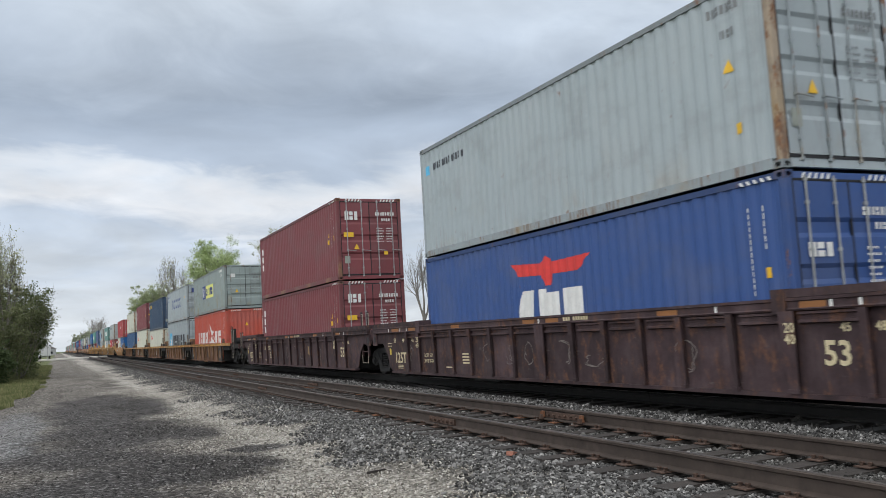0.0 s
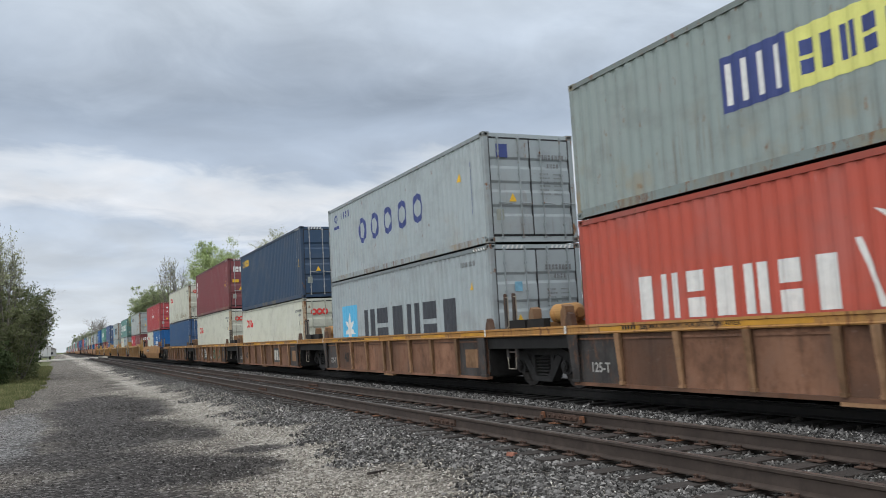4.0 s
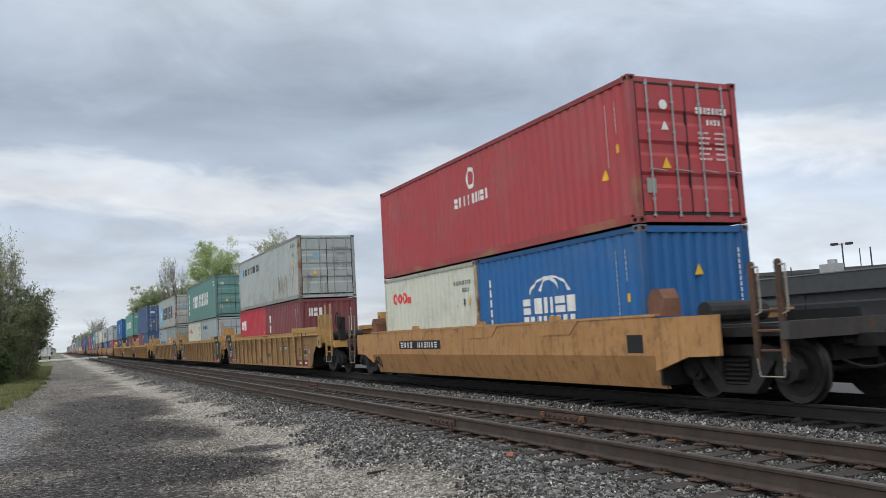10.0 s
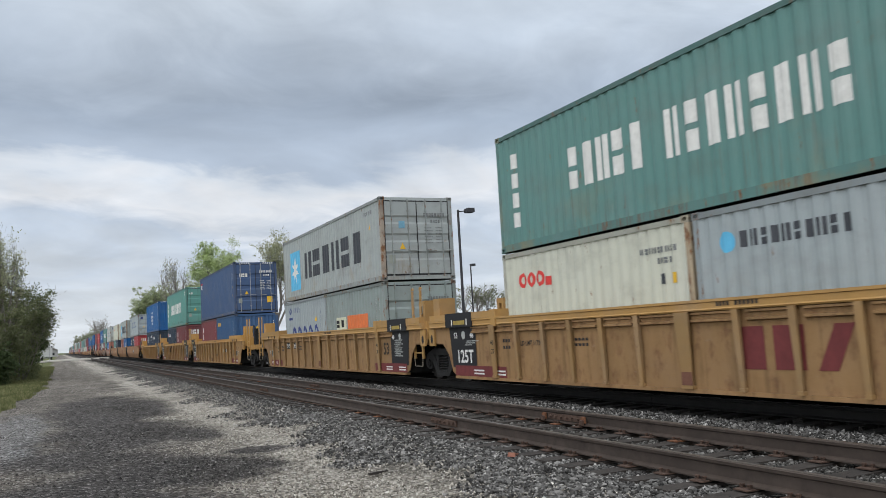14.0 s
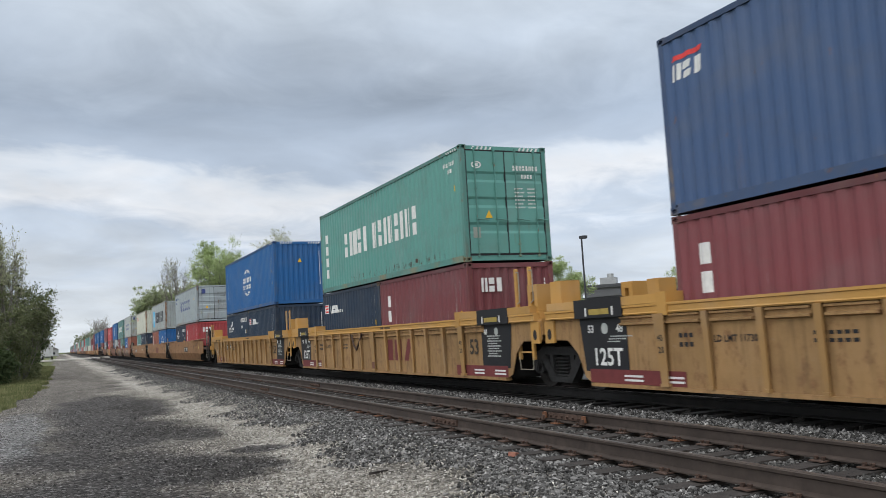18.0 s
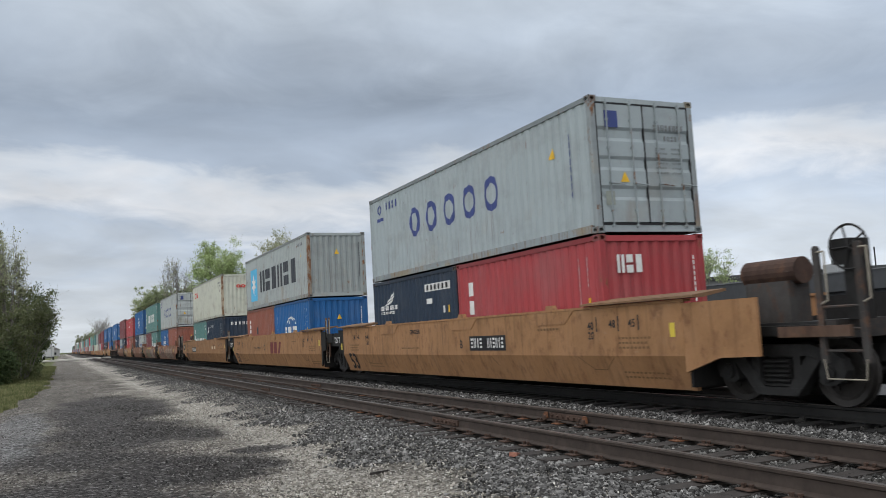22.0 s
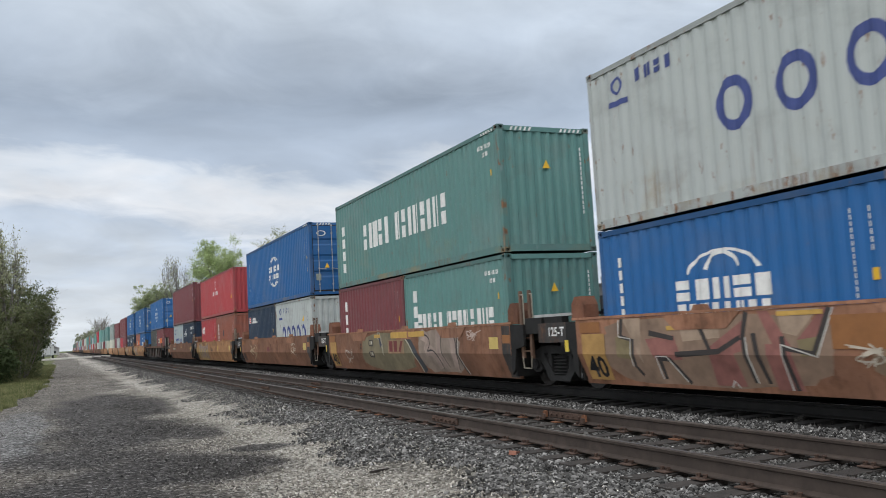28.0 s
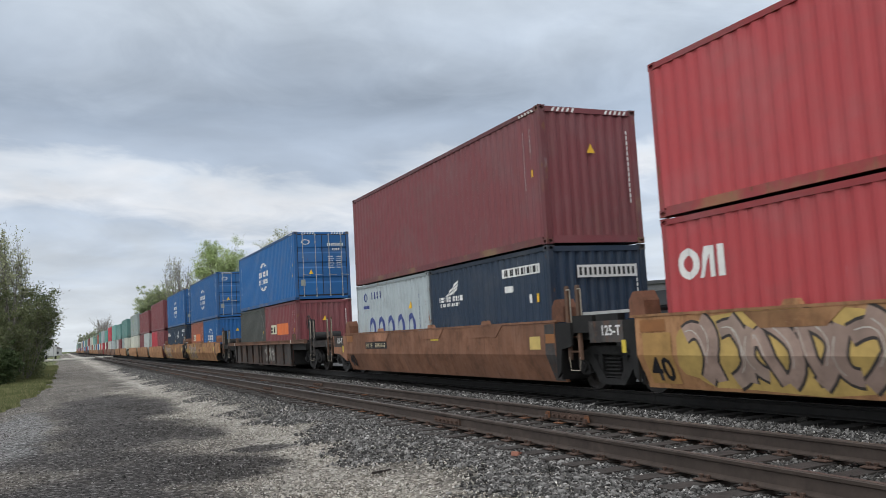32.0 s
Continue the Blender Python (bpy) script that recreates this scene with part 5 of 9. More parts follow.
def well_car(kind, s_mid, body, words_label, chord_mat=None, front=False, rear=False, first=False, tall=False, rib_mat=None, detail=True, brake=True):
    """One well unit. front, rear: it ends in a coupler there; first: it also owns the truck at its leading end."""
    k = CAR_KINDS[kind]
    half, low, top, ch = k["half"], k["low"], k["top"], k["chord"]
    squat = kind == "rib53" and not tall
    if squat:
        top = 1.45
    chord_mat, rib_mat = chord_mat or body, rib_mat or body
    c = thing("well_car", words_label, "railcar", "well cars of the train")
    feet = "53" if "53" in kind else "40"
    for s in (-1, 1):
        mir = (lambda a, b: (a, b)) if s < 0 else (lambda a, b: (-b, -a))
        if kind.startswith("rib"):
            zt = top - ch + 0.01
            arch = [(low, 0.2), (low + 0.22, 0.3), (low + 0.42, 0.72), (low + 0.75, 0.98), (half - 0.12, 1.0), (half - 0.12, zt)] if kind == "rib53" else [(low, 0.2), (low + 0.02, zt)]
            poly = arch + [(-y, z) for y, z in reversed(arch)]
            a, b = mir(-1.454, -1.432)
            part("side_sheet", cached(("sheet", kind, squat, s), lambda: Geo().prism(poly, a, b).mesh("side_sheet")), body, c)
            a, b = mir(-1.535, -1.40)
            end = half - 0.25 if kind == "rib53" else half + 0.35
            lip = [(-1.535, top - ch), (-1.548, top - ch + 0.02), (-1.535, top - ch + 0.04), (-1.535, top - 0.05), (-1.555, top - 0.04), (-1.555, top), (-1.40, top), (-1.40, top - ch)]
            lip = lip if s < 0 else [(-q, z) for q, z in lip]
            part("top_chord", cached(("chord", kind, squat, s), lambda: Geo().prism(lip, -end, end, "y").mesh("top_chord")), chord_mat, c)
            a, b = mir(-1.50, -1.36)
            part("bottom_sill", bar_mesh("bs" + kind, a, b, -low, low, 0.155, 0.215), body, c)
            marks = sorted({e * q for q in k["ribs"] for e in (-1, 1) if not (tall and q > 7)} | ({-7.24} if tall and front and kind == "rib53" else set()) | ({7.24} if tall and rear and kind == "rib53" else set()))
            if squat:
                marks = [6.95 if y == 7.35 else y for y in marks]
            for ya, yb in zip(marks[:-1], marks[1:]) if s < 0 else ():
                end = kind == "rib40" and max(abs(ya), abs(yb)) > 5
                part("panel", cached(("panel", kind, squat, ya, yb), lambda: Geo().box(-1.462, -1.454, ya + 0.05, yb - 0.05, 0.217, top - ch - 0.004).mesh("panel")), SOOTY if end else body, c)
                if kind == "rib40" and yb - ya > 0.7:
                    part("stiffener", cached(("stiff40", ya, yb), lambda: Geo().box(-1.485, -1.462, ya + 0.07, yb - 0.07, top - ch - 0.10, top - ch - 0.07).mesh("stiffener")), body, c)
            if kind == "rib40" and s < 0:
                part("jacking_foot", bar_mesh("foot", -1.50, -1.38, -0.36, 0.36, 0.10, 0.152), rib_mat, c)
            for y in marks:
                fn = rib_mesh if s < 0 else rib_mesh_far
                wide = 0.30 if (y == 0 and kind == "rib53") or (abs(y) == 6.05) else 0.23 if abs(y) == 6.2 else 0.112 if kind == "rib53" else 0.12
                part("rib", fn(0.215, top - ch, wide, 0.105), SOOTY if abs(y) == 6.05 else rib_mat, c, at=(0, y, 0))
            if kind == "rib53":
                for i, (ya, yb) in enumerate(zip(k["ribs"][:-1], k["ribs"][1:])):
                    for e in (-1, 1) if s < 0 else ():
                        a, b = mir(-1.492, -1.462)
                        lo, hi = min(e * (ya + 0.16), e * (yb - 0.07)), max(e * (ya + 0.16), e * (yb - 0.07))
                        zt = top - ch
                        ledge = [(-1.462, zt - 0.015), (-1.520, zt - 0.015), (-1.520, zt - 0.045), (-1.478, zt - 0.055), (-1.478, zt - 0.115), (-1.525, zt - 0.125), (-1.525, zt - 0.155), (-1.462, zt - 0.175)]
                        part("stiffener", cached(("stiff", squat, lo, hi), lambda: Geo().prism(ledge, lo, hi, "y").mesh("stiffener")), body, c)
                for e in (-1, 1):
                    a, b = mir(-1.557, -1.20)
                    lo, hi = (6.2, half - 0.35) if e > 0 else (-half + 0.35, -6.2)
                    part("raised_end_rail", bar_mesh("re", a, b, lo, hi, top + 0.004, top + (0.11 if squat else 0.15)), chord_mat, c)
            else:
                for e in (-1, 1):
                    a, b = mir(-1.45, -1.25)
                    lo, hi = (low + 0.03, half + 0.3) if e > 0 else (-half - 0.3, -low - 0.03)
                    part("end_beam", bar_mesh("eb", a, b, lo, hi, top - 0.42, top - ch - 0.005), STEEL_DARK, c)
        else:
            x = [(-1.50, top), (-1.50, 0.70), (-1.29, 0.16), (-1.22, 0.16), (-1.43, 0.70), (-1.43, top)]
            x = x if s < 0 else [(-a, b) for a, b in x]
            part("side_sheet", cached(("fold", kind, s), lambda: Geo().prism(x, -low, low, "y").mesh("side_sheet")), body, c, "smooth folded side plate")
            a, b = mir(-1.515, -1.38)
            part("top_chord", bar_mesh("tc" + kind, a, b, -low - 0.1, low + 0.1, top + 0.002, top + 0.045), chord_mat, c)
            for e, free in ((-1, front), (1, rear)):
                ext = half + 0.15 if free else low + 0.55
                poly = [(e * low, 0.45 if free else 0.72), (e * (low + 0.75), 0.68), (e * ext, 0.70), (e * ext, top - 0.02), (e * low, top - 0.02)] if free else [(e * low, 0.26), (e * (low + 0.12), 0.36), (e * (low + 0.2), 0.80), (e * ext, 0.86), (e * ext, top - 0.02), (e * low, top - 0.02)]
                a, b = mir(-1.495, -1.44)
                part("end_web", cached(("web", kind, s, e, free), lambda: Geo().prism(poly, a, b).mesh("end_web")), body if free and s < 0 else STEEL_DARK, c)
            if detail and s < 0:
                for y in (-0.55 * low, -0.08 * low, 0.5 * low):
                    a, b = mir(-1.512, -1.50)
                    part("gusset_plate", cached(("gus", kind, s, y), lambda: Geo().prism([(y - 0.85, top - 0.004), (y - 0.55, top - 0.24), (y + 0.55, top - 0.24), (y + 0.85, top - 0.004)], a, b).mesh("gusset_plate")), body, c)
                    a, b = mir(-1.50, -1.40)
                    part("lifting_lug", cached(("lug", kind, s, y), lambda: Geo().prism([(y - 0.16, top + 0.046), (y - 0.10, top + 0.13), (y + 0.10, top + 0.13), (y + 0.16, top + 0.046)], a, b).mesh("lifting_lug")), body, c)
    # well floor: cross beams
    n = 7 if feet == "53" else 5
    for i in range(n):
        y = -low + 0.35 + i * (2 * low - 0.7) / (n - 1)
        part("floor_beam", bar_mesh("fb", -1.20, 1.20, -0.18, 0.18, 0.17, 0.29), STEEL_DARK, c, at=(0, y, 0))
    for e, free in ((-1, front), (1, rear)):
        # end platform over the truck and the wall at the end of the well
        lo, hi = (low - 0.05, half + (1.30 if free else -0.04)) if e > 0 else (-half - (1.30 if free else -0.04), -low + 0.05)
        part("end_platform", bar_mesh("ep" + kind, -1.25, 1.25, lo, hi, 0.96, 1.10), STEEL_DARK if not kind == "rib53" else body, c)
        y = e * (low - 0.02)
        part("end_bulkhead", bar_mesh("ebk", -1.40, 1.40, min(y, y + e * 0.06), max(y, y + e * 0.06), 0.22, 1.20), STEEL_DARK, c)
        part("centre_sill", bar_mesh("cs" + kind, -0.32, 0.32, lo, hi, 0.80, 0.96), STEEL_DARK, c)
        if free:
            coupler(c, e * (half + 1.0), e)
            part("end_sill", bar_mesh("esl", -1.42, 1.42, min(e * (half + 1.22), e * (half + 1.38)), max(e * (half + 1.22), e * (half + 1.38)), 0.92, 1.16), SOOTY if kind != "rib53" else chord_mat, c)
            part("draft_gear", bar_mesh("dgr", -0.45, 0.45, min(e * (half + 0.2), e * (half + 1.2)), max(e * (half + 0.2), e * (half + 1.2)), 0.58, 0.80), STEEL_DARK, c)
            if detail:
                lm = chord_mat if tall and kind == "rib53" else SOOTY if kind.startswith("rib") or kind == "smooth53" else LADDER_RUST
                for s in (-1,):
                    ladder(c, e * (half + (0.55 if kind == "rib53" else 1.44 if kind == "smooth53" else 1.0)), lm, 1.75 if squat else 2.1 if kind == "smooth53" else 2.45 if tall else 2.0, 0.42, s, 0.62 if tall else 0.48)
                if e < 0 and brake:
                    brake_wheel(c, e * (half + (1.52 if kind == "smooth53" else 1.30 if tall else 0.1)), 1.85 if kind == "rib53" else 2.05 if tall else 1.9)
                w = Geo()
                w.box(-1.1, 1.1, min(e * (half - 0.3), e * (half + 1.2)), max(e * (half - 0.3), e * (half + 1.2)), 1.10, 1.14)
                part("walkway", w, TRUCK_STEEL, c, "steel grating walkway")
                if kind == "smooth53":
                    part("side_beam", bar_mesh("sbm", -1.48, -1.42, min(e * (half + 0.49), e * (half + 1.62)), max(e * (half + 0.49), e * (half + 1.62)), 0.95, 1.09), LADDER_RUST, c, "tan painted beam beside the coupler")
                    part("air_tank", Geo().tube((-0.75, e * (half - 0.65), 1.86), (-0.75, e * (half + 0.35), 1.86), 0.19, 18), TANK_RUST, c, "rust-brown air tank")
                    part("tank_cradle", Geo().box(-0.95, -0.55, min(e * (half - 0.55), e * (half + 0.25)), max(e * (half - 0.55), e * (half + 0.25)), 1.14, 1.72), SOOTY, c)
                else:
                    part("air_tank", Geo().tube((-0.9, e * (half - 0.75), 1.34), (0.3, e * (half - 0.75), 1.34), 0.17, 14), TRUCK_STEEL, c)
        elif detail:
            # joint: bearing arms, step and hand posts
            part("joint_arm", Geo().box(-1.44, -1.28, min(e * (half - 0.75), e * (half - 0.1)), max(e * (half - 0.75), e * (half - 0.1)), 1.10, 1.42), chord_mat if kind == "rib53" else STEEL_DARK, c)
            if e < 0:
                ladder(c, -half + 0.86 if feet == "53" else -half + 0.80, chord_mat if kind == "rib53" else SOOTY if kind == "rib40" else LADDER_RUST, 2.5 if kind == "rib53" and tall else 2.0, 0.40, -1, 0.56 if kind == "rib53" else 0.36)
            elif kind == "smooth40":
                part("crossover_step", bar_mesh("cst", -1.36, -0.50, 6.75, 8.30, 1.42, 1.47), TRUCK_STEEL, c)
                part("step_edge", bar_mesh("cse", -1.372, -1.362, 6.75, 8.30, 1.42, 1.475), plain("worn_bright_edge", (0.42, 0.42, 0.41), 0.5, 0.3, 0.3, 6), c, "worn bright step edge")
                part("step_leg", bar_mesh("round_word", -1.30, -1.20, 7.45, 7.60, 1.10, 1.42), STEEL_DARK, c)
            elif kind == "rib40":
                part("air_reservoir", cached("resv", lambda: Geo().lathe([(-0.45, 0.10), (-0.40, 0.17), (-0.34, 0.20), (0.34, 0.20), (0.40, 0.17), (0.45, 0.10)], 0, 0, 0, 24).mesh("air_reservoir")), chord_mat, c, "amber-painted air tank", at=(-0.85, half - 0.72, 1.50)).rotation_euler = (0, 0, math.pi / 2)
                for yy in (half - 1.02, half - 0.42):
                    part("bracket", Geo().box(-1.1, -0.6, yy - 0.05, yy + 0.05, 1.10, 1.34), chord_mat, c)
                for yy in (half - 1.35, half - 0.15):
                    part("guide_post", Geo().prism([(yy - 0.13, 1.10), (yy + 0.13, 1.10), (yy + 0.10, 1.50), (yy + 0.02, 1.66), (yy - 0.08, 1.62)], -1.36, -1.16), RIB_TAN, c, "tan welded guide bracket")
        if kind == "rib40" and detail:
            y = e * (low + 0.12)
            part("corner_gusset", cached(("cgus", e), lambda: Geo().prism([(y - 0.13, top + 0.001), (y + 0.13, top + 0.001), (y + 0.10, top + 0.12), (y + 0.03, top + 0.25), (y - 0.07, top + 0.22)], -1.47, -1.36).mesh("corner_gusset")), LADDER_RUST, c, "brown steel corner guide")
            part("white_tick", cached(("tick40", e), lambda: Geo().box(-1.559, -1.555, y - 0.03, y + 0.03, top - 0.15, top - 0.002).mesh("white_tick")), WHITE, c)
        if kind == "smooth40" and detail:
            y = e * (low + 0.02)
            part("corner_guide", cached(("cguide", e), lambda: Geo().prism([(y - 0.22, top + 0.0), (y + 0.22, top + 0.0), (y + 0.20, top + 0.30), (y + 0.08, top + 0.44), (y - 0.10, top + 0.44), (y - 0.20, top + 0.28)], -1.42, -1.10).mesh("corner_guide")), RUST_PLATE, c, "rust-brown corner guide")
    if first:
        truck(c, -half)
    truck(c, half)
    if kind == "rib53" and tall:
        for s in (-1, 1):
            for e in (-1, 1):
                x0, x1 = (-1.40, -0.96) if s < 0 else (0.96, 1.40)
                ya, yb = sorted((e * (half - 0.66), e * (half - 0.28)))
                g = Geo()
                if e < 0:
                    g.box(x0, x1, ya, ya + 0.12, 1.58, 2.12).box(x0, x1, yb - 0.12, yb, 1.58, 2.12).box(x0, x1, ya + 0.12, yb - 0.12, 1.98, 2.12).box(x0 + 0.2, x1, ya + 0.12, yb - 0.12, 1.6, 1.98)
                else:
                    g.box(x0, x1, ya, yb, 1.58, 2.12)
                part("container_guide", g, chord_mat, c, "yellow welded box guide")
                part("guide_pedestal", Geo().box(x0, x1, ya - 0.05, yb + 0.05, 1.10, 1.575), chord_mat, c)
    if kind == "rib53":
        for e in (-1, 1):
            ya, yb = sorted((e * (half - 0.46), e * (half - 0.14)))
            ym = (ya + yb) / 2
            part("jacking_pad", cached(("pad", squat, e), lambda: Geo().prism([(ya, 0.93), (yb, 0.93), (yb, top - 0.18), (ya, top - 0.18)], -1.50, -1.456).mesh("jacking_pad")), chord_mat, c)
            # no hole is cut: a black disc on the face gives its darkness
            part("pad_hole", cached(("hole", e), lambda: Geo().prism([(ym + 0.07 * math.cos(q * math.pi / 5), 1.10 + 0.11 * math.sin(q * math.pi / 5)) for q in range(10)], -1.503, -1.49).mesh("pad_hole")), BLACK, c, "black disc standing in for the hole through the pad")
            yc = e * 6.10
            part("rail_bracket", cached(("brk", squat, e), lambda: Geo().prism([(yc - 0.12, top - 0.20), (yc + 0.12, top - 0.20), (yc + 0.12, top + (0.12 if squat else 0.17)), (yc - 0.12, top + (0.12 if squat else 0.17))], -1.562, -1.20).mesh("rail_bracket")), chord_mat, c)
    MOVERS.append((c, s_mid, 0.0))
    return c


# what is stencilled on each family of cars
def mark_brown53(c, i):
    ink = plain("faded_cream_stencil", (0.55, 0.47, 0.30), 0.7, 0, 0.2, 9, 0.05)
    for y, z, t, s in ((-6.88, 0.72, "53", 0.43), (-6.24, 1.06, "20", 0.18), (-6.24, 0.91, "40", 0.18), (-7.03, 1.05, "45", 0.16), (-7.52, 1.05, "48", 0.16), (7.60, 0.57, "125T", 0.40), (7.99, 1.06, "53", 0.16), (7.36, 1.06, "48", 0.16), (6.68, 1.06, "45", 0.16),
                       (6.16, 1.07, "20", 0.18), (6.16, 0.92, "40", 0.18), (5.62, 0.66, "IL 53' 1-3/4", 0.13), (5.62, 0.51, "IW 8' 9-7/8", 0.13)):
        on_rib = abs(abs(y) - 6.2) < 0.1
        stencil(c, t, y, z, s, ink, -1.563 if on_rib else -1.468)
    patch(c, "reflector", [yz(8.41, 0.66, 0.11, 0.18)], REFLECT_Y, -1.467, "yellow reflective tag")
    patch(c, "touch_up_patch", [yz(y, 1.305, w, 0.09) for y, w in ((4.07, 0.46), (0.63, 0.47), (-0.26, 0.46), (-3.61, 0.48), (8.03, 0.54), (6.78, 0.48))], ORANGE_PATCH, -1.539, "dull orange touch-up paint")
    patch(c, "touch_up_patch", [yz(-6.42, 1.305, 0.42, 0.09)], ORANGE_PATCH, -1.539, "dull orange touch-up paint")
    patch(c, "reflective_tick", [yz(y, 1.30, 0.045, 0.12) for y in (0.02, -4.9, 6.92, 7.41, 8.29, -6.89)], WHITE, -1.541)
    patch(c, "reflective_tick", [yz(-7.31, 1.30, 0.045, 0.12)], WHITE, -1.541)
    patch(c, "number_marking", bars_yz(-0.89, 1.33, 0.25, 0.07, 3) + bars_yz(-1.22, 1.33, 0.5, 0.07, 6), ink, -1.5385)
    patch(c, "data_marking", [yz(3.66, 0.47 + 0.07 * k, 0.55, 0.04) for k in range(4)] + [yz(4.6, 0.36, 0.5, 0.03)] + [yz(8.55, 0.90 + 0.08 * k, 0.34, 0.02) for k in range(2)] + [yz(7.80, 0.29 + 0.04 * k, 0.36, 0.018) for k in range(3)], ink, -1.468)
    chalk = plain("chalk_line", (0.17, 0.15, 0.14), 0.9, 0, 0.3, 9, 0.05)
    for k, (y, z, w, h) in enumerate(((7.05, 0.45, 0.5, 0.5), (2.6, 0.47, 0.55, 0.5), (1.5, 0.5, 0.35, 0.45), (0.68, 0.43, 0.4, 0.47), (-0.5, 0.44, 0.6, 0.6), (-1.5, 0.44, 0.58, 0.3), (-3.9, 0.45, 0.6, 0.5))):
        scrawl(c, y, z, w, h, 300 + k, chalk, 0.016, 2)
    if i == 1:
        patch(c, "number_marking", bars_yz(4.75, 0.84, 0.45, 0.15, 3) + bars_yz(4.1, 0.84, 0.61, 0.15, 6), ink, -1.4695)
        patch(c, "tan_patch", [[(-2.59, 0.66), (-2.95, 0.60), (-2.95, 0.95), (-2.59, 0.95)]], plain("dull_tan_paint", (0.26, 0.17, 0.08), 0.8, 0, 0.3, 3, 0.05), -1.467, "dull tan paint")


def scrawl(c, y, z, w, h, seed, mat, thick=0.02, loops=3, x=-1.4685):
    """Hand-drawn loops and hooks that spell nothing."""
    r = random.Random(seed)
    g = Geo()
    for _ in range(loops):
        cy, cz = y - w * r.uniform(0.25, 0.75), z + h * r.uniform(0.3, 0.7)
        ry, rz = w * r.uniform(0.2, 0.5), h * r.uniform(0.28, 0.5)
        a, turn = r.uniform(0, 6.28), r.choice((-1, 1)) * r.uniform(2.2, 4.6)
        k = 12
        pts = [(cy + ry * math.cos(a + turn * i / k) + 0.05 * math.sin(i), cz + rz * math.sin(a + turn * i / k)) for i in range(k + 1)]
        pts = [(p_, min(max(q_, 0.24), z + h + 0.05)) for p_, q_ in pts]
        for (a0, b0), (a1, b1) in zip(pts[:-1], pts[1:]):
            d = Vector((a1 - a0, b1 - b0))
            if d.length < 0.003:
                continue
            nx = Vector((-d.y, d.x)).normalized() * thick * r.uniform(0.35, 0.6)
            g.face([(x, a0 + nx.x, b0 + nx.y), (x, a1 + nx.x, b1 + nx.y), (x, a1 - nx.x, b1 - nx.y), (x, a0 - nx.x, b0 - nx.y)])
    tagged(part("scrawl", g.mesh("scrawl", mend=False), mat, c, "hand-drawn scrawl"), kind="stuff")


STENCIL_DULL = plain("worn_black_stencil", (0.045, 0.035, 0.025), 0.85, 0, 0.3, 9, 0.05)


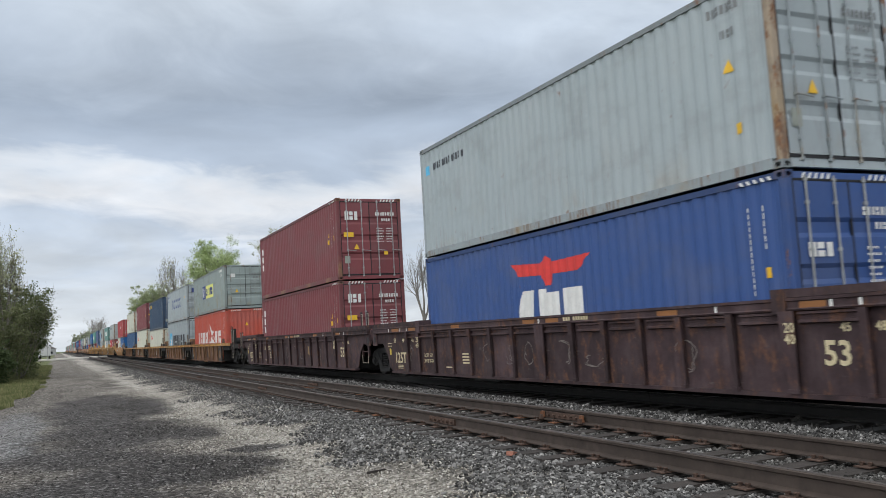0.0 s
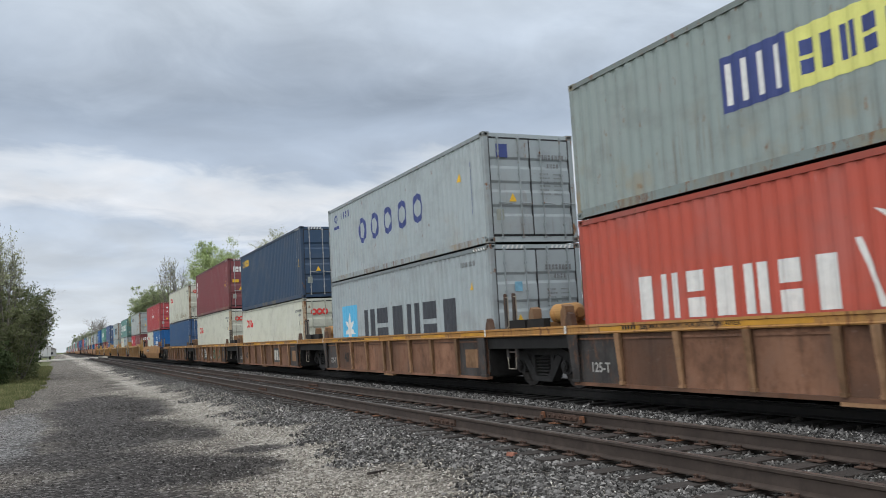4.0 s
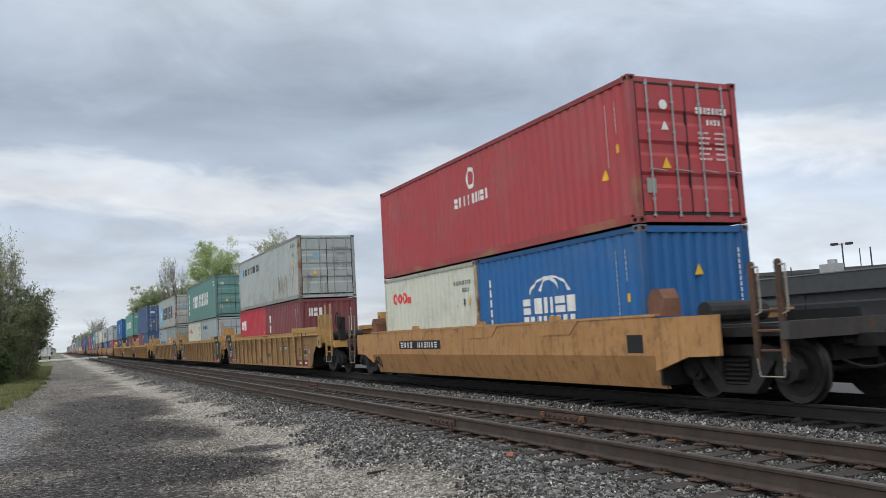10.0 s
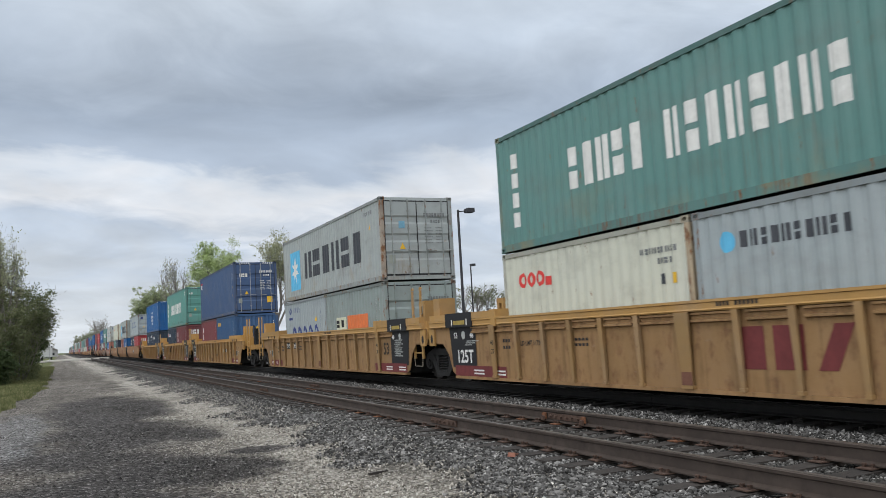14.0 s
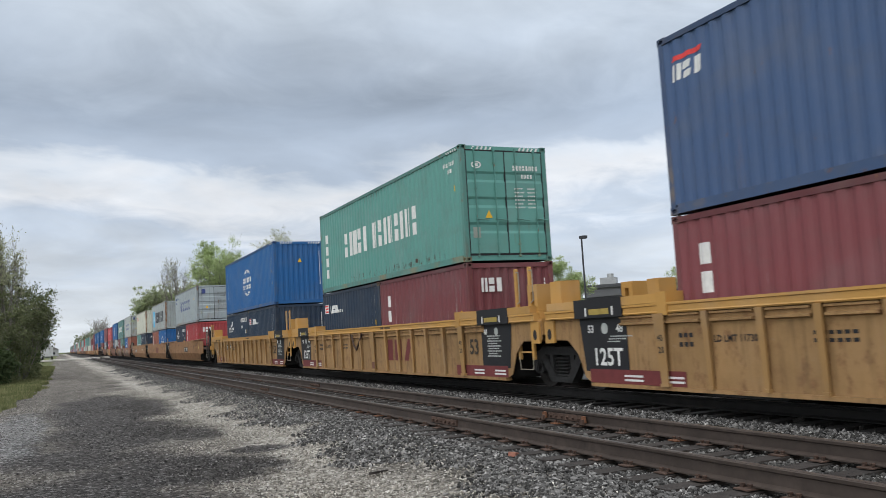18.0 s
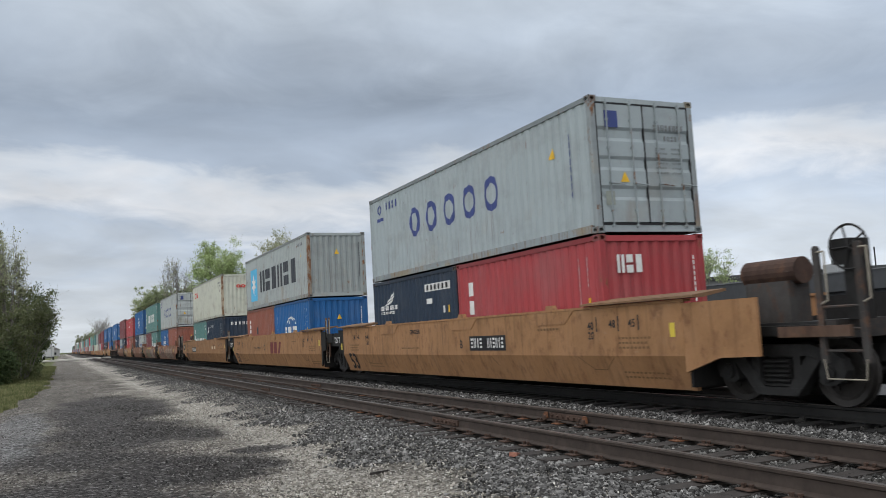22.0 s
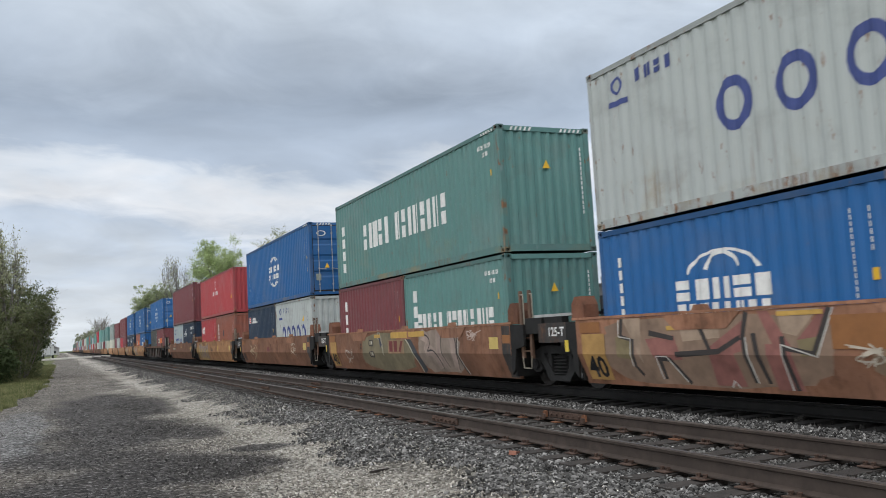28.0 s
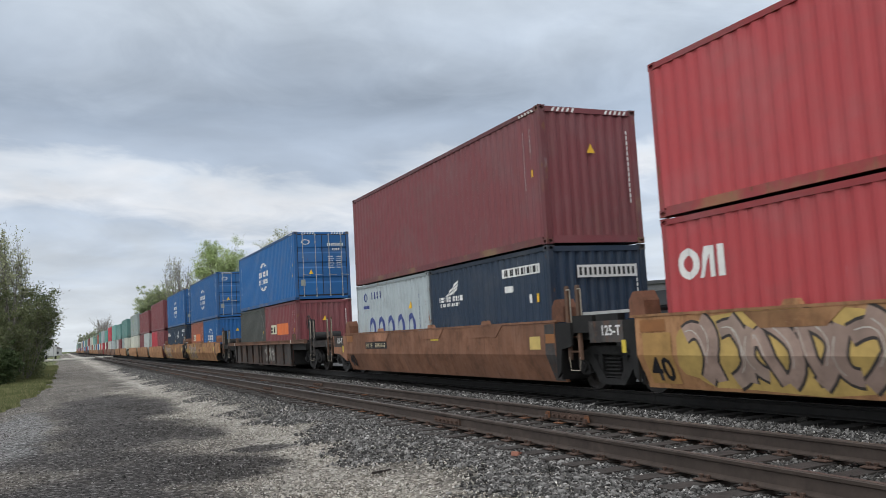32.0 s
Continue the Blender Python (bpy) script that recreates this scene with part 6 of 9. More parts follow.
def mark_yellow53(c, i):
    for e in (-1, 1):
        if (e < 0 and i in (0, 3)) or (e > 0 and i in (2, 5)):
            lo, hi = sorted((e * 5.9, e * 7.9))
            patch(c, "maroon_panel", [yz(hi, 0.22, hi - lo, 0.24)], MAROON, -1.468, "maroon painted sill panel")
            pale = plain("pale_grey_marking", (0.4, 0.42, 0.4), 0.6, 0, 0.2, 9, 0.05)
            patch(c, "small_sign", [yz(e * 7.605 + 0.20, 0.62, 0.40, 0.26)], pale, -1.467, "small black notice in a pale frame")
            patch(c, "notice_bar", [yz(e * 7.605 + 0.18, 0.64, 0.36, 0.22)], BLACK, -1.469)
            patch(c, "notice_line", [yz(e * 7.605 + 0.10, 0.80, 0.18, 0.012), yz(e * 7.605 + 0.15, 0.66, 0.30, 0.012), yz(e * 7.605 - 0.11, 0.74, 0.012, 0.10)], pale, -1.4705)
            patch(c, "data_marking", [yz(e * q + 0.16, 0.30 + 0.05 * j, 0.32, 0.028) for q in (6.83, 7.635) for j in (0, 1)], WHITE, -1.47)
            for word, q in (("45", 6.96), ("48", 7.51), ("53", 8.09)):
                stencil(c, word, e * q, 1.01, 0.13, STENCIL_DULL, -1.468)
            patch(c, "round_emblem", [[(e * 8.12 + 0.07 * math.cos(q * math.pi / 5), 0.79 + 0.08 * math.sin(q * math.pi / 5)) for q in range(10)]], pale, -1.467, "small pale round emblem")
            patch(c, "emblem_bar", [yz(e * 8.12 + 0.04, 0.775, 0.08, 0.03)], BLACK, -1.469)
            for q in (6.86, 7.38, 8.01):
                part("rail_slot", cached("slot53", lambda: Geo().box(-1.5555, -1.535, -0.014, 0.014, 1.372, 1.498).mesh("rail_slot")), BLACK, c, "dark slot between the blocks of the top rail", at=(0, e * q, 0))
            patch(c, "yellow_block", [yz(e * q + w / 2, 1.425, w, 0.062) for q, w in ((6.64, 0.32), (7.11, 0.40), (7.69, 0.48))], YELLOW_BRIGHT, -1.5365, "brighter yellow block of the rail")
            continue
        patch(c, "black_panel", [[(e * 7.15, 0.42), (e * 8.42, 0.42), (e * 8.55, 1.37), (e * 7.15, 1.37)], [(e * 7.15, 1.37), (e * 8.55, 1.37), (e * 8.55, 1.371), (e * 7.15, 1.371)]], BLACK, -1.466, "black painted end panel")
        part("black_cap", cached(("cap53", e), lambda: Geo().box(-1.560, -1.39, e * 7.85 - 0.72, e * 7.85 + 0.72, 1.365, 1.70).mesh("black_cap")), BLACK, c, "black painted stretch of the top rail")
        patch(c, "yellow_flash", [yz(e * 7.8 + 0.3, 1.42, 0.6, 0.1)], plain("dirty_yellow_reflector", (0.34, 0.25, 0.06), 0.6, 0, 0.3, 9, 0.05), -1.564)
        patch(c, "reflective_tick", [yz(e * 7.8 + 0.42, 1.40, 0.05, 0.15), yz(e * 7.8 - 0.38, 1.40, 0.05, 0.15)], WHITE, -1.564)
        lo, hi = sorted((e * 5.75, e * 8.3))
        patch(c, "maroon_panel", [yz(hi, 0.22, hi - lo, 0.24)], MAROON, -1.468, "maroon painted sill panel")
        patch(c, "data_marking", [yz(e * 7.0 + 0.3 - 1.0 * j, 0.27 + 0.07 * q, 0.5, 0.035) for j in (0, 1) for q in (0, 1)], WHITE, -1.47)
    rear_mark = i not in (2, 5)
    if rear_mark:
        stencil(c, "125T", 7.74, 0.66, 0.42, WHITE, -1.47)
        stencil(c, "53", 8.2, 1.16, 0.19, WHITE, -1.47)
        stencil(c, "48", 7.35, 1.16, 0.19, WHITE, -1.47)
    if rear_mark:
        patch(c, "round_emblem", [[(7.78 + 0.1 * math.cos(a * math.pi / 5), 1.17 + 0.1 * math.sin(a * math.pi / 5)) for a in range(10)]], plain("pale_grey_marking", (0.4, 0.42, 0.4), 0.6, 0, 0.2, 9, 0.05), -1.47, "round grey emblem")
    if rear_mark:
        patch(c, "data_marking", [p for q in range(3) for p in bars_yz(7.62 + 0.05 * q, 1.02 - 0.045 * q, 0.62 - 0.12 * q, 0.022, 9 - q, 0.8)], plain("pale_grey_marking", (0.4, 0.42, 0.4), 0.6, 0, 0.2, 9, 0.05), -1.47)
    if i not in (0, 3):
        patch(c, "data_marking", [p for q in range(9) for p in bars_yz(-7.42 - 0.05 * (q % 2), 1.10 - 0.055 * q, (0.62, 0.5, 0.66, 0.42)[q % 4], 0.026, 9 - q % 3, 0.8)], plain("pale_grey_marking", (0.4, 0.42, 0.4), 0.6, 0, 0.2, 9, 0.05), -1.47)
        stencil(c, "48", -7.35, 1.2, 0.17, WHITE, -1.47)
        patch(c, "round_emblem", [[(-7.86 + 0.09 * math.cos(a * math.pi / 5), 1.21 + 0.09 * math.sin(a * math.pi / 5)) for a in range(10)]], plain("pale_grey_marking", (0.4, 0.42, 0.4), 0.6, 0, 0.2, 9, 0.05), -1.47, "round grey emblem")
    stencil(c, "53", -6.83 if i in (0, 3) else -6.75, 0.745 if i in (0, 3) else 0.86, 0.43 if i in (0, 3) else 0.48, STENCIL_DULL, -1.468)
    for e in (-1, 1):
        stencil(c, "40", e * 6.2, 0.98, 0.14, STENCIL_DULL, -1.558)
        stencil(c, "20", e * 6.2, 0.79, 0.14, STENCIL_DULL, -1.549)
    stencil(c, "LD LMT 117300", 4.63, 0.95, 0.14, BLACK, -1.468)
    patch(c, "data_marking", bars_yz(5.85, 0.98, 0.35, 0.07, 3) + bars_yz(5.85, 0.84, 0.35, 0.07, 3) + bars_yz(3.3, 0.98, 0.7, 0.05, 6) + bars_yz(3.3, 0.88, 0.7, 0.05, 6), BLACK, -1.467)
    tone = (0, 1, 2)[i % 3]
    if tone == 0:   # number panel
        patch(c, "number_panel", [yz(-3.44, 0.80, 0.60, 0.20), yz(-4.17, 0.80, 0.90, 0.20)], BLACK, -1.467, "black number panel")
        patch(c, "number_marking", bars_yz(-3.47, 0.83, 0.5, 0.14, 4) + bars_yz(-4.32, 0.83, 0.72, 0.14, 6), WHITE, -1.470)
    elif tone == 1:  # maroon emblem of plain bars
        m = MAROON
        patch(c, "emblem", [yz(-1.02, 0.53, 0.52, 0.59), yz(-1.70, 0.53, 0.52, 0.59), [(-2.40, 0.53), (-2.70, 0.53), (-3.0, 1.12), (-2.70, 1.12)]], m, -1.469, "large maroon emblem of plain bars")
    else:
        patch(c, "number_panel", [yz(5.0, 0.93, 0.55, 0.24), yz(3.9, 0.93, 0.88, 0.24)], BLACK, -1.467, "black number panel")
        patch(c, "number_marking", bars_yz(4.97, 0.97, 0.5, 0.16, 4) + bars_yz(3.86, 0.97, 0.8, 0.16, 6), WHITE, -1.470)
    if tone == 0:
        stencil(c, "NWG33G", -1.6, 0.62, 0.2, BLACK, -1.468)
    patch(c, "number_marking", bars_yz(-0.75, 1.43, 0.28, 0.08, 4) + bars_yz(-1.12, 1.43, 0.46, 0.08, 6), BLACK, -1.5385)
    patch(c, "primer_patch", [yz(0.12, 0.27, 0.24, 0.20)], plain("red_brown_primer", (0.15, 0.066, 0.043), 0.8, 0, 0.35, 6, 0.05), -1.534, "red-brown primer patch at the foot of a rib")
    if i == 4:   # a strap torn from the side
        part("bent_strap", Geo().tube((-1.54, 1.95, 1.32), (-1.55, 1.72, 0.98), 0.032, 6).tube((-1.55, 1.72, 0.98), (-1.55, 1.48, 0.84), 0.032, 6).tube((-1.55, 1.48, 0.84), (-1.54, 0.90, 1.34), 0.032, 6), RUST_BROWN, c, "bent rusty steel strap hanging loose")


def mark_rust40(c, i):
    ink = BLACK
    patch(c, "yellow_wear", [yz(y, 1.125, w, 0.07) for y, w in ((5.2, 1.1), (2.2, 1.6), (-0.6, 0.9), (-2.6, 1.5), (-5.0, 1.2))], plain("bright_yellow_chord_paint", (0.52, 0.26, 0.03), 0.6, 0, 0.25, 3, 0.05), -1.538, "brighter yellow paint")
    patch(c, "number_marking", bars_yz(4.55, 1.135, 0.38, 0.075, 5), ink, -1.540)
    stencil(c, "LBS. MAX. GROSS WT. FOR 20 FT. CONTAINER", 2.95, 1.172, 0.105, ink, -1.540)
    stencil(c, "40", (-0.85, 3.9, 3.9, 3.93, -0.67)[i], 0.57, 0.46, plain("dark_stencil", (0.032, 0.028, 0.025), 0.8, 0, 0.2, 9, 0.05), -1.468)
    stencil(c, "125-T", 5.35, 0.48, 0.24, plain("grey_white_stencil", (0.36, 0.35, 0.33), 0.8, 0, 0.25, 9, 0.05), -1.468)
    patch(c, "white_cap", [yz(6.12, 0.86, 0.13, 0.22)], plain("grey_white_stencil", (0.36, 0.35, 0.33), 0.8, 0, 0.25, 9, 0.05), -1.5375)
    patch(c, "rust_square", [yz(-5.05, 0.40, 0.62, 0.42)], RIB_TAN, -1.4675)
    if i == 2:
        patch(c, "grey_panel", [yz(-1.9, 0.34, 1.22, 0.6), ], plain("dark_grey_primer", (0.055, 0.055, 0.055), 0.8, 0, 0.25, 3, 0.1), -1.4655, "dark grey name panel")
        patch(c, "scrawl", [yz(-1.98, 0.42, 0.30, 0.42), yz(-2.36, 0.42, 0.30, 0.42), [(-2.72, 0.42), (-2.90, 0.42), (-3.08, 0.84), (-2.90, 0.84)]], plain("pale_spray_paint", (0.42, 0.40, 0.35), 0.8, 0, 0.2, 8, 0.05), -1.4685, "pale sprayed scrawl of plain strokes")
    if i == 3:
        white = plain("white_spray_paint", (0.50, 0.49, 0.46), 0.8, 0, 0.25, 6, 0.05)
        for k, (y, w) in enumerate(((2.9, 0.7), (2.2, 0.6), (1.7, 0.5), (-0.6, 0.9), (-1.3, 0.6))):
            scrawl(c, y, 0.32, w, 0.62, 330 + k, white, 0.045, 4)
        patch(c, "grey_panel", [yz(1.6, 0.34, 1.3, 0.56)], plain("dark_grey_primer", (0.055, 0.055, 0.055), 0.8, 0, 0.25, 3, 0.1), -1.4655, "dark grey name panel")
        patch(c, "pale_marking", [yz(1.5, 0.45 + 0.12 * k, 1.1, 0.05) for k in range(4)] + [yz(1.18, 0.42, 0.05, 0.42), yz(0.92, 0.42, 0.05, 0.42)], white, -1.467)
    if i == 3:
        green = plain("green_spray_paint", (0.03, 0.12, 0.07), 0.8, 0, 0.3, 6, 0.05)
        for k, y in enumerate((-1.9, -3.5)):
            scrawl(c, y, 0.35, 0.8, 0.55, 350 + k, green, 0.06, 4)


def mark_smooth53(c, i):
    part("stencil", words("53", 0.74), BLACK, c, at=(-1.416, 7.60, 0.455)).rotation_euler = (0, -math.atan(0.21 / 0.54), 0)
    part("coupling_panel", bar_mesh("cpl", -1.50, -1.30, 8.72, 9.7, 0.98, 1.34), STEEL_DARK, c)
    stencil(c, "125 T", 9.2, 1.17, 0.27, WHITE, -1.505)
    patch(c, "reflector", [yz(8.75, 0.84, 0.12, 0.22)], REFLECT_Y, -1.505)
    for e in (-1, 1):
        stencil(c, "40", e * 6.05, 1.22, 0.19, BLACK, -1.504)
        stencil(c, "20", e * 6.05, 1.05, 0.19, BLACK, -1.504)
        stencil(c, "48", e * 7.3 if e > 0 else -6.7, 1.24, 0.19, BLACK, -1.504)
        stencil(c, "45", e * 6.9 if e > 0 else -7.25, 1.24, 0.19, BLACK, -1.504)
        patch(c, "stop_mark", [yz(y, 1.12, 0.03, 0.26) for y in ((7.47, 7.07, 6.24) if e > 0 else (-6.86, -7.41, -6.22))], BLACK, -1.504)
        patch(c, "data_marking", bars_yz(e * 7.3 + 0.45, 0.98, 0.9, 0.035, 9) + bars_yz(e * 7.3 + 0.45, 0.90, 0.8, 0.035, 8) + bars_yz(e * 7.3 + 0.45, 0.82, 0.85, 0.035, 8), plain("brown_lettering", (0.16, 0.09, 0.04), 0.8, 0, 0.2, 9, 0.05), -1.504)
        # thin brown lines draw a cut-off chevron and one crease into the colour
        fold_patch(c, "jacking_mark", [[(e * a, 0.68), (e * (a + 0.035), 0.68), (e * (b + 0.035), 0.45), (e * b, 0.45)] for a, b in ((5.55, 5.95), (6.68, 6.33), (2.1, 2.35))] + [yz(e * 6.14 + 0.2, 0.44, 0.4, 0.018)], plain("brown_lettering", (0.16, 0.09, 0.04), 0.8, 0, 0.2, 9, 0.05), 0.003)
        fold_patch(c, "data_marking", bars_yz(e * 7.4 + 0.6 if e < 0 else 6.2, 0.40, 1.2, 0.03, 11) + bars_yz(e * 7.4 + 0.6 if e < 0 else 6.2, 0.32, 1.2, 0.03, 11), plain("brown_lettering", (0.16, 0.09, 0.04), 0.8, 0, 0.2, 9, 0.05), 0.003)
        part("deck_shelf", cached(("shelf53", e), lambda: Geo().prism([(-1.60, 1.585), (-1.60, 1.62), (-0.95, 1.70), (-0.95, 1.66), (-1.40, 1.58)], min(e * 5.9, e * 8.9), max(e * 5.9, e * 8.9), "y").mesh("deck_shelf")), RIB_TAN, c, "weathered tan folding deck plate")
    if i == 0:
        patch(c, "number_panel", [yz(-1.1, 0.80, 1.75, 0.33)], BLACK, -1.5035, "black number panel")
        patch(c, "number_marking", bars_yz(-1.18, 0.86, 0.6, 0.22, 4) + bars_yz(-2.0, 0.86, 0.78, 0.22, 6), WHITE, -1.5055)
        stencil(c, "B", -0.65, 0.94, 0.26, BLACK, -1.504)
        stencil(c, "GWG33B", 2.2, 1.3, 0.17, BLACK, -1.504)
    elif i == 1:
        m = MAROON
        patch(c, "emblem", [yz(-0.30, 0.72, 0.54, 0.5), yz(-1.02, 0.72, 0.54, 0.5), [(-1.74, 0.72), (-2.06, 0.72), (-2.36, 1.22), (-2.04, 1.22)]], m, -1.504, "maroon emblem of plain bars")
        stencil(c, "C", 0.95, 0.98, 0.36, BLACK, -1.504)
        patch(c, "number_marking", bars_yz(0.0, 1.40, 0.42, 0.09, 4) + bars_yz(-0.5, 1.40, 0.6, 0.09, 6), BLACK, -1.504)
        stencil(c, "LD LMT 117900 PER UNIT", 2.45, 0.98, 0.13, BLACK, -1.504)
    else:
        patch(c, "number_panel", [yz(4.9, 0.80, 1.75, 0.33)], BLACK, -1.5035, "black number panel")
        patch(c, "number_marking", bars_yz(4.82, 0.86, 0.6, 0.22, 4) + bars_yz(4.0, 0.86, 0.78, 0.22, 6), WHITE, -1.5055)
        patch(c, "tag_plate", [yz(-3.64, 0.97, 0.42, 0.17), yz(-4.56, 0.97, 0.42, 0.17)], plain("pale_tan_paint", (0.6, 0.5, 0.36), 0.6, 0, 0.1, 5, 0.05), -1.504)
    patch(c, "data_marking", bars_yz(3.2, 0.86, 1.3, 0.035, 14) + bars_yz(-4.2, 1.18, 0.8, 0.045, 7), plain("brown_lettering", (0.16, 0.09, 0.04), 0.8, 0, 0.2, 9, 0.05), -1.504)
    patch(c, "warning_tag", [yz(-8.2, 1.0, 0.12, 0.22)], REFLECT_Y, -1.504)


def fold_patch(c, name, polys, mat, lift, label="", flat=None):
    """Paint that follows the folded side plate, split at the crease; flat: the x of a flat ribbed side instead."""
    g = Geo()
    for p in polys:
        for lo, hi in ((0.17, 0.70), (0.70, 1.6)) if flat is None else ((0.17, 1.6),):
            q = clip_poly([(z, y) for y, z in p], lo, hi)
            if len(q) > 2:
                g.face([((flat if flat is not None else (-1.50 if z >= 0.70 else -1.29 - 0.21 * (z - 0.16) / 0.54)) - lift, y, z) for z, y in q])
    if g.f:
        tagged(part(name, g.mesh(name, mend=False), mat, c, label), kind="stuff")


def ribbon(pts, w0, w1):
    """Quads along a curve, w0 wide at its start and w1 at its end."""
    out, n = [], len(pts) - 1
    side = []
    for i, p in enumerate(pts):
        a, b = pts[max(0, i - 1)], pts[min(n, i + 1)]
        d = Vector((b[0] - a[0], b[1] - a[1]))
        nx = Vector((-d.y, d.x)).normalized() if d.length > 1e-6 else Vector((0, 1))
        w = (w0 + (w1 - w0) * i / n) / 2
        side.append(((p[0] + nx.x * w, p[1] + nx.y * w), (p[0] - nx.x * w, p[1] - nx.y * w)))
    for (a, b), (c_, d_) in zip(side[:-1], side[1:]):
        out.append([a, c_, d_, b])
    return out


def bend(a, b, c_, n=9):
    """Curve from a to c_ that leans towards b."""
    return [((1 - t) ** 2 * a[0] + 2 * t * (1 - t) * b[0] + t * t * c_[0], (1 - t) ** 2 * a[1] + 2 * t * (1 - t) * b[1] + t * t * c_[1]) for t in (k / n for k in range(n + 1))]


def blob(y0, y1, z0, z1, seed, n=26, wob=0.10):
    r = random.Random(seed)
    cy, cz = (y0 + y1) / 2, (z0 + z1) / 2
    out = []
    for k in range(n):
        a = 2 * math.pi * k / n
        ca, sa = math.cos(a), math.sin(a)
        f = 1 + r.uniform(-wob, wob)
        out.append((cy + abs(ca) ** 0.6 * (1 if ca > 0 else -1) * abs(y1 - y0) / 2 * f, cz + abs(sa) ** 0.6 * (1 if sa > 0 else -1) * (z1 - z0) / 2 * f))
    return out


SPRAY_DARK = (0.040, 0.034, 0.032)


def spray(c, polys, rgb, lift, label="faded sprayed shapes", flat=None, name="graffiti_fill"):
    fold_patch(c, name, polys, plain("spray_paint", rgb, 0.8, 0, 0.4, 2.6, 0.05), lift, label, flat)


def graffiti(c, y, w, z0, z1, seed, tones, ground=None, flat=None):
    """Sprayed lettering-like shapes that spell nothing: fat bent strokes with dark outlines and light edges."""
    r = random.Random(seed)
    h = z1 - z0
    n = max(3, round(w / 0.72))
    p = w / n
    if ground:
        spray(c, [blob(y - w - 0.15, y + 0.15, z0 - 0.02, z1 + 0.02, seed, 30, 0.04)], ground, 0.003, "mottled sprayed ground coat", flat, "graffiti_ground")
    line, fill, light = [], {}, []
    for i in range(n):
        cy = y - (i + 0.5) * p
        tone = r.randrange(len(tones))
        lean = r.uniform(-0.25, 0.25)
        top, low = z1 - 0.08 * h, z0 + 0.10 * h
        strokes = [bend((cy + 0.42 * p, z0 + h * r.uniform(0.55, 0.9)), (cy + r.uniform(-0.6, 0.6) * p, top + 0.1 * h), (cy + lean - 0.2 * p, low)),
                   bend((cy + 0.1 * p + lean, top), (cy - r.uniform(0.5, 1.1) * p, z0 + h * r.uniform(0.3, 0.7)), (cy + r.uniform(-0.2, 0.3) * p, low))]
        if r.random() < 0.6:
            strokes.append(bend((cy - 0.45 * p, z0 + h * 0.8), (cy - 0.1 * p, z0 + h * r.uniform(0.0, 0.4)), (cy - 0.65 * p, z0 + h * 0.2)))
        for st in strokes:
            wd = r.uniform(0.19, 0.28) * (0.6 + h * 0.4)
            line += ribbon(st, wd + 0.085, wd * 0.8 + 0.085)
            fill.setdefault(tone, []).extend(ribbon(st, wd, wd * 0.8))
            light += ribbon([(a + wd * 0.30, b) for a, b in st[1:-2]], 0.018, 0.012)
    spray(c, line, SPRAY_DARK, 0.0045, "dark sprayed outlines", flat, "graffiti_outline")
    for k, ps in fill.items():
        spray(c, ps, tones[k], 0.006 + 0.0008 * k, "faded sprayed shapes", flat)
    spray(c, light, (0.46, 0.43, 0.38), 0.0105, "pale sprayed edge lines", flat, "graffiti_highlight")


def smear(c, y, z, w, h, seed, rgb=(0.45, 0.42, 0.37), thick=0.03, loops=4, lift=0.011):
    """Thin sprayed scribble on a folded side."""
    r = random.Random(seed)
    out = []
    for _ in range(loops):
        a = (y - w * r.random(), z + h * r.random())
        b = (y - w * r.uniform(-0.3, 1.3), z + h * r.uniform(-0.2, 1.2))
        d = (y - w * r.random(), z + h * r.random())
        out += ribbon(bend(a, b, d), thick, thick * 0.5)
    spray(c, out, rgb, lift, "thin sprayed scribble", None, "graffiti_scribble")


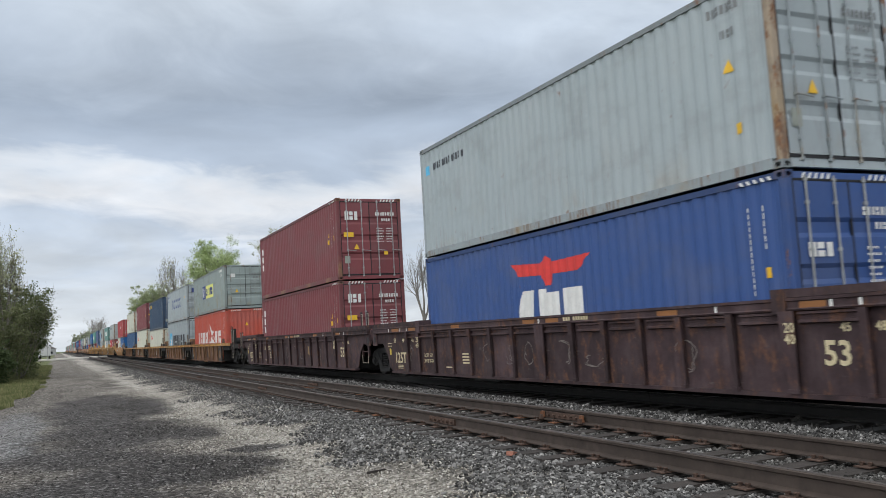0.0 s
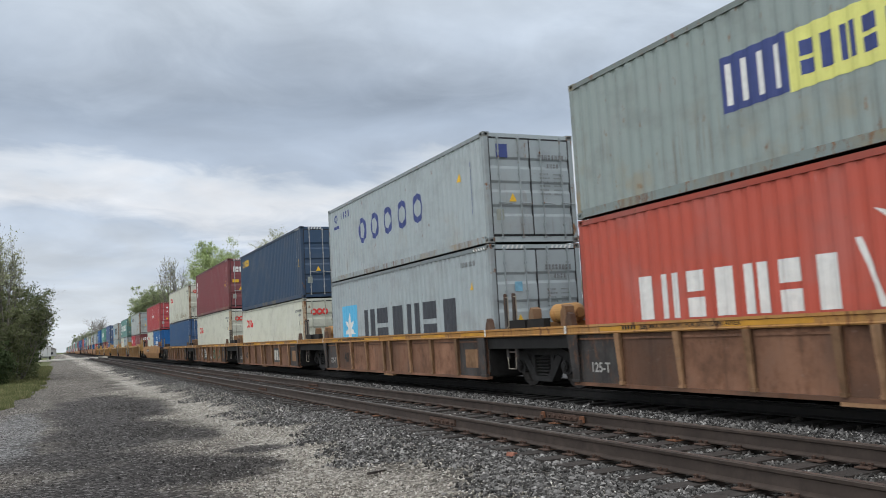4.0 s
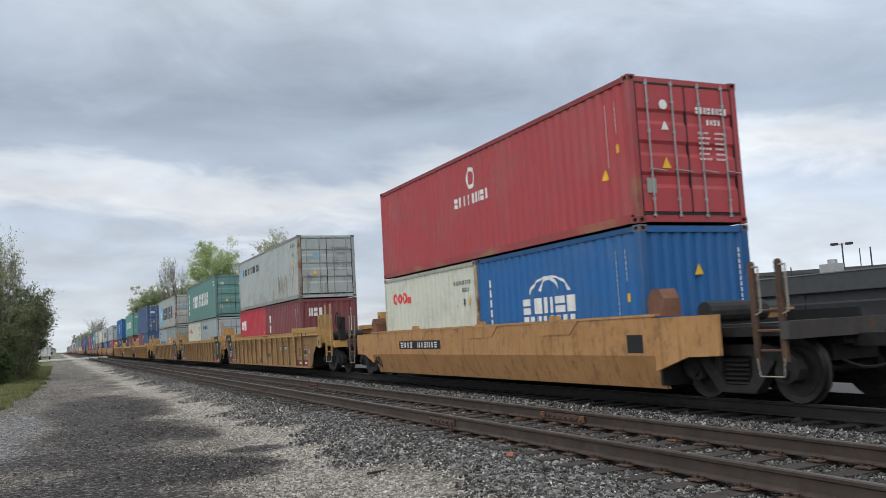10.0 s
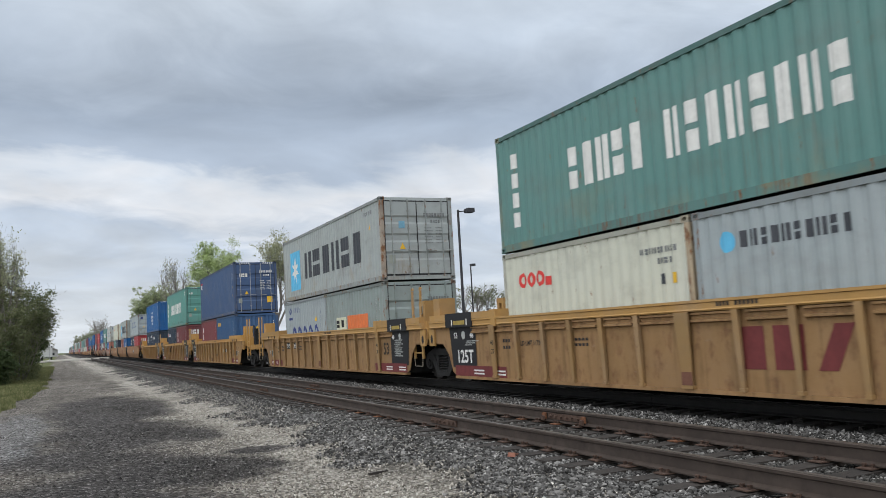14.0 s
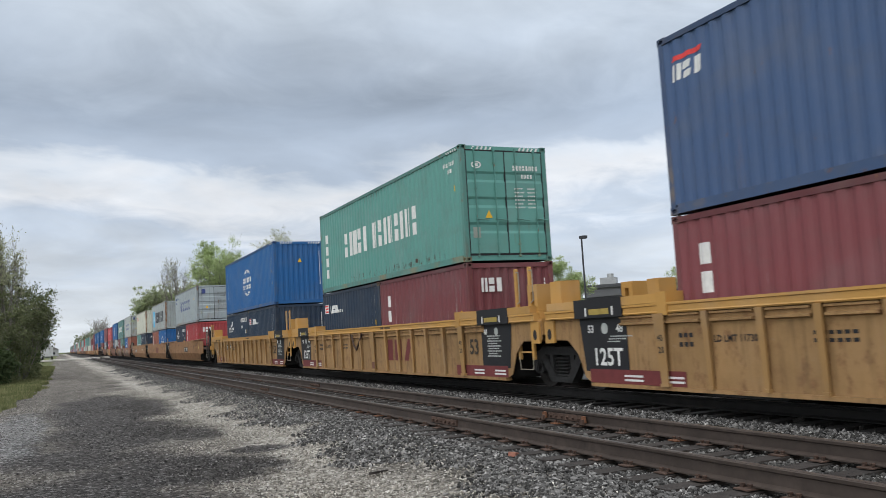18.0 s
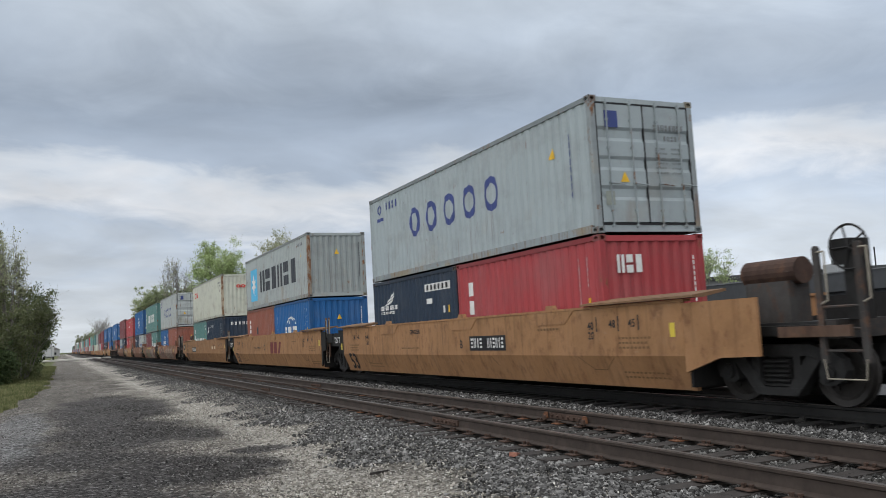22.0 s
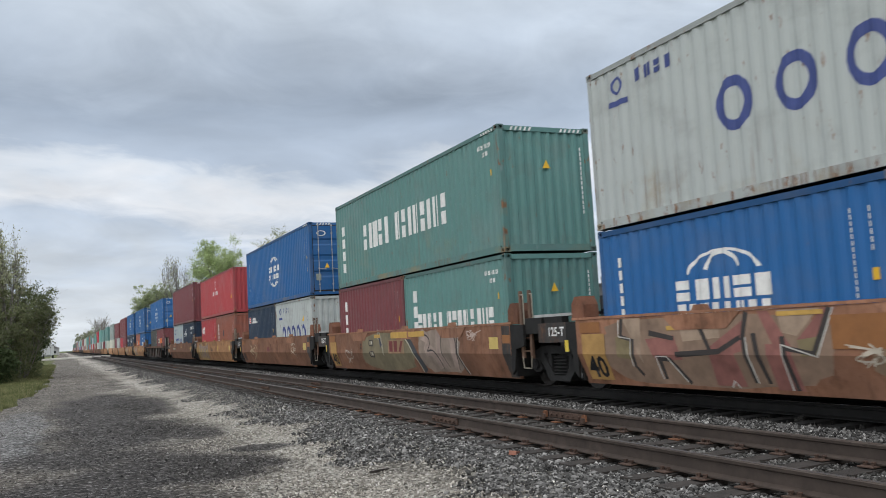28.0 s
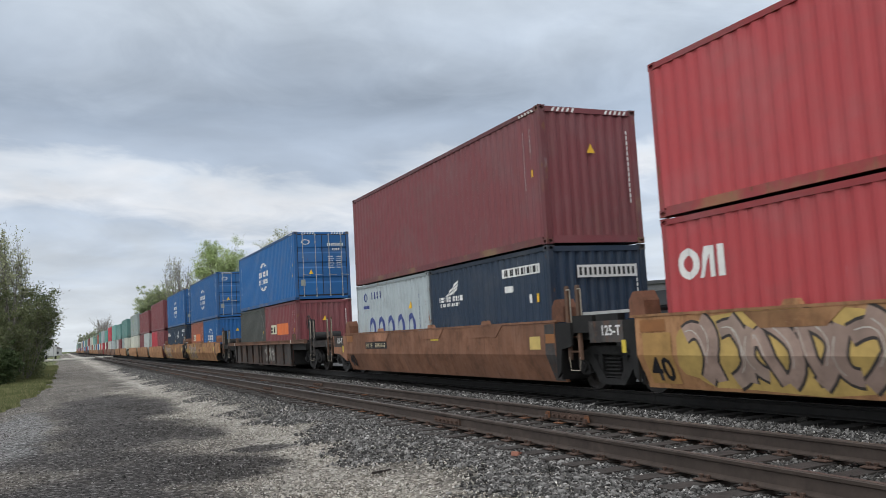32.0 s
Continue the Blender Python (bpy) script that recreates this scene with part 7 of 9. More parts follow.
def angular_tag(c):
    """Faded piece of straight-edged wedges: tan ground, dull red and olive fills, dark strokes with pale edges; it spells nothing."""
    spray(c, [blob(0.9, 5.9, 0.22, 1.30, 71, 30, 0.05)], (0.235, 0.158, 0.112), 0.003, "tan sprayed ground", None, "graffiti_ground")
    spray(c, [[(5.2, 1.3), (4.7, 1.3), (4.75, 0.55), (4.95, 0.95)], [(3.8, 1.3), (2.9, 1.3), (2.9, 0.95), (3.7, 0.9)], [(1.8, 1.3), (1.1, 1.3), (1.5, 0.95), (1.75, 1.0)]], (0.32, 0.235, 0.17), 0.0045, "pale tan sprayed wedges")
    spray(c, [[(4.6, 0.95), (3.9, 1.0), (3.75, 0.62), (4.4, 0.6)], [(3.2, 0.78), (2.4, 1.2), (2.5, 0.75), (3.1, 0.62)], [(3.15, 0.7), (2.65, 0.75), (2.6, 0.24), (3.2, 0.24)],
              [(2.15, 1.3), (1.95, 1.3), (1.6, 0.8), (1.9, 0.8)], [(2.05, 0.85), (1.62, 0.85), (1.6, 0.22), (2.05, 0.22)], [(1.05, 1.3), (0.85, 1.3), (1.35, 0.78), (1.5, 0.9)]], (0.225, 0.095, 0.08), 0.0055, "dull red sprayed wedges")
    spray(c, [[(5.4, 1.0), (4.95, 0.95), (4.95, 0.6), (5.4, 0.65)], [(1.5, 0.9), (1.05, 0.95), (1.2, 0.7), (1.45, 0.68)]], (0.20, 0.16, 0.085), 0.0065, "olive sprayed wedges")
    strokes = [((5.2, 1.3), (5.25, 1.0), (4.93, 0.93), (4.98, 0.5), (4.85, 0.35)), ((4.3, 0.62), (4.3, 0.3)), ((4.35, 0.65), (4.05, 0.62), (3.75, 0.25)), ((3.4, 1.3), (3.1, 0.72)), ((4.5, 1.05), (3.9, 0.95)),
               ((3.9, 0.7), (2.95, 0.75), (2.5, 0.95)), ((2.35, 1.3), (2.45, 0.95), (2.4, 0.3)), ((2.25, 1.0), (2.15, 0.3)), ((1.75, 0.95), (1.7, 0.22)), ((0.95, 1.3), (1.25, 0.72), (1.75, 0.8))]
    spray(c, [q for p in strokes for q in ribbon(p, 0.09, 0.07)], SPRAY_DARK, 0.0075, "dark sprayed outlines", None, "graffiti_outline")
    edges = [((5.29, 1.28), (5.32, 1.0), (4.99, 0.96), (5.04, 0.5)), ((4.38, 0.3), (4.38, 0.67), (4.12, 0.67), (3.82, 0.27)), ((2.40, 0.95), (2.36, 0.3)), ((1.79, 0.22), (1.77, 0.84), (1.2, 0.68), (0.90, 1.3)), ((2.9, 0.22), (2.82, 0.32), (2.75, 0.22))]
    spray(c, [q for p in edges for q in ribbon(p, 0.03, 0.025)], (0.5, 0.48, 0.44), 0.009, "pale sprayed edges", None, "graffiti_edge")
    fold_patch(c, "yellow_panel", [yz(3.25, 1.10, 0.5, 0.18), yz(4.05, 1.08, 0.35, 0.07), yz(1.8, 1.22, 0.75, 0.06)], plain("dull_yellow_patch", (0.46, 0.28, 0.07), 0.7, 0, 0.25, 4, 0.05), 0.0105, "dull yellow stencil panel")


def mark_smooth40(c, i):
    dull = plain("dull_yellow_patch", (0.46, 0.28, 0.07), 0.7, 0, 0.25, 4, 0.05)
    part("coupling_panel", bar_mesh("cpl40", -1.50, -1.30, 6.95, 7.95, 0.92, 1.30), SOOTY, c)
    stencil(c, "125-T", 7.3, 1.12, 0.24, WHITE, -1.505)
    patch(c, "reflector", [yz(7.0, 0.74, 0.12, 0.22)], REFLECT_Y, -1.505)
    fold_patch(c, "sooty_end", [[(-6.22, 0.18), (-6.58, 0.18), (-6.58, 1.29), (-6.22, 1.29)]], SOOTY, 0.003, "soot-black end of the side plate")
    fold_patch(c, "orange_square", [yz(-6.24, 0.92, 0.34, 0.18)], ORANGE_PATCH, 0.0045, "orange painted square")
    if i in (0, 1, 3):
        fold_patch(c, "number_ground", [yz(6.42, 0.24, 0.70, 0.82)], plain("worn_yellow_ground", (0.36, 0.21, 0.07), 0.7, 0, 0.3, 4, 0.05), 0.0125, "dull yellow number panel")
    fold_patch(c, "orange_square", [yz(6.46, 1.08, 0.62, 0.19)], ORANGE_PATCH, 0.0135, "orange painted square")
    part("stencil", words("40", 0.56), BLACK, c, at=(-1.4255, 6.06, 0.455)).rotation_euler = (0, -math.atan(0.21 / 0.54), 0)
    patch(c, "warning_tag", [yz(-5.62, 0.80, 0.42, 0.26)], plain("faded_yellow_label", (0.50, 0.37, 0.12), 0.7, 0, 0.2, 5, 0.05), -1.503, "faded yellow label")
    tt = lambda y, s: [yz(y, 0.74, 0.26 * s, 0.29 * s), yz(y - 0.34 * s, 0.74, 0.26 * s, 0.29 * s), [(y - 0.68 * s, 0.74), (y - 0.84 * s, 0.74), (y - 1.02 * s, 0.74 + 0.29 * s), (y - 0.86 * s, 0.74 + 0.29 * s)]]
    if i == 0:
        angular_tag(c)
        graffiti(c, 0.3, 5.2, 0.20, 1.28, 8, [(0.30, 0.20, 0.15), (0.24, 0.15, 0.11), (0.34, 0.25, 0.20)], (0.22, 0.15, 0.10))
        fold_patch(c, "orange_square", [yz(0.95, 0.78, 1.0, 0.42)], ORANGE_PATCH, 0.0125, "orange painted panel")
        smear(c, 0.9, 0.55, 0.7, 0.3, 401, (0.48, 0.42, 0.34), 0.03, 8, 0.014)
    elif i == 1:
        olive = (0.172, 0.145, 0.09)
        spray(c, [blob(-1.2, 3.1, 0.19, 1.29, 31, 30, 0.05)], olive, 0.003, "olive-grey sprayed ground", None, "graffiti_ground")
        spray(c, [blob(-4.1, -1.5, 0.20, 1.30, 32, 30, 0.06)], (0.23, 0.18, 0.145), 0.0035, "grey-pink sprayed ground", None, "graffiti_ground")
        for y, z in ((2.19, 1.0), (2.17, 0.66)):
            spray(c, [blob(y - 0.22, y + 0.22, z - 0.10, z + 0.10, 33, 16, 0.03)], SPRAY_DARK, 0.0045, "dark sprayed oval")
            spray(c, [blob(y - 0.16, y + 0.16, z - 0.06, z + 0.07, 34, 14, 0.03)], (0.24, 0.21, 0.15), 0.006, "grey sprayed oval")
            spray(c, [blob(y - 0.12, y - 0.02, z - 0.02, z + 0.05, 35, 10, 0.03)], (0.5, 0.48, 0.42), 0.008, "pale sprayed dot")
        spray(c, ribbon(bend((-0.35, 1.29), (-1.3, 0.95), (-1.62, 0.2)), 0.16, 0.30), (0.050, 0.052, 0.058), 0.005, "dark sprayed curve")
        spray(c, ribbon(bend((-0.20, 1.29), (-1.15, 0.95), (-1.45, 0.2)), 0.05, 0.04), (0.44, 0.42, 0.33), 0.007, "pale sprayed edge")
        spray(c, ribbon(bend((1.6, 1.29), (1.2, 1.1), (1.15, 0.62)), 0.30, 0.05), (0.30, 0.27, 0.20), 0.005, "pale sprayed wedge")
        spray(c, ribbon(bend((1.5, 1.29), (1.42, 1.1), (1.3, 0.9)), 0.08, 0.16), (0.05, 0.055, 0.075), 0.006, "dark sprayed wedge")
        for k, (a, b, d) in enumerate((((-1.75, 1.2), (-2.4, 1.1), (-2.0, 0.75)), ((-2.0, 0.75), (-2.6, 0.9), (-2.7, 0.3)), ((-2.9, 1.25), (-2.7, 0.8), (-3.1, 0.35)), ((-3.5, 1.25), (-3.9, 0.9), (-3.6, 0.3)))):
            spray(c, ribbon(bend(a, b, d), 0.30, 0.24), (0.31, 0.235, 0.20), 0.005 + 0.0004 * k)
            spray(c, ribbon(bend((a[0] - 0.17, a[1]), (b[0] - 0.17, b[1]), (d[0] - 0.14, d[1])), 0.045, 0.03), SPRAY_DARK, 0.0075, "dark sprayed outlines", None, "graffiti_outline")
        spray(c, ribbon(bend((-4.12, 1.29), (-3.7, 0.75), (-4.2, 0.2)), 0.06, 0.06), SPRAY_DARK, 0.008, "dark sprayed outlines", None, "graffiti_outline")
        spray(c, ribbon(bend((-4.17, 1.29), (-3.75, 0.75), (-4.25, 0.2)), 0.03, 0.03), (0.50, 0.47, 0.42), 0.009, "pale sprayed edge")
        spray(c, [yz(0.72, 0.68, 1.26, 0.40)], (0.24, 0.16, 0.095), 0.010, "brown emblem ground")
        patch(c, "emblem", tt(0.60, 1.05), MAROON, -1.5125)
        fold_patch(c, "yellow_panel", [yz(0.45, 1.12, 1.25, 0.17), yz(-0.9, 1.14, 1.1, 0.14), yz(1.85, 1.15, 0.5, 0.10)], dull, 0.0125, "dull yellow stencil panel")
        smear(c, 4.95, 0.35, 1.0, 0.6, 411, (0.42, 0.36, 0.31), 0.028, 6)
        smear(c, -4.5, 0.98, 0.8, 0.28, 412, (0.46, 0.36, 0.31), 0.022, 10)
        stencil(c, "C", 3.15, 0.9, 0.22, BLACK, -1.514)
    elif i == 2:
        smear(c, -3.7, 0.45, 0.8, 0.75, 421, (0.46, 0.40, 0.31), 0.026, 10)
        patch(c, "emblem", tt(0.75, 0.72), MAROON, -1.503)
        smear(c, 4.6, 0.35, 1.8, 0.8, 422, (0.36, 0.27, 0.17), 0.05, 8, 0.004)
    elif i == 3:
        graffiti(c, 5.45, 3.7, 0.20, 1.30, 12, [(0.34, 0.25, 0.205), (0.31, 0.22, 0.18)], (0.45, 0.31, 0.10))
        patch(c, "emblem", tt(0.5, 0.72), plain("dark_brown_lettering", (0.07, 0.04, 0.03), 0.8, 0, 0.2, 9, 0.05), -1.503)
        fold_patch(c, "yellow_panel", [yz(-1.7, 0.78, 0.5, 0.30)], dull, 0.004, "dull yellow patch")
    elif i == 4:
        patch(c, "number_panel", [yz(4.6, 0.85, 1.9, 0.20)], BLACK, -1.503, "black number panel")
        patch(c, "number_marking", bars_yz(4.52, 0.89, 0.6, 0.12, 4) + bars_yz(3.7, 0.89, 0.9, 0.12, 7), plain("faded_cream_stencil", (0.55, 0.47, 0.30), 0.7, 0, 0.2, 9, 0.05), -1.5055)
        patch(c, "yellow_tag", [yz(-0.55, 1.04, 0.5, 0.10)], REFLECT_Y, -1.503)



BROWN53 = grimy((0.050, 0.031, 0.034), 0.22)
YELLOW_CHORD = paint((0.30, 0.182, 0.075), 0.32, 0.2, 0.55)
RUST40 = grimy((0.20, 0.103, 0.063), 0.55)
RUST_PLATE = grimy((0.17, 0.075, 0.045), 0.25)
RIB_TAN = grimy((0.25, 0.145, 0.078), 0.35)
SOOTY = grimy((0.052, 0.048, 0.046), 0.5)
LADDER_RUST = grimy((0.105, 0.062, 0.042), 0.4)
TANK_RUST = grimy((0.085, 0.048, 0.036), 0.35)
AMBER40 = paint((0.37, 0.185, 0.05), 0.6, 0.25, 0.65)
SMOOTH53 = grimy((0.325, 0.172, 0.079), 0.14, 0.65, 0.08, 0.76, 1.12)
HUSKY40 = grimy((0.40, 0.215, 0.088), 0.10, 0.7, 0.10, 0.8, 1.1)
YELLOW_BRIGHT = paint((0.34, 0.197, 0.073), 0.28, 0.2, 0.55)
CHORD_TOP = paint((0.385, 0.222, 0.072), 0.22, 0.2, 0.55)
CHORD_TOP_B = paint((0.44, 0.240, 0.062), 0.18, 0.2, 0.55)
YELLOW_PLATE_B = grimy((0.305, 0.182, 0.078), 0.16, 0.7, 0.16, 0.78, 1.12)
YELLOW_PLATE = grimy((0.28, 0.166, 0.074), 0.18, 0.7, 0.16, 0.78, 1.12)
SMOOTH40 = grimy((0.265, 0.128, 0.076), 0.30)
SMOOTH40Y = grimy((0.345, 0.18, 0.084), 0.20)
DARK40 = grimy((0.058, 0.045, 0.040), 0.5)

# the train, from the leading visible unit back: place of the stack's leading end; upper box; lower boxes from the leading end
STACKS = [
    (8.62, ("high", "greyblue", "star_tiny", True), [(40, "high", "royal", "eagle", True)]),
    (28.36, ("high", "maroon", "code_bars", True), [(40, "high", "maroon", "code_bars", True)]),
    (50.22, ("std", "sage", "two_tone_box", True), [(40, "high", "vermilion", "wide_word", False)]),
    (66.00, ("std", "silver", "blue_word", True), [(40, "high", "silver", "star_big", True)]),
    (82.08, ("high", "navy", "side_word", True), [(40, "std", "cream", "red_flower", True)]),
    (97.94, ("high", "maroon", "code_bars", True), [(40, "high", "cream", "red_flower", True)]),
    (113.88, ("std", "cream", "red_flower_worn", True), [(40, "high", "steelblue", "plain", True)]),
    (133.95, ("std", "red", "ship_word", True), [(20, "std", "cobalt", "globe", False), (20, "std", "cream", "red_flower", False)]),
    (155.87, ("std", "grey", "star_small", True), [(20, "std", "maroon", "code_bars_worn", False), (20, "std", "crimson", "corner_code", False)]),
    (175.61, ("std", "green", "white_word", True), [(20, "std", "silver", "star_small", True), (20, "std", "cream", "red_flower", False)]),
    (195.33, ("std", "grey", "star_big", True), [(20, "std", "sage", "beige_panel", True), (20, "std", "silver", "blue_word", False)]),
    (218.98, ("high", "dullblue", "eagle_small", True), [(20, "std", "steelblue", "side_word", False), (20, "std", "maroon", "code_bars", False)]),
    (238.65, ("high", "mint", "white_word_worn", True), [(20, "std", "maroon", "code_bars_worn", False), (20, "std", "ink", "flag_stripes", False)]),
    (258.46, ("high", "cobalt", "globe", False), [(20, "std", "ink", "flag_stripes", False), (20, "std", "ink", "flag_wing", False)]),
    (282.30, ("std", "silver", "blue_word", True), [(20, "std", "red", "code_bars", False), (20, "std", "ink", "flag_wing", False)]),
    (301.99, ("std", "grey", "star_big", False), [(20, "std", "cobalt", "globe", False), (20, "std", "brick", "short_word", False)]),
    (321.68, ("std", "cream", "red_flower", False), [(20, "std", "ink", "small_word", False), (20, "std", "green", "white_word", False)]),
    (343.85, ("high", "white", "blue_word", True), [(20, "std", "brick", "plain", False), (20, "std", "cobalt", "globe", False)]),
    (359.56, ("high", "green", "white_word", False), [(20, "std", "green", "white_word", False), (20, "std", "maroon", "code_bars", False)]),
    (375.33, ("high", "cobalt", "globe", True), [(20, "std", "white", "blue_word", False), (20, "std", "ink", "flag_stripes", False)]),
    (391.38, ("std", "red", "ship_word", False), [(20, "std", "brick", "short_word", False), (20, "std", "red", "corner_code", False)]),
    (407.10, ("high", "maroon", "plain", False), [(20, "std", "ink", "flag_wing", False), (20, "std", "silver", "blue_word", False)]),
    (427.28, ("high", "cobalt", "globe", True), [(20, "std", "maroon", "beige_panel", False), (20, "std", "dark", "plain", False)]),
    (447.00, ("high", "cobalt", "globe", True), [(20, "std", "cobalt", "globe", False), (20, "std", "brick", "beige_panel", False)]),
    (462.75, ("high", "cobalt", "globe", True), [(20, "std", "ink", "flag_wing", False), (20, "std", "ink", "flag_stripes", False)]),
]


def load(stack):
    s, (uh, ul, uk, ud), lows = stack
    y, hl = s, 0
    for feet, h, l, k, d in lows:
        hl = container(feet, h == "high", l, k, y, BASE_Z, d, True)
        y += LEN[feet] + 0.076
    container(40, uh == "high", ul, uk, s, BASE_Z + hl + 0.025, ud, False)


def build_train():
    for st in STACKS:
        load(st)
    mids = [st[0] + 6.096 for st in STACKS]
    lab = {"brown": "dark brown ribbed steel double-stack well car, grimy", "rust": "rusty brown ribbed well car with yellow top rail", "yellow": "yellow ribbed steel double-stack well car with black end panels",
           "smooth": "orange-yellow smooth-sided double-stack well car", "tagged": "rusty orange smooth-sided well car with faded sprayed graffiti", "husky": "yellow smooth-sided single well car on two trucks", "dark": "dark grimy ribbed well car with rusty top rail"}
    for i in (0, 1):
        mark_brown53(well_car("rib53", mids[i], BROWN53, lab["brown"], front=(i == 0), rear=(i == 1), first=(i == 0)), i)
    for i in range(2, 7):
        mark_rust40(well_car("rib40", mids[i], RUST40, lab["rust"], AMBER40, rib_mat=RIB_TAN, front=(i == 2), rear=(i == 6), first=(i == 2)), i - 2)
    c = well_car("smooth40", mids[7], HUSKY40, lab["husky"], front=True, rear=True, first=True, brake=False)
    patch(c, "number_panel", [yz(4.42, 0.84, 2.76, 0.22)], BLACK, -1.503, "black number panel")
    patch(c, "number_marking", bars_yz(4.3, 0.88, 0.9, 0.14, 4) + bars_yz(3.1, 0.88, 1.3, 0.14, 6), WHITE, -1.5055)
    patch(c, "mesh_vent", [yz(-5.9, 0.74, 0.42, 0.3)], BLACK, -1.503, "dark grated opening")
    part("stencil", words("40", 0.50), BLACK, c, at=(-1.414, 6.34, 0.455)).rotation_euler = (0, -math.atan(0.21 / 0.54), 0)
    for i in range(8, 14):
        # plates are a darker yellow than the ribs, painting in some rib shading
        plate, chord = (YELLOW_PLATE, YELLOW_CHORD) if i < 11 else (YELLOW_PLATE_B, YELLOW_BRIGHT)
        mark_yellow53(well_car("rib53", mids[i], plate, lab["yellow"], CHORD_TOP if i < 11 else CHORD_TOP_B, rib_mat=chord, front=i in (8, 11), rear=i in (10, 13), first=i in (8, 11), tall=True), i - 8)
    for i in range(14, 17):
        mark_smooth53(well_car("smooth53", mids[i], SMOOTH53, lab["smooth"], front=(i == 14), rear=(i == 16), first=(i == 14), tall=True), i - 14)
    for i in range(17, 22):
        mark_smooth40(well_car("smooth40", mids[i], SMOOTH40 if i != 20 else SMOOTH40Y, lab["tagged"], front=(i == 17), rear=(i == 21), first=(i == 17)), i - 17)
    c = well_car("rib40", mids[22], DARK40, lab["dark"], RUST40, front=True, rear=True, first=True)
    graffiti(c, -0.8, 2.2, 0.3, 0.95, 21, [(0.20, 0.19, 0.17), (0.15, 0.14, 0.13)], None, -1.464)
    for i in (23, 24):
        mark_smooth40(well_car("smooth40", mids[i], SMOOTH40Y, lab["tagged"], front=(i == 23), first=(i == 23)), 3)
    # the tail, which never comes near: five-packs of forty-foot wells
    tail = ["maroon maroon,crimson", "maroon white,maroon", "sage cream,cream", "green cream,sage", "green maroon,white", "aqua sage,silver", "crimson white,cream", "mint maroon,cream", "silver crimson,white",
            "green vermilion,cream", "brick cobalt,silver", "green brick,silver", "aqua green,cream", "cream brick,white", "white maroon,cream", "maroon vermilion,silver", "brick silver,cream", "silver cobalt,brick"]
    s = 478.5
    for i in range(36):
        up, lo = tail[i % len(tail)].split() if i < 18 else (rng.choice(["maroon", "green", "silver", "cream", "red", "cobalt", "mint"]), rng.choice(["cream,brick", "cobalt,cream", "maroon,maroon", "red,white"]))
        a, b = lo.split(",")
        far_container(20, False, a, s, BASE_Z, True)
        h = far_container(20, False, b, s + 6.134, BASE_Z, True)
        far_container(40, i % 3 != 1, up, s, BASE_Z + h + 0.025, False)
        far_car(s + 6.096, (SMOOTH40Y, RUST40, SMOOTH53, DARK40)[(i // 5) % 4])
        s += 15.8 if i % 5 != 2 else 20.1


def far_car(s_mid, mat):
    c = thing("well_car", "rusty yellow well car far back in the train", "railcar", "well cars of the train")
    for q in (-1, 1):
        x = [(-1.50, 1.3), (-1.50, 0.70), (-1.40, 0.16), (-1.33, 0.16), (-1.43, 0.70), (-1.43, 1.3)]
        x = x if q < 0 else [(-a, b) for a, b in x]
        part("side_sheet", cached(("foldfar", q), lambda: Geo().prism(x, -6.6, 6.6, "y").mesh("side_sheet")), mat, c)
        part("end_platform", bar_mesh("epf", -1.25, 1.25, *((6.55, 7.9) if q > 0 else (-7.9, -6.55)), 0.9, 1.15), STEEL_DARK, c)
    part("well_floor", bar_mesh("wf", -1.38, 1.38, -6.5, 6.5, 0.17, 0.29), STEEL_DARK, c)
    g = cached("fartruck", lambda: Geo().box(-1.05, 1.05, -0.3, 0.3, 0.4, 0.85).box(-1.07, -0.93, -1.1, 1.1, 0.4, 0.75).box(0.93, 1.07, -1.1, 1.1, 0.4, 0.75)
               .tube((-0.85, -0.89, 0.46), (-0.7, -0.89, 0.46), 0.46, 16).tube((-0.85, 0.89, 0.46), (-0.7, 0.89, 0.46), 0.46, 16).tube((0.7, -0.89, 0.46), (0.85, -0.89, 0.46), 0.46, 16).tube((0.7, 0.89, 0.46), (0.85, 0.89, 0.46), 0.46, 16).mesh("truck"))
    part("truck", g, TRUCK_STEEL, c, at=(0, 7.9, 0))
    MOVERS.append((c, s_mid, 0.0))


# ---- ground, track beds, rails ----
NEAR_X = 6.172       # middle of the empty track
ROAD_Z = -0.36


def ground_z(x, y):
    pts = [(-400, -0.5), (-8, -0.45), (-2.2, -0.38), (-1.3, ROAD_Z), (2.6, ROAD_Z), (3.3, -0.36), (4.35, -0.245), (12.2, -0.245), (13.6, -0.5), (16, -0.55), (400, -0.55)]
    for (a, za), (b, zb) in zip(pts[:-1], pts[1:]):
        if x <= b:
            t = (x - a) / (b - a)
            return za + (zb - za) * max(0.0, t)
    return -0.55


def sheet(name, xs, ys, lift, mat, label="", rough=0.0, seed=3):
    r = np.random.RandomState(seed)
    v = [(x, y, ground_z(x, y) + lift + (r.uniform(-rough, rough) if rough else 0)) for y in ys for x in xs]
    n = len(xs)
    f = [(j * n + i, j * n + i + 1, (j + 1) * n + i + 1, (j + 1) * n + i) for j in range(len(ys) - 1) for i in range(n - 1)]
    me = bpy.data.meshes.new(name)
    me.from_pydata(v, [], f)
    me.polygons.foreach_set("use_smooth", [True] * len(f))
    me.materials.append(mat)
    ob = new(name, me)
    return tagged(ob, label, "ground", "", "structure")


def spread(a, b, n):
    return [a + (b - a) * i / n for i in range(n + 1)]


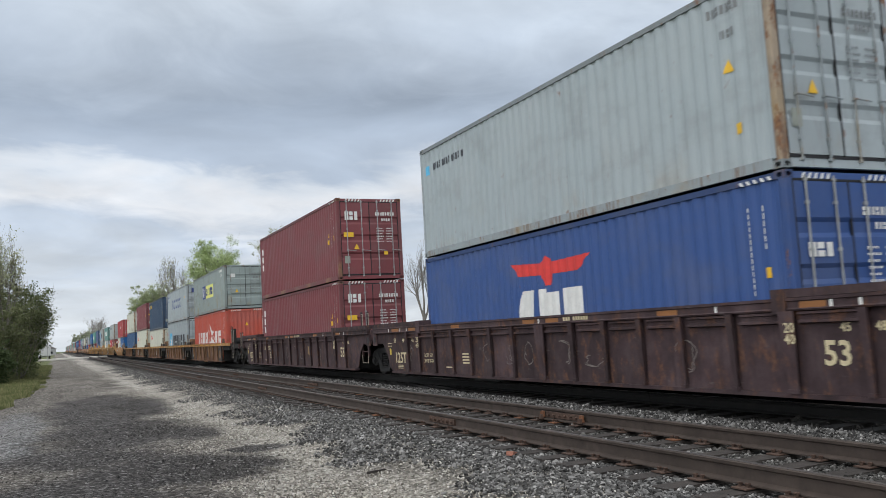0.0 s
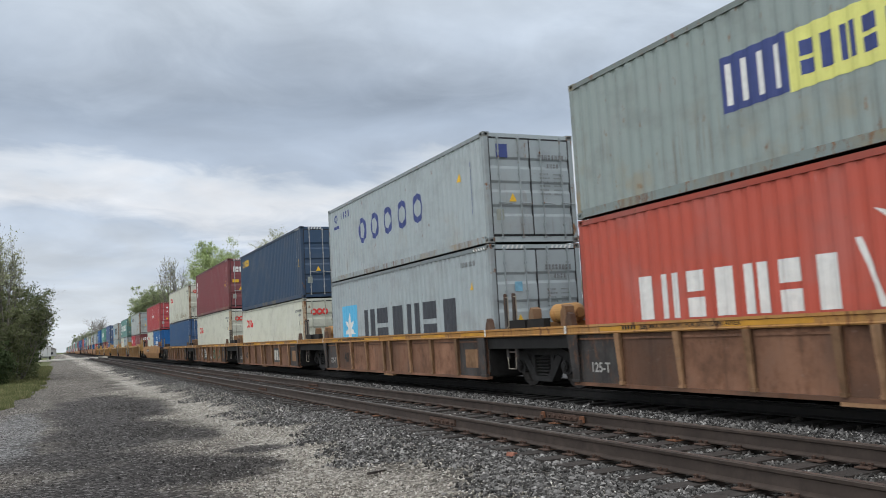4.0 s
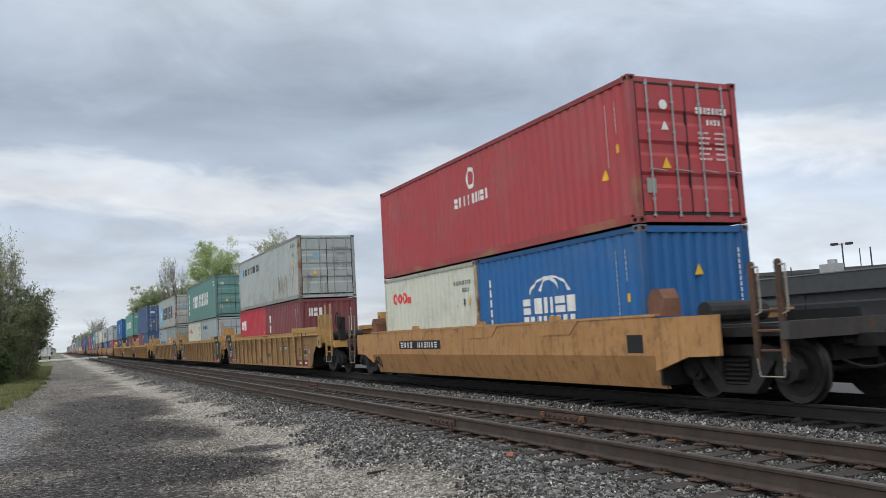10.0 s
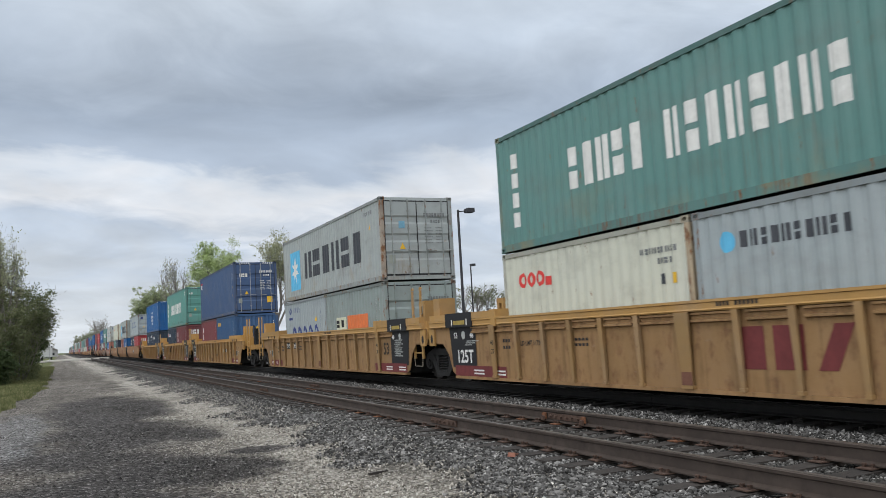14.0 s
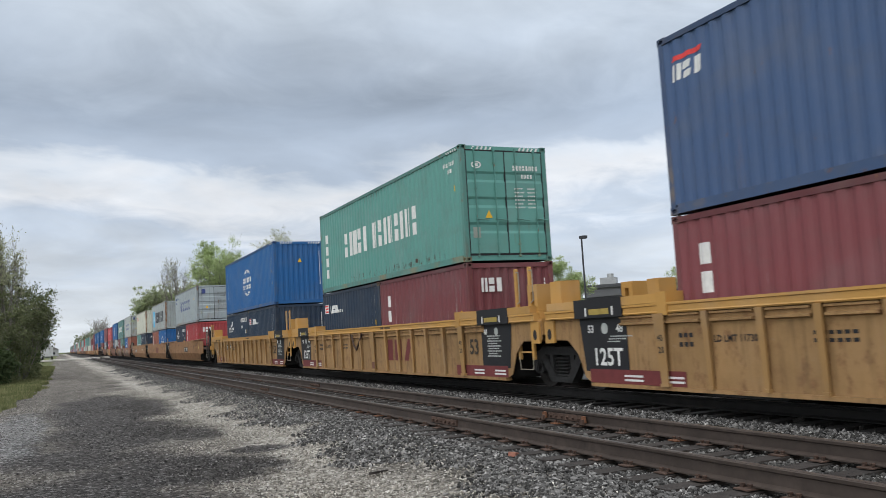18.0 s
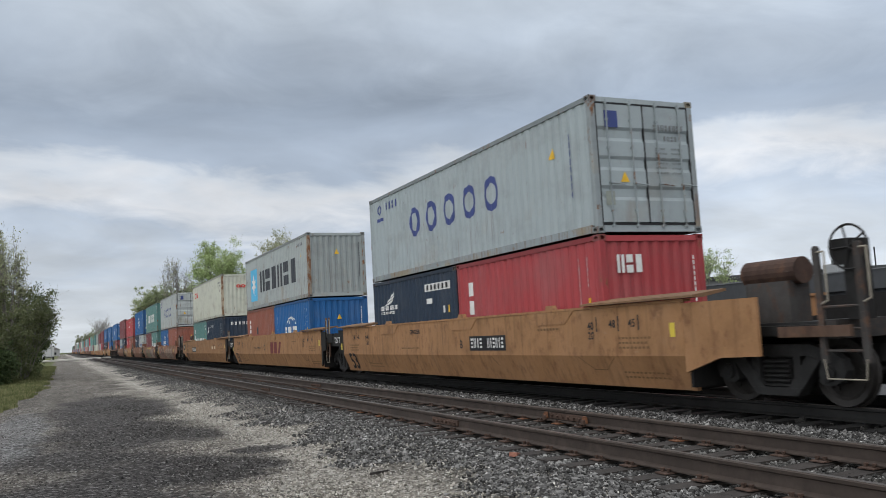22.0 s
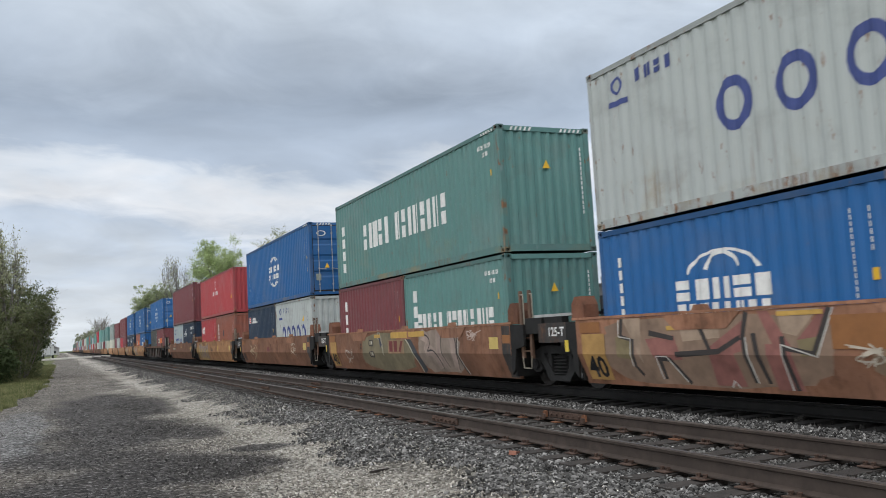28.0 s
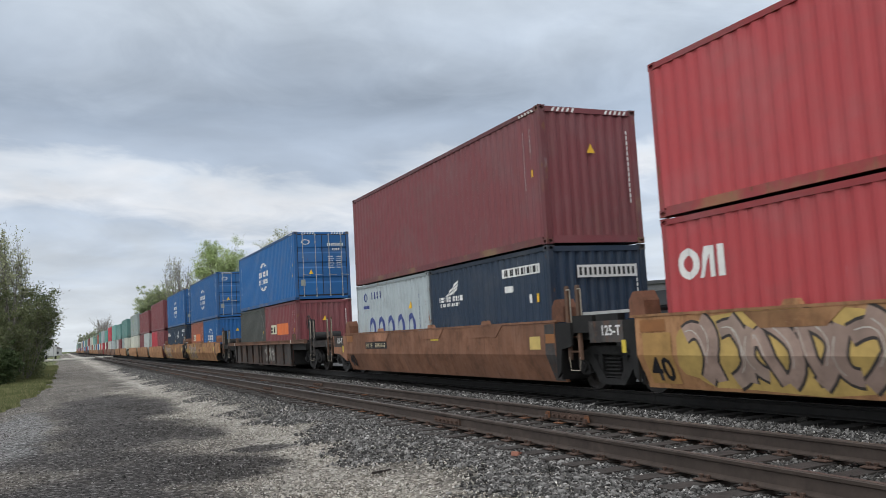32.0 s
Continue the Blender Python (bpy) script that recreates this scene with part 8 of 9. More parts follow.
GRASS_GROUND = ground_mat("rough_grass_ground", "grass")
FAR_Y = [-2500, -600, -120, -40] + spread(-20, 60, 16) + [75, 100, 130, 170, 220, 300, 420, 600, 900, 1500, 3500]
sheet("ground", [-2500, -600, -150, -60, -25, -8, -4, -2.2, -1.3, 2.6, 3.3, 4.35, 12.2, 13.6, 16, 30, 70, 160, 600, 2500], FAR_Y, -0.05, GRASS_GROUND, "rough spring grass and dirt reaching to the horizon")
YY = spread(-30, 60, 90) + [70, 85, 100, 130, 170, 230, 330, 500, 800]
LINE_SIDE = ground_mat("crushed_stone_and_ballast", "gravel")
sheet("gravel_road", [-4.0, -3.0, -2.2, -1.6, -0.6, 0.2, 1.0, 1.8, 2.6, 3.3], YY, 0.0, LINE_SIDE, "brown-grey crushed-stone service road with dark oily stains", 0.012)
sheet("ballast_near", [3.3, 3.5, 3.9, 4.35, 5, 5.6, 6.2, 6.8, 7.4, 8.2], YY, -0.004, LINE_SIDE, "grey ballast bed of the empty track", 0.012, 5)
sheet("ballast_far", [8.2, 8.7, 9.2, 9.8, 10.5, 11.2, 12.2, 13.6], YY, -0.012, ground_mat("oil_and_shade_black_bed", "oily"), "ballast coloured black for oil and shade under the train", 0.012, 6)

RAIL_PROFILE = [(-0.07, -0.184), (0.07, -0.184), (0.07, -0.170), (0.012, -0.148), (0.009, -0.048), (0.034, -0.036), (0.037, -0.008), (0.028, 0.0), (-0.028, 0.0), (-0.037, -0.008), (-0.034, -0.036), (-0.009, -0.048), (-0.012, -0.148), (-0.07, -0.170)]


def rail_mesh(y0, y1):
    return cached(("rail", y0, y1), lambda: Geo().prism(RAIL_PROFILE, y0, y1, "y").mesh("rail"))


def track(name, x_mid, label, ties, plates):
    t = tagged(new(name), label, "railway track", "", "structure")
    t.location = (x_mid, 0, 0)
    for i, s in enumerate((-1, 1)):
        x = s * 0.7525
        cuts = [-30, 11.97 if s < 0 else 10.87, 24.5, 36.4, 60, 100, 160, 300, 1400]
        for a, b in zip(cuts[:-1], cuts[1:]):
            # under the train the rails are coloured near-black, for its shade
            r = part("rail", rail_mesh(a + 0.004, b - 0.004), RAIL_RUST if x_mid < 8 else STEEL_DARK, t, "brown weathered steel rail", at=(x, 0, 0))
            part("running_surface", cached(("head", a, b), lambda: Geo().box(-0.027, 0.027, a + 0.004, b - 0.004, 0.0, 0.0025).mesh("head")), RAIL_TOP, r, "dull worn rail head")
        for y in cuts[1:6] if x_mid < 8 else ():
            for q in (-1, 1):
                g = cached(("joint", q), lambda: Geo().box(q * 0.012 if q > 0 else -0.04, 0.04 if q > 0 else -0.012, -0.46, 0.46, -0.145, -0.055).mesh("joint_bar"))
                j = part("joint_bar", g, RUST_BROWN, t, "rusty bolted joint bar", at=(x, y, 0))
                for k in range(6):
                    yy = -0.38 + k * 0.152
                    part("bolt", cached(("bolt", q), lambda: Geo().tube((q * 0.04, 0, -0.10), (q * 0.075, 0, -0.10), 0.022, 6).mesh("bolt")), RUST_BROWN, j, at=(0, yy, 0))
    r = random.Random(5 + int(x_mid))
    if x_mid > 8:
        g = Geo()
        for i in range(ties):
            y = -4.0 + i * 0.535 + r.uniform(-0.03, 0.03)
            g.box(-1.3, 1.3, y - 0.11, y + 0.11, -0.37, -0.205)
        tagged(part("ties", g.mesh("ties", mend=False), STEEL_DARK, t, "wooden ties coloured black for oil and shade under the train"), kind="stuff")
        ties = 0
    for i in range(ties):
        y = -4.0 + i * 0.535 + r.uniform(-0.03, 0.03)
        me = cached(("tie", i % 5), lambda: tie_mesh(i % 5))
        part("tie", me, TIE_WOOD, t, at=(r.uniform(-0.04, 0.04), y, -0.205 - r.uniform(0, 0.012)))
        if 12 <= i < plates:
            for s in (-1, 1):
                p = part("tie_plate", cached("plate", lambda: Geo().box(-0.165, 0.165, -0.085, 0.085, 0, 0.012).mesh("tie_plate")), RUST_ORANGE if x_mid < 8 and r.random() < 0.08 else RUST_BROWN, t, "rusty steel tie plate", at=(s * 0.7525, y, -0.203))
                if 17 <= i < 38 and x_mid < 8:
                    for q, e in ((-1, -1), (1, 1), (-1, 1)):
                        part("spike", cached(("spike", q), lambda: Geo().box(-0.012, 0.012, -0.012, 0.012, 0.016, 0.04).box(-0.02 if q > 0 else -0.012, 0.012 if q > 0 else 0.02, -0.017, 0.017, 0.034, 0.05).mesh("spike")), RUST_BROWN, p, at=(q * 0.10, e * 0.045, 0))
    return t


def tie_mesh(k):
    r = random.Random(40 + k)
    g = Geo()
    L = 1.30
    n = 6
    a = []
    for i in range(n + 1):
        x = -L + 2 * L * i / n
        a.append((x, r.uniform(-0.006, 0.006), r.uniform(-0.008, 0.004)))
    for (x0, d0, h0), (x1, d1, h1) in zip(a[:-1], a[1:]):
        q = len(g.v)
        g.v += [(x0, -0.115 + d0, -0.17), (x0, 0.115 + d0, -0.17), (x0, 0.11 + d0, h0), (x0, -0.11 + d0, h0), (x1, -0.115 + d1, -0.17), (x1, 0.115 + d1, -0.17), (x1, 0.11 + d1, h1), (x1, -0.11 + d1, h1)]
        g.f += [(q + 3, q + 2, q + 6, q + 7), (q, q + 3, q + 7, q + 4), (q + 2, q + 1, q + 5, q + 6)]
        if x0 == -L:
            g.f.append((q, q + 1, q + 2, q + 3))
        if x1 > L - 0.01:
            g.f.append((q + 4, q + 7, q + 6, q + 5))
    return g.mesh("tie")


def stones(name, n, place, size, mat, label, seed, fancy=False):
    """Loose stones: squashed, broken polyhedra in one mesh."""
    r = np.random.RandomState(seed)
    if fancy:
        p = (1 + 5 ** 0.5) / 2
        base = np.array([(-1, p, 0), (1, p, 0), (-1, -p, 0), (1, -p, 0), (0, -1, p), (0, 1, p), (0, -1, -p), (0, 1, -p), (p, 0, -1), (p, 0, 1), (-p, 0, -1), (-p, 0, 1)]) / 1.9
        faces = np.array([(0, 11, 5), (0, 5, 1), (0, 1, 7), (0, 7, 10), (0, 10, 11), (1, 5, 9), (5, 11, 4), (11, 10, 2), (10, 7, 6), (7, 1, 8), (3, 9, 4), (3, 4, 2), (3, 2, 6), (3, 6, 8), (3, 8, 9), (4, 9, 5), (2, 4, 11), (6, 2, 10), (8, 6, 7), (9, 8, 1)])
    else:
        base = np.array([(1, 0, 0), (-1, 0, 0), (0, 1, 0), (0, -1, 0), (0, 0, 1), (0, 0, -1)], float)
        faces = np.array([(0, 2, 4), (2, 1, 4), (1, 3, 4), (3, 0, 4), (2, 0, 5), (1, 2, 5), (3, 1, 5), (0, 3, 5)])
    k = len(base)
    pos = place(r, n)
    n = len(pos)
    s = size * np.exp(r.normal(0, 0.27, (n, 1, 1))) * r.uniform(0.55, 1.35, (n, 1, 3)) * np.array([1, 1, 0.85])
    jit = base[None] * r.uniform(0.6, 1.35, (n, k, 1))
    a = r.uniform(0, 2 * np.pi, n)
    tilt = r.uniform(-0.7, 0.7, n)
    v = jit * s
    ca, sa, ct, st = np.cos(a)[:, None], np.sin(a)[:, None], np.cos(tilt)[:, None], np.sin(tilt)[:, None]
    y1, z1 = v[..., 1] * ct - v[..., 2] * st, v[..., 1] * st + v[..., 2] * ct
    v = np.stack([v[..., 0] * ca - y1 * sa, v[..., 0] * sa + y1 * ca, z1], -1) + pos[:, None, :]
    f = (faces[None] + (np.arange(n) * k)[:, None, None]).reshape(-1, 3)
    me = bpy.data.meshes.new(name)
    me.vertices.add(n * k)
    me.vertices.foreach_set("co", v.reshape(-1))
    me.loops.add(f.size)
    me.loops.foreach_set("vertex_index", f.reshape(-1).astype(np.int32))
    me.polygons.add(len(f))
    me.polygons.foreach_set("loop_start", np.arange(0, f.size, 3, dtype=np.int32))
    me.polygons.foreach_set("use_smooth", np.zeros(len(f), dtype=bool))
    me.update(calc_edges=True)
    me.materials.append(mat)
    ob = new(name, me)
    return tagged(ob, label, "ballast stones", "", "stuff")


def zs(x):
    xs = [-8, -2.2, -1.3, 2.6, 3.3, 4.35, 12.2, 13.6, 16]
    return np.interp(x, xs, [-0.45, -0.38, ROAD_Z, ROAD_Z, -0.36, -0.245, -0.245, -0.5, -0.55])


def band(x0, x1, y0, y1, power=2.0, lift=0.008, clear=None, soft=0.0):
    """Places thinning out with distance; clear: keep the tops of ties free."""
    def fn(r, n):
        x = r.uniform(x0, x1, n)
        x = np.where(r.uniform(0, 1, n) < 0.25, x0 + np.abs(r.normal(0, 1, n)) * soft - soft * 0.6, x) if soft else x
        y = y0 + (y1 - y0) * r.uniform(0, 1, n) ** power
        if soft:    # the edge wanders in bays and spits
            bay = 0.30 * np.sin(0.9 * y + 0.5) + 0.22 * np.sin(2.1 * y + 1.3) + 0.15 * np.sin(4.7 * y) + r.normal(0, 0.12, n)
            x = x + bay * np.clip(1 - (x - x0) / 1.3, 0, 1)
        if clear:
            k = (y + 4.0) / 0.535
            on_tie = (np.abs(k - np.round(k)) < 0.23) & (np.abs(x - clear) < 1.27)
            keep = (~on_tie | (r.uniform(0, 1, n) < 0.05)) & (np.abs(np.abs(x - clear) - 0.7525) > 0.085)
            x, y = x[keep], y[keep]
        return np.stack([x, y, zs(x) + lift + r.uniform(-0.01, 0.012, len(x))], 1)
    return fn


# ---- trees ----
def tube_net(segs, name, mat, parent, sides=5):
    g = Geo()
    thin = min(a for _, _, a, _ in segs) * 1.02
    for i, (p, q, a, b) in enumerate(segs):
        if a <= thin and i % 2:     # every other of the finest twigs is enough
            continue
        m = sides if a > 0.03 else 3
        g.tube(p, q, a, m, b)
        del g.f[-2:]
    me = g.mesh(name, smooth=True, mend=False)
    return part(name, me, mat, parent)


def grow(r, p, d, length, rad, depth, segs, tips, spread_=0.6, up=0.12):
    """Branches that fork and thin out; tips are kept for the leaves."""
    n = 3
    for i in range(n):
        d = (d + Vector((r.gauss(0, 0.16), r.gauss(0, 0.16), r.gauss(0, 0.10) + up * 0.4))).normalized()
        q = p + d * (length / n)
        r2 = rad * 0.84
        segs.append((p, q, rad, r2))
        if depth <= 2:
            tips.append((q, depth))
        p, rad = q, r2
        if depth > 0 and (i > 0 or depth < 3):
            k = 2 if depth > 1 else 1
            for _ in range(k):
                nd = (d + Vector((r.gauss(0, spread_), r.gauss(0, spread_), r.gauss(0.05, spread_ * 0.55)))).normalized()
                grow(r, p, nd, length * r.uniform(0.55, 0.78), rad * 0.62, depth - 1, segs, tips, spread_, up)
    tips.append((p, depth))


def leaves(name, pts, mat, parent, r, clumps, per, puff, size):
    """Leafy sprays: tight clumps round some of the twig ends, their leaves turned out and up."""
    rs = np.random.RandomState(r.randint(0, 10 ** 6))
    pts = np.array([tuple(p) for p in pts])
    pick = pts[rs.choice(len(pts), min(clumps, len(pts)), replace=False)]
    reach = puff * np.exp(rs.normal(0, 0.35, (len(pick), 1)))
    c, reach = np.repeat(pick, per, axis=0), np.repeat(reach, per, axis=0)
    n = len(c)
    unit = lambda v: v / np.maximum(np.linalg.norm(v, axis=1)[:, None], 1e-6)
    d = unit(rs.normal(0, 1, (n, 3)))
    c = c + d * reach * rs.uniform(0, 1, (n, 1)) ** 0.5 * np.array([1.0, 1.0, 0.8])
    up = unit(d * 0.7 + np.array([0, 0, 0.5]) + rs.normal(0, 0.5, (n, 3)))
    a = unit(np.cross(up, rs.normal(0, 1, (n, 3))))
    b = np.cross(up, a)
    s = size * np.exp(rs.normal(0, 0.3, (n, 1)))
    v = np.stack([c - a * s, c + b * s * 0.55 + up * s * 0.15, c + a * s, c - b * s * 0.55 + up * s * 0.15], 1).reshape(-1, 3)
    me = bpy.data.meshes.new(name)
    me.vertices.add(n * 4)
    me.vertices.foreach_set("co", v.reshape(-1))
    me.loops.add(n * 4)
    me.loops.foreach_set("vertex_index", np.arange(n * 4, dtype=np.int32))
    me.polygons.add(n)
    me.polygons.foreach_set("loop_start", np.arange(0, n * 4, 4, dtype=np.int32))
    me.update(calc_edges=True)
    return part(name, me, mat, parent)


BARK = plain("grey_brown_bark", (0.20, 0.185, 0.165), 0.95, 0, 0.4, 8, 0.5)
LEAF_DARK = leaf_mat("deep_green_leaves", (0.055, 0.08, 0.034), (0.085, 0.12, 0.05), (0.13, 0.17, 0.072))
# fresh and budding leaves are paled in colour for haze and light coming through
LEAF_FRESH = leaf_mat("fresh_spring_leaves", (0.36, 0.44, 0.20), (0.44, 0.53, 0.26), (0.52, 0.60, 0.34))
LEAF_FRESH_DULL = leaf_mat("soft_green_leaves", (0.30, 0.36, 0.19), (0.37, 0.42, 0.24), (0.44, 0.48, 0.30))
LEAF_OLIVE = leaf_mat("olive_budding_leaves", (0.13, 0.148, 0.072), (0.18, 0.20, 0.10), (0.25, 0.27, 0.15))
LEAF_BUD = leaf_mat("pale_budding_leaves", (0.33, 0.35, 0.21), (0.40, 0.42, 0.26), (0.47, 0.48, 0.32))
# distance haze is mixed into the colour of the far leaves
LEAF_FAR = leaf_mat("haze_paled_green_leaves", (0.24, 0.27, 0.18), (0.32, 0.35, 0.23), (0.40, 0.43, 0.30))


def tree(x, y, h, width, leaf, clumps, per, puff, size, seed, label, trunk=0.18, bushy=False, depth=3, spread_=0.6, z=-0.5, twig=0.012, bole=0.34):
    r = random.Random(seed)
    t = thing("bush" if bushy else "tree", label, "bush" if bushy else "tree", "", (x, y, z))
    segs, tips = [], []
    if bushy:
        for k in range(7):
            a = r.uniform(0, 2 * math.pi)
            d = Vector((math.cos(a) * 0.5, math.sin(a) * 0.5, 1)).normalized()
            grow(r, Vector((math.cos(a) * 0.3, math.sin(a) * 0.3, -0.1)), d, h * 0.42, trunk * 0.5, depth - 1, segs, tips, spread_, 0.2)
    else:
        top = h * bole
        segs.append((Vector((0, 0, -0.2)), Vector((0, 0, top)), trunk, trunk * 0.8))
        for k in range(4):
            a = k * 1.6 + r.uniform(-0.4, 0.4)
            grow(r, Vector((0, 0, top * (0.75 + 0.08 * k))), Vector((math.cos(a) * 0.55, math.sin(a) * 0.55, 1)).normalized(), h * 0.36, trunk * 0.55, depth, segs, tips, spread_, 0.25)
    # fit the crown to the height and width
    mz = max(p.z for p, _ in tips)
    mr = sorted(math.hypot(p.x, p.y) for p, _ in tips)[int(len(tips) * 0.96)]
    fz, fr = h / mz, (width / 2) / mr
    fix = lambda p: Vector((p.x * fr, p.y * fr, p.z * fz))
    wood = tube_net([(fix(a), fix(b), max(ra, twig), max(rb, twig)) for a, b, ra, rb in segs], "branch_work", BARK, t)
    tagged(wood, kind="stuff")
    pts = [fix(p) for p, d in tips if d <= 1 and p.z * fz > (0.10 if bushy else 0.25) * h and math.hypot(p.x, p.y) * fr < width * 0.56]
    if bushy:
        # suckers fill the lower half, narrower towards the ground
        for _ in range(int(len(pts) * 0.6)):
            a, u = r.uniform(0, 2 * math.pi), r.uniform(0.02, 0.62)
            d = (width / 2) * r.uniform(0.2, min(1.0, 0.5 + 1.1 * u))
            pts.append(Vector((math.cos(a) * d, math.sin(a) * d, h * u)))
    if clumps:
        leaves("crown", pts, leaf, t, r, clumps, per, puff, size)
    return t


def build_green():
    # scrub and trees along the left edge of the road
    tree(-3.0, 58, 10.4, 3.4, LEAF_BUD, 900, 6, 0.20, 0.052, 3, "half-bare tree with olive buds beside the road", 0.17, depth=4, spread_=0.5, twig=0.006, bole=0.2)
    tree(-6.0, 60, 11.0, 6.0, LEAF_BUD, 800, 6, 0.22, 0.05, 4, "half-bare tree with olive buds behind the scrub", 0.2, depth=4, twig=0.006)
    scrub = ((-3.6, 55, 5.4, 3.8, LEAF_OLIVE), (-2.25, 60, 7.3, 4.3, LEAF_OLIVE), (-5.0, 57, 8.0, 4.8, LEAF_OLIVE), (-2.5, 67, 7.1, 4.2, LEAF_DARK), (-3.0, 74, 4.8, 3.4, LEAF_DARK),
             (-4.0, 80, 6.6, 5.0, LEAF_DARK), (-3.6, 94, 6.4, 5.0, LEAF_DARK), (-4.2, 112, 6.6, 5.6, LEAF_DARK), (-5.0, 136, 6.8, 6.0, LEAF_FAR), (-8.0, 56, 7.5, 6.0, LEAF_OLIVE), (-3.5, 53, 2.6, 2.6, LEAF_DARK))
    for i, (x, y, h, w, lf) in enumerate(scrub):
        near = i < 5 or i == 10
        tree(x, y, h, w, lf, 380 if near else 170, 42, 0.36 if near else 0.5, 0.064 if near else 0.12, 20 + i, "scrub bush with %s leaves at the road's edge" % ("olive-green" if lf is LEAF_OLIVE else "deep green"), 0.10, True, 4, 0.7, -0.45, 0.006)
    # trees beyond the train
    tree(16.9, 98.6, 14.8, 8.8, LEAF_FRESH, 700, 48, 0.52, 0.078, 151, "tall tree in fresh spring leaf beyond the train", 0.3, depth=4, spread_=0.62, twig=0.009)
    tree(14.2, 117, 14.3, 5.6, LEAF_BUD, 420, 4, 0.3, 0.07, 52, "bare grey tree with a few buds beyond the train", 0.26, depth=4, spread_=0.65, twig=0.012)
    tree(12.9, 124, 11.0, 6.8, LEAF_FRESH_DULL, 340, 40, 0.5, 0.095, 53, "low leafy tree beyond the train", 0.3, depth=4, twig=0.010)
    tree(18.5, 122, 11.4, 9.0, LEAF_FRESH_DULL, 340, 36, 0.6, 0.10, 60, "low leafy tree beyond the train", 0.3, depth=4, twig=0.010)
    tree(25.0, 105, 16.2, 8.2, LEAF_BUD, 1700, 11, 0.36, 0.07, 54, "budding tree with thin crown beyond the train", 0.3, depth=4, spread_=0.5, twig=0.008)
    tree(37.8, 87.3, 12.8, 6.0, LEAF_OLIVE, 0, 0, 0, 0.1, 55, "bare tree beyond the car park", 0.25, depth=3, spread_=0.55, twig=0.012)
    tree(53.5, 106, 8.6, 9.0, LEAF_OLIVE, 120, 10, 0.5, 0.11, 56, "budding tree beyond the car park", 0.3, depth=4, twig=0.010)
    tree(60.0, 112, 8.8, 9.0, LEAF_OLIVE, 120, 10, 0.5, 0.11, 57, "budding tree beyond the car park", 0.3, depth=4, twig=0.010)
    tree(53.5, 84.5, 9.9, 8.6, LEAF_FRESH, 800, 36, 0.5, 0.085, 158, "round green tree by the low building", 0.3, depth=4, twig=0.010)
    tree(71.5, 79.5, 10.4, 9.5, LEAF_FRESH, 400, 18, 0.42, 0.085, 59, "leafing tree by the low building", 0.3, depth=4, spread_=0.5, twig=0.010)
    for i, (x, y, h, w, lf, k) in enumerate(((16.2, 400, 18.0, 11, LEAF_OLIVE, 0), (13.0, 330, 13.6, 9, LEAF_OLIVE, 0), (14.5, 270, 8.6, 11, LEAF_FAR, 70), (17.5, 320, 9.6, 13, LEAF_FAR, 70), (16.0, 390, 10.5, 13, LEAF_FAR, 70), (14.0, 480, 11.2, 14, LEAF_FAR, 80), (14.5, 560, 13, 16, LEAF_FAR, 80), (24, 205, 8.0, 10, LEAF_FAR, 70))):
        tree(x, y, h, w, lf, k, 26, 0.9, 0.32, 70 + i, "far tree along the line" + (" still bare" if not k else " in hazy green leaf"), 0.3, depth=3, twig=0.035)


def verge_edge(y):
    """Where the gravel ends and the grass begins: it swings out towards the road farther on."""
    return -1.0 - 0.06 * np.maximum(0, 43 - y) + 0.18 * np.sin(0.9 * y) + 0.12 * np.sin(2.3 * y + 1)


def build_grass():
    r = np.random.RandomState(9)
    n = 40000
    y = 22 + 90 * r.uniform(0, 1, n) ** 1.3
    x = verge_edge(y) + 0.25 - np.abs(r.normal(0, 1.0, n)) * 1.7
    p = np.stack([x, y, zs(x) - 0.02], 1)
    h = r.uniform(0.05, 0.20, n)
    a = r.uniform(0, 2 * np.pi, n)
    w = 0.012 + 0.0005 * p[:, 1]
    dx, dy = np.cos(a) * w, np.sin(a) * w
    lean = r.normal(0, 0.05, (n, 2))
    v = np.stack([p + np.stack([dx, dy, 0 * dx], 1), p - np.stack([dx, dy, 0 * dx], 1), p + np.stack([lean[:, 0], lean[:, 1], h], 1)], 1).reshape(-1, 3)
    me = bpy.data.meshes.new("grass_verge")
    me.from_pydata(v.tolist(), [], np.arange(n * 3).reshape(-1, 3).tolist())
    me.materials.append(leaf_mat("verge_grass_blades", (0.12, 0.135, 0.055), (0.19, 0.205, 0.09), (0.30, 0.28, 0.15)))
    tagged(new("grass_verge", me), "rough grass verge, green and straw-coloured", "grass", "", "stuff")


# ---- beyond the train: low building, car-park lamps, far houses, level crossing ----
def lamp_post(x, y, h, heads, label):
    t = thing("lamp_post", label, "lamp post", "", (x, y, -0.5))
    dk = plain("dark_bronze_metal", (0.045, 0.045, 0.05), 0.6, 0.3, 0.2, 5)
    part("pole", Geo().tube((0, 0, 0), (0, 0, h), 0.10, 10, 0.075), dk, t)
    part("base", Geo().tube((0, 0, 0), (0, 0, 0.7), 0.26, 12), CONCRETE, t)
    for dx, dy in heads:
        part("arm", Geo().tube((0, 0, h - 0.12), (dx * 0.6, dy * 0.6, h - 0.10), 0.035, 6), dk, t)
        part("lamp_head", Geo().prism([(-0.30, -0.14), (0.30, -0.14), (0.36, 0.0), (0.30, 0.13), (-0.30, 0.13)], -0.24, 0.24, "x"), dk, t, at=(dx * 0.95, dy * 0.95, h - 0.08))
    return t


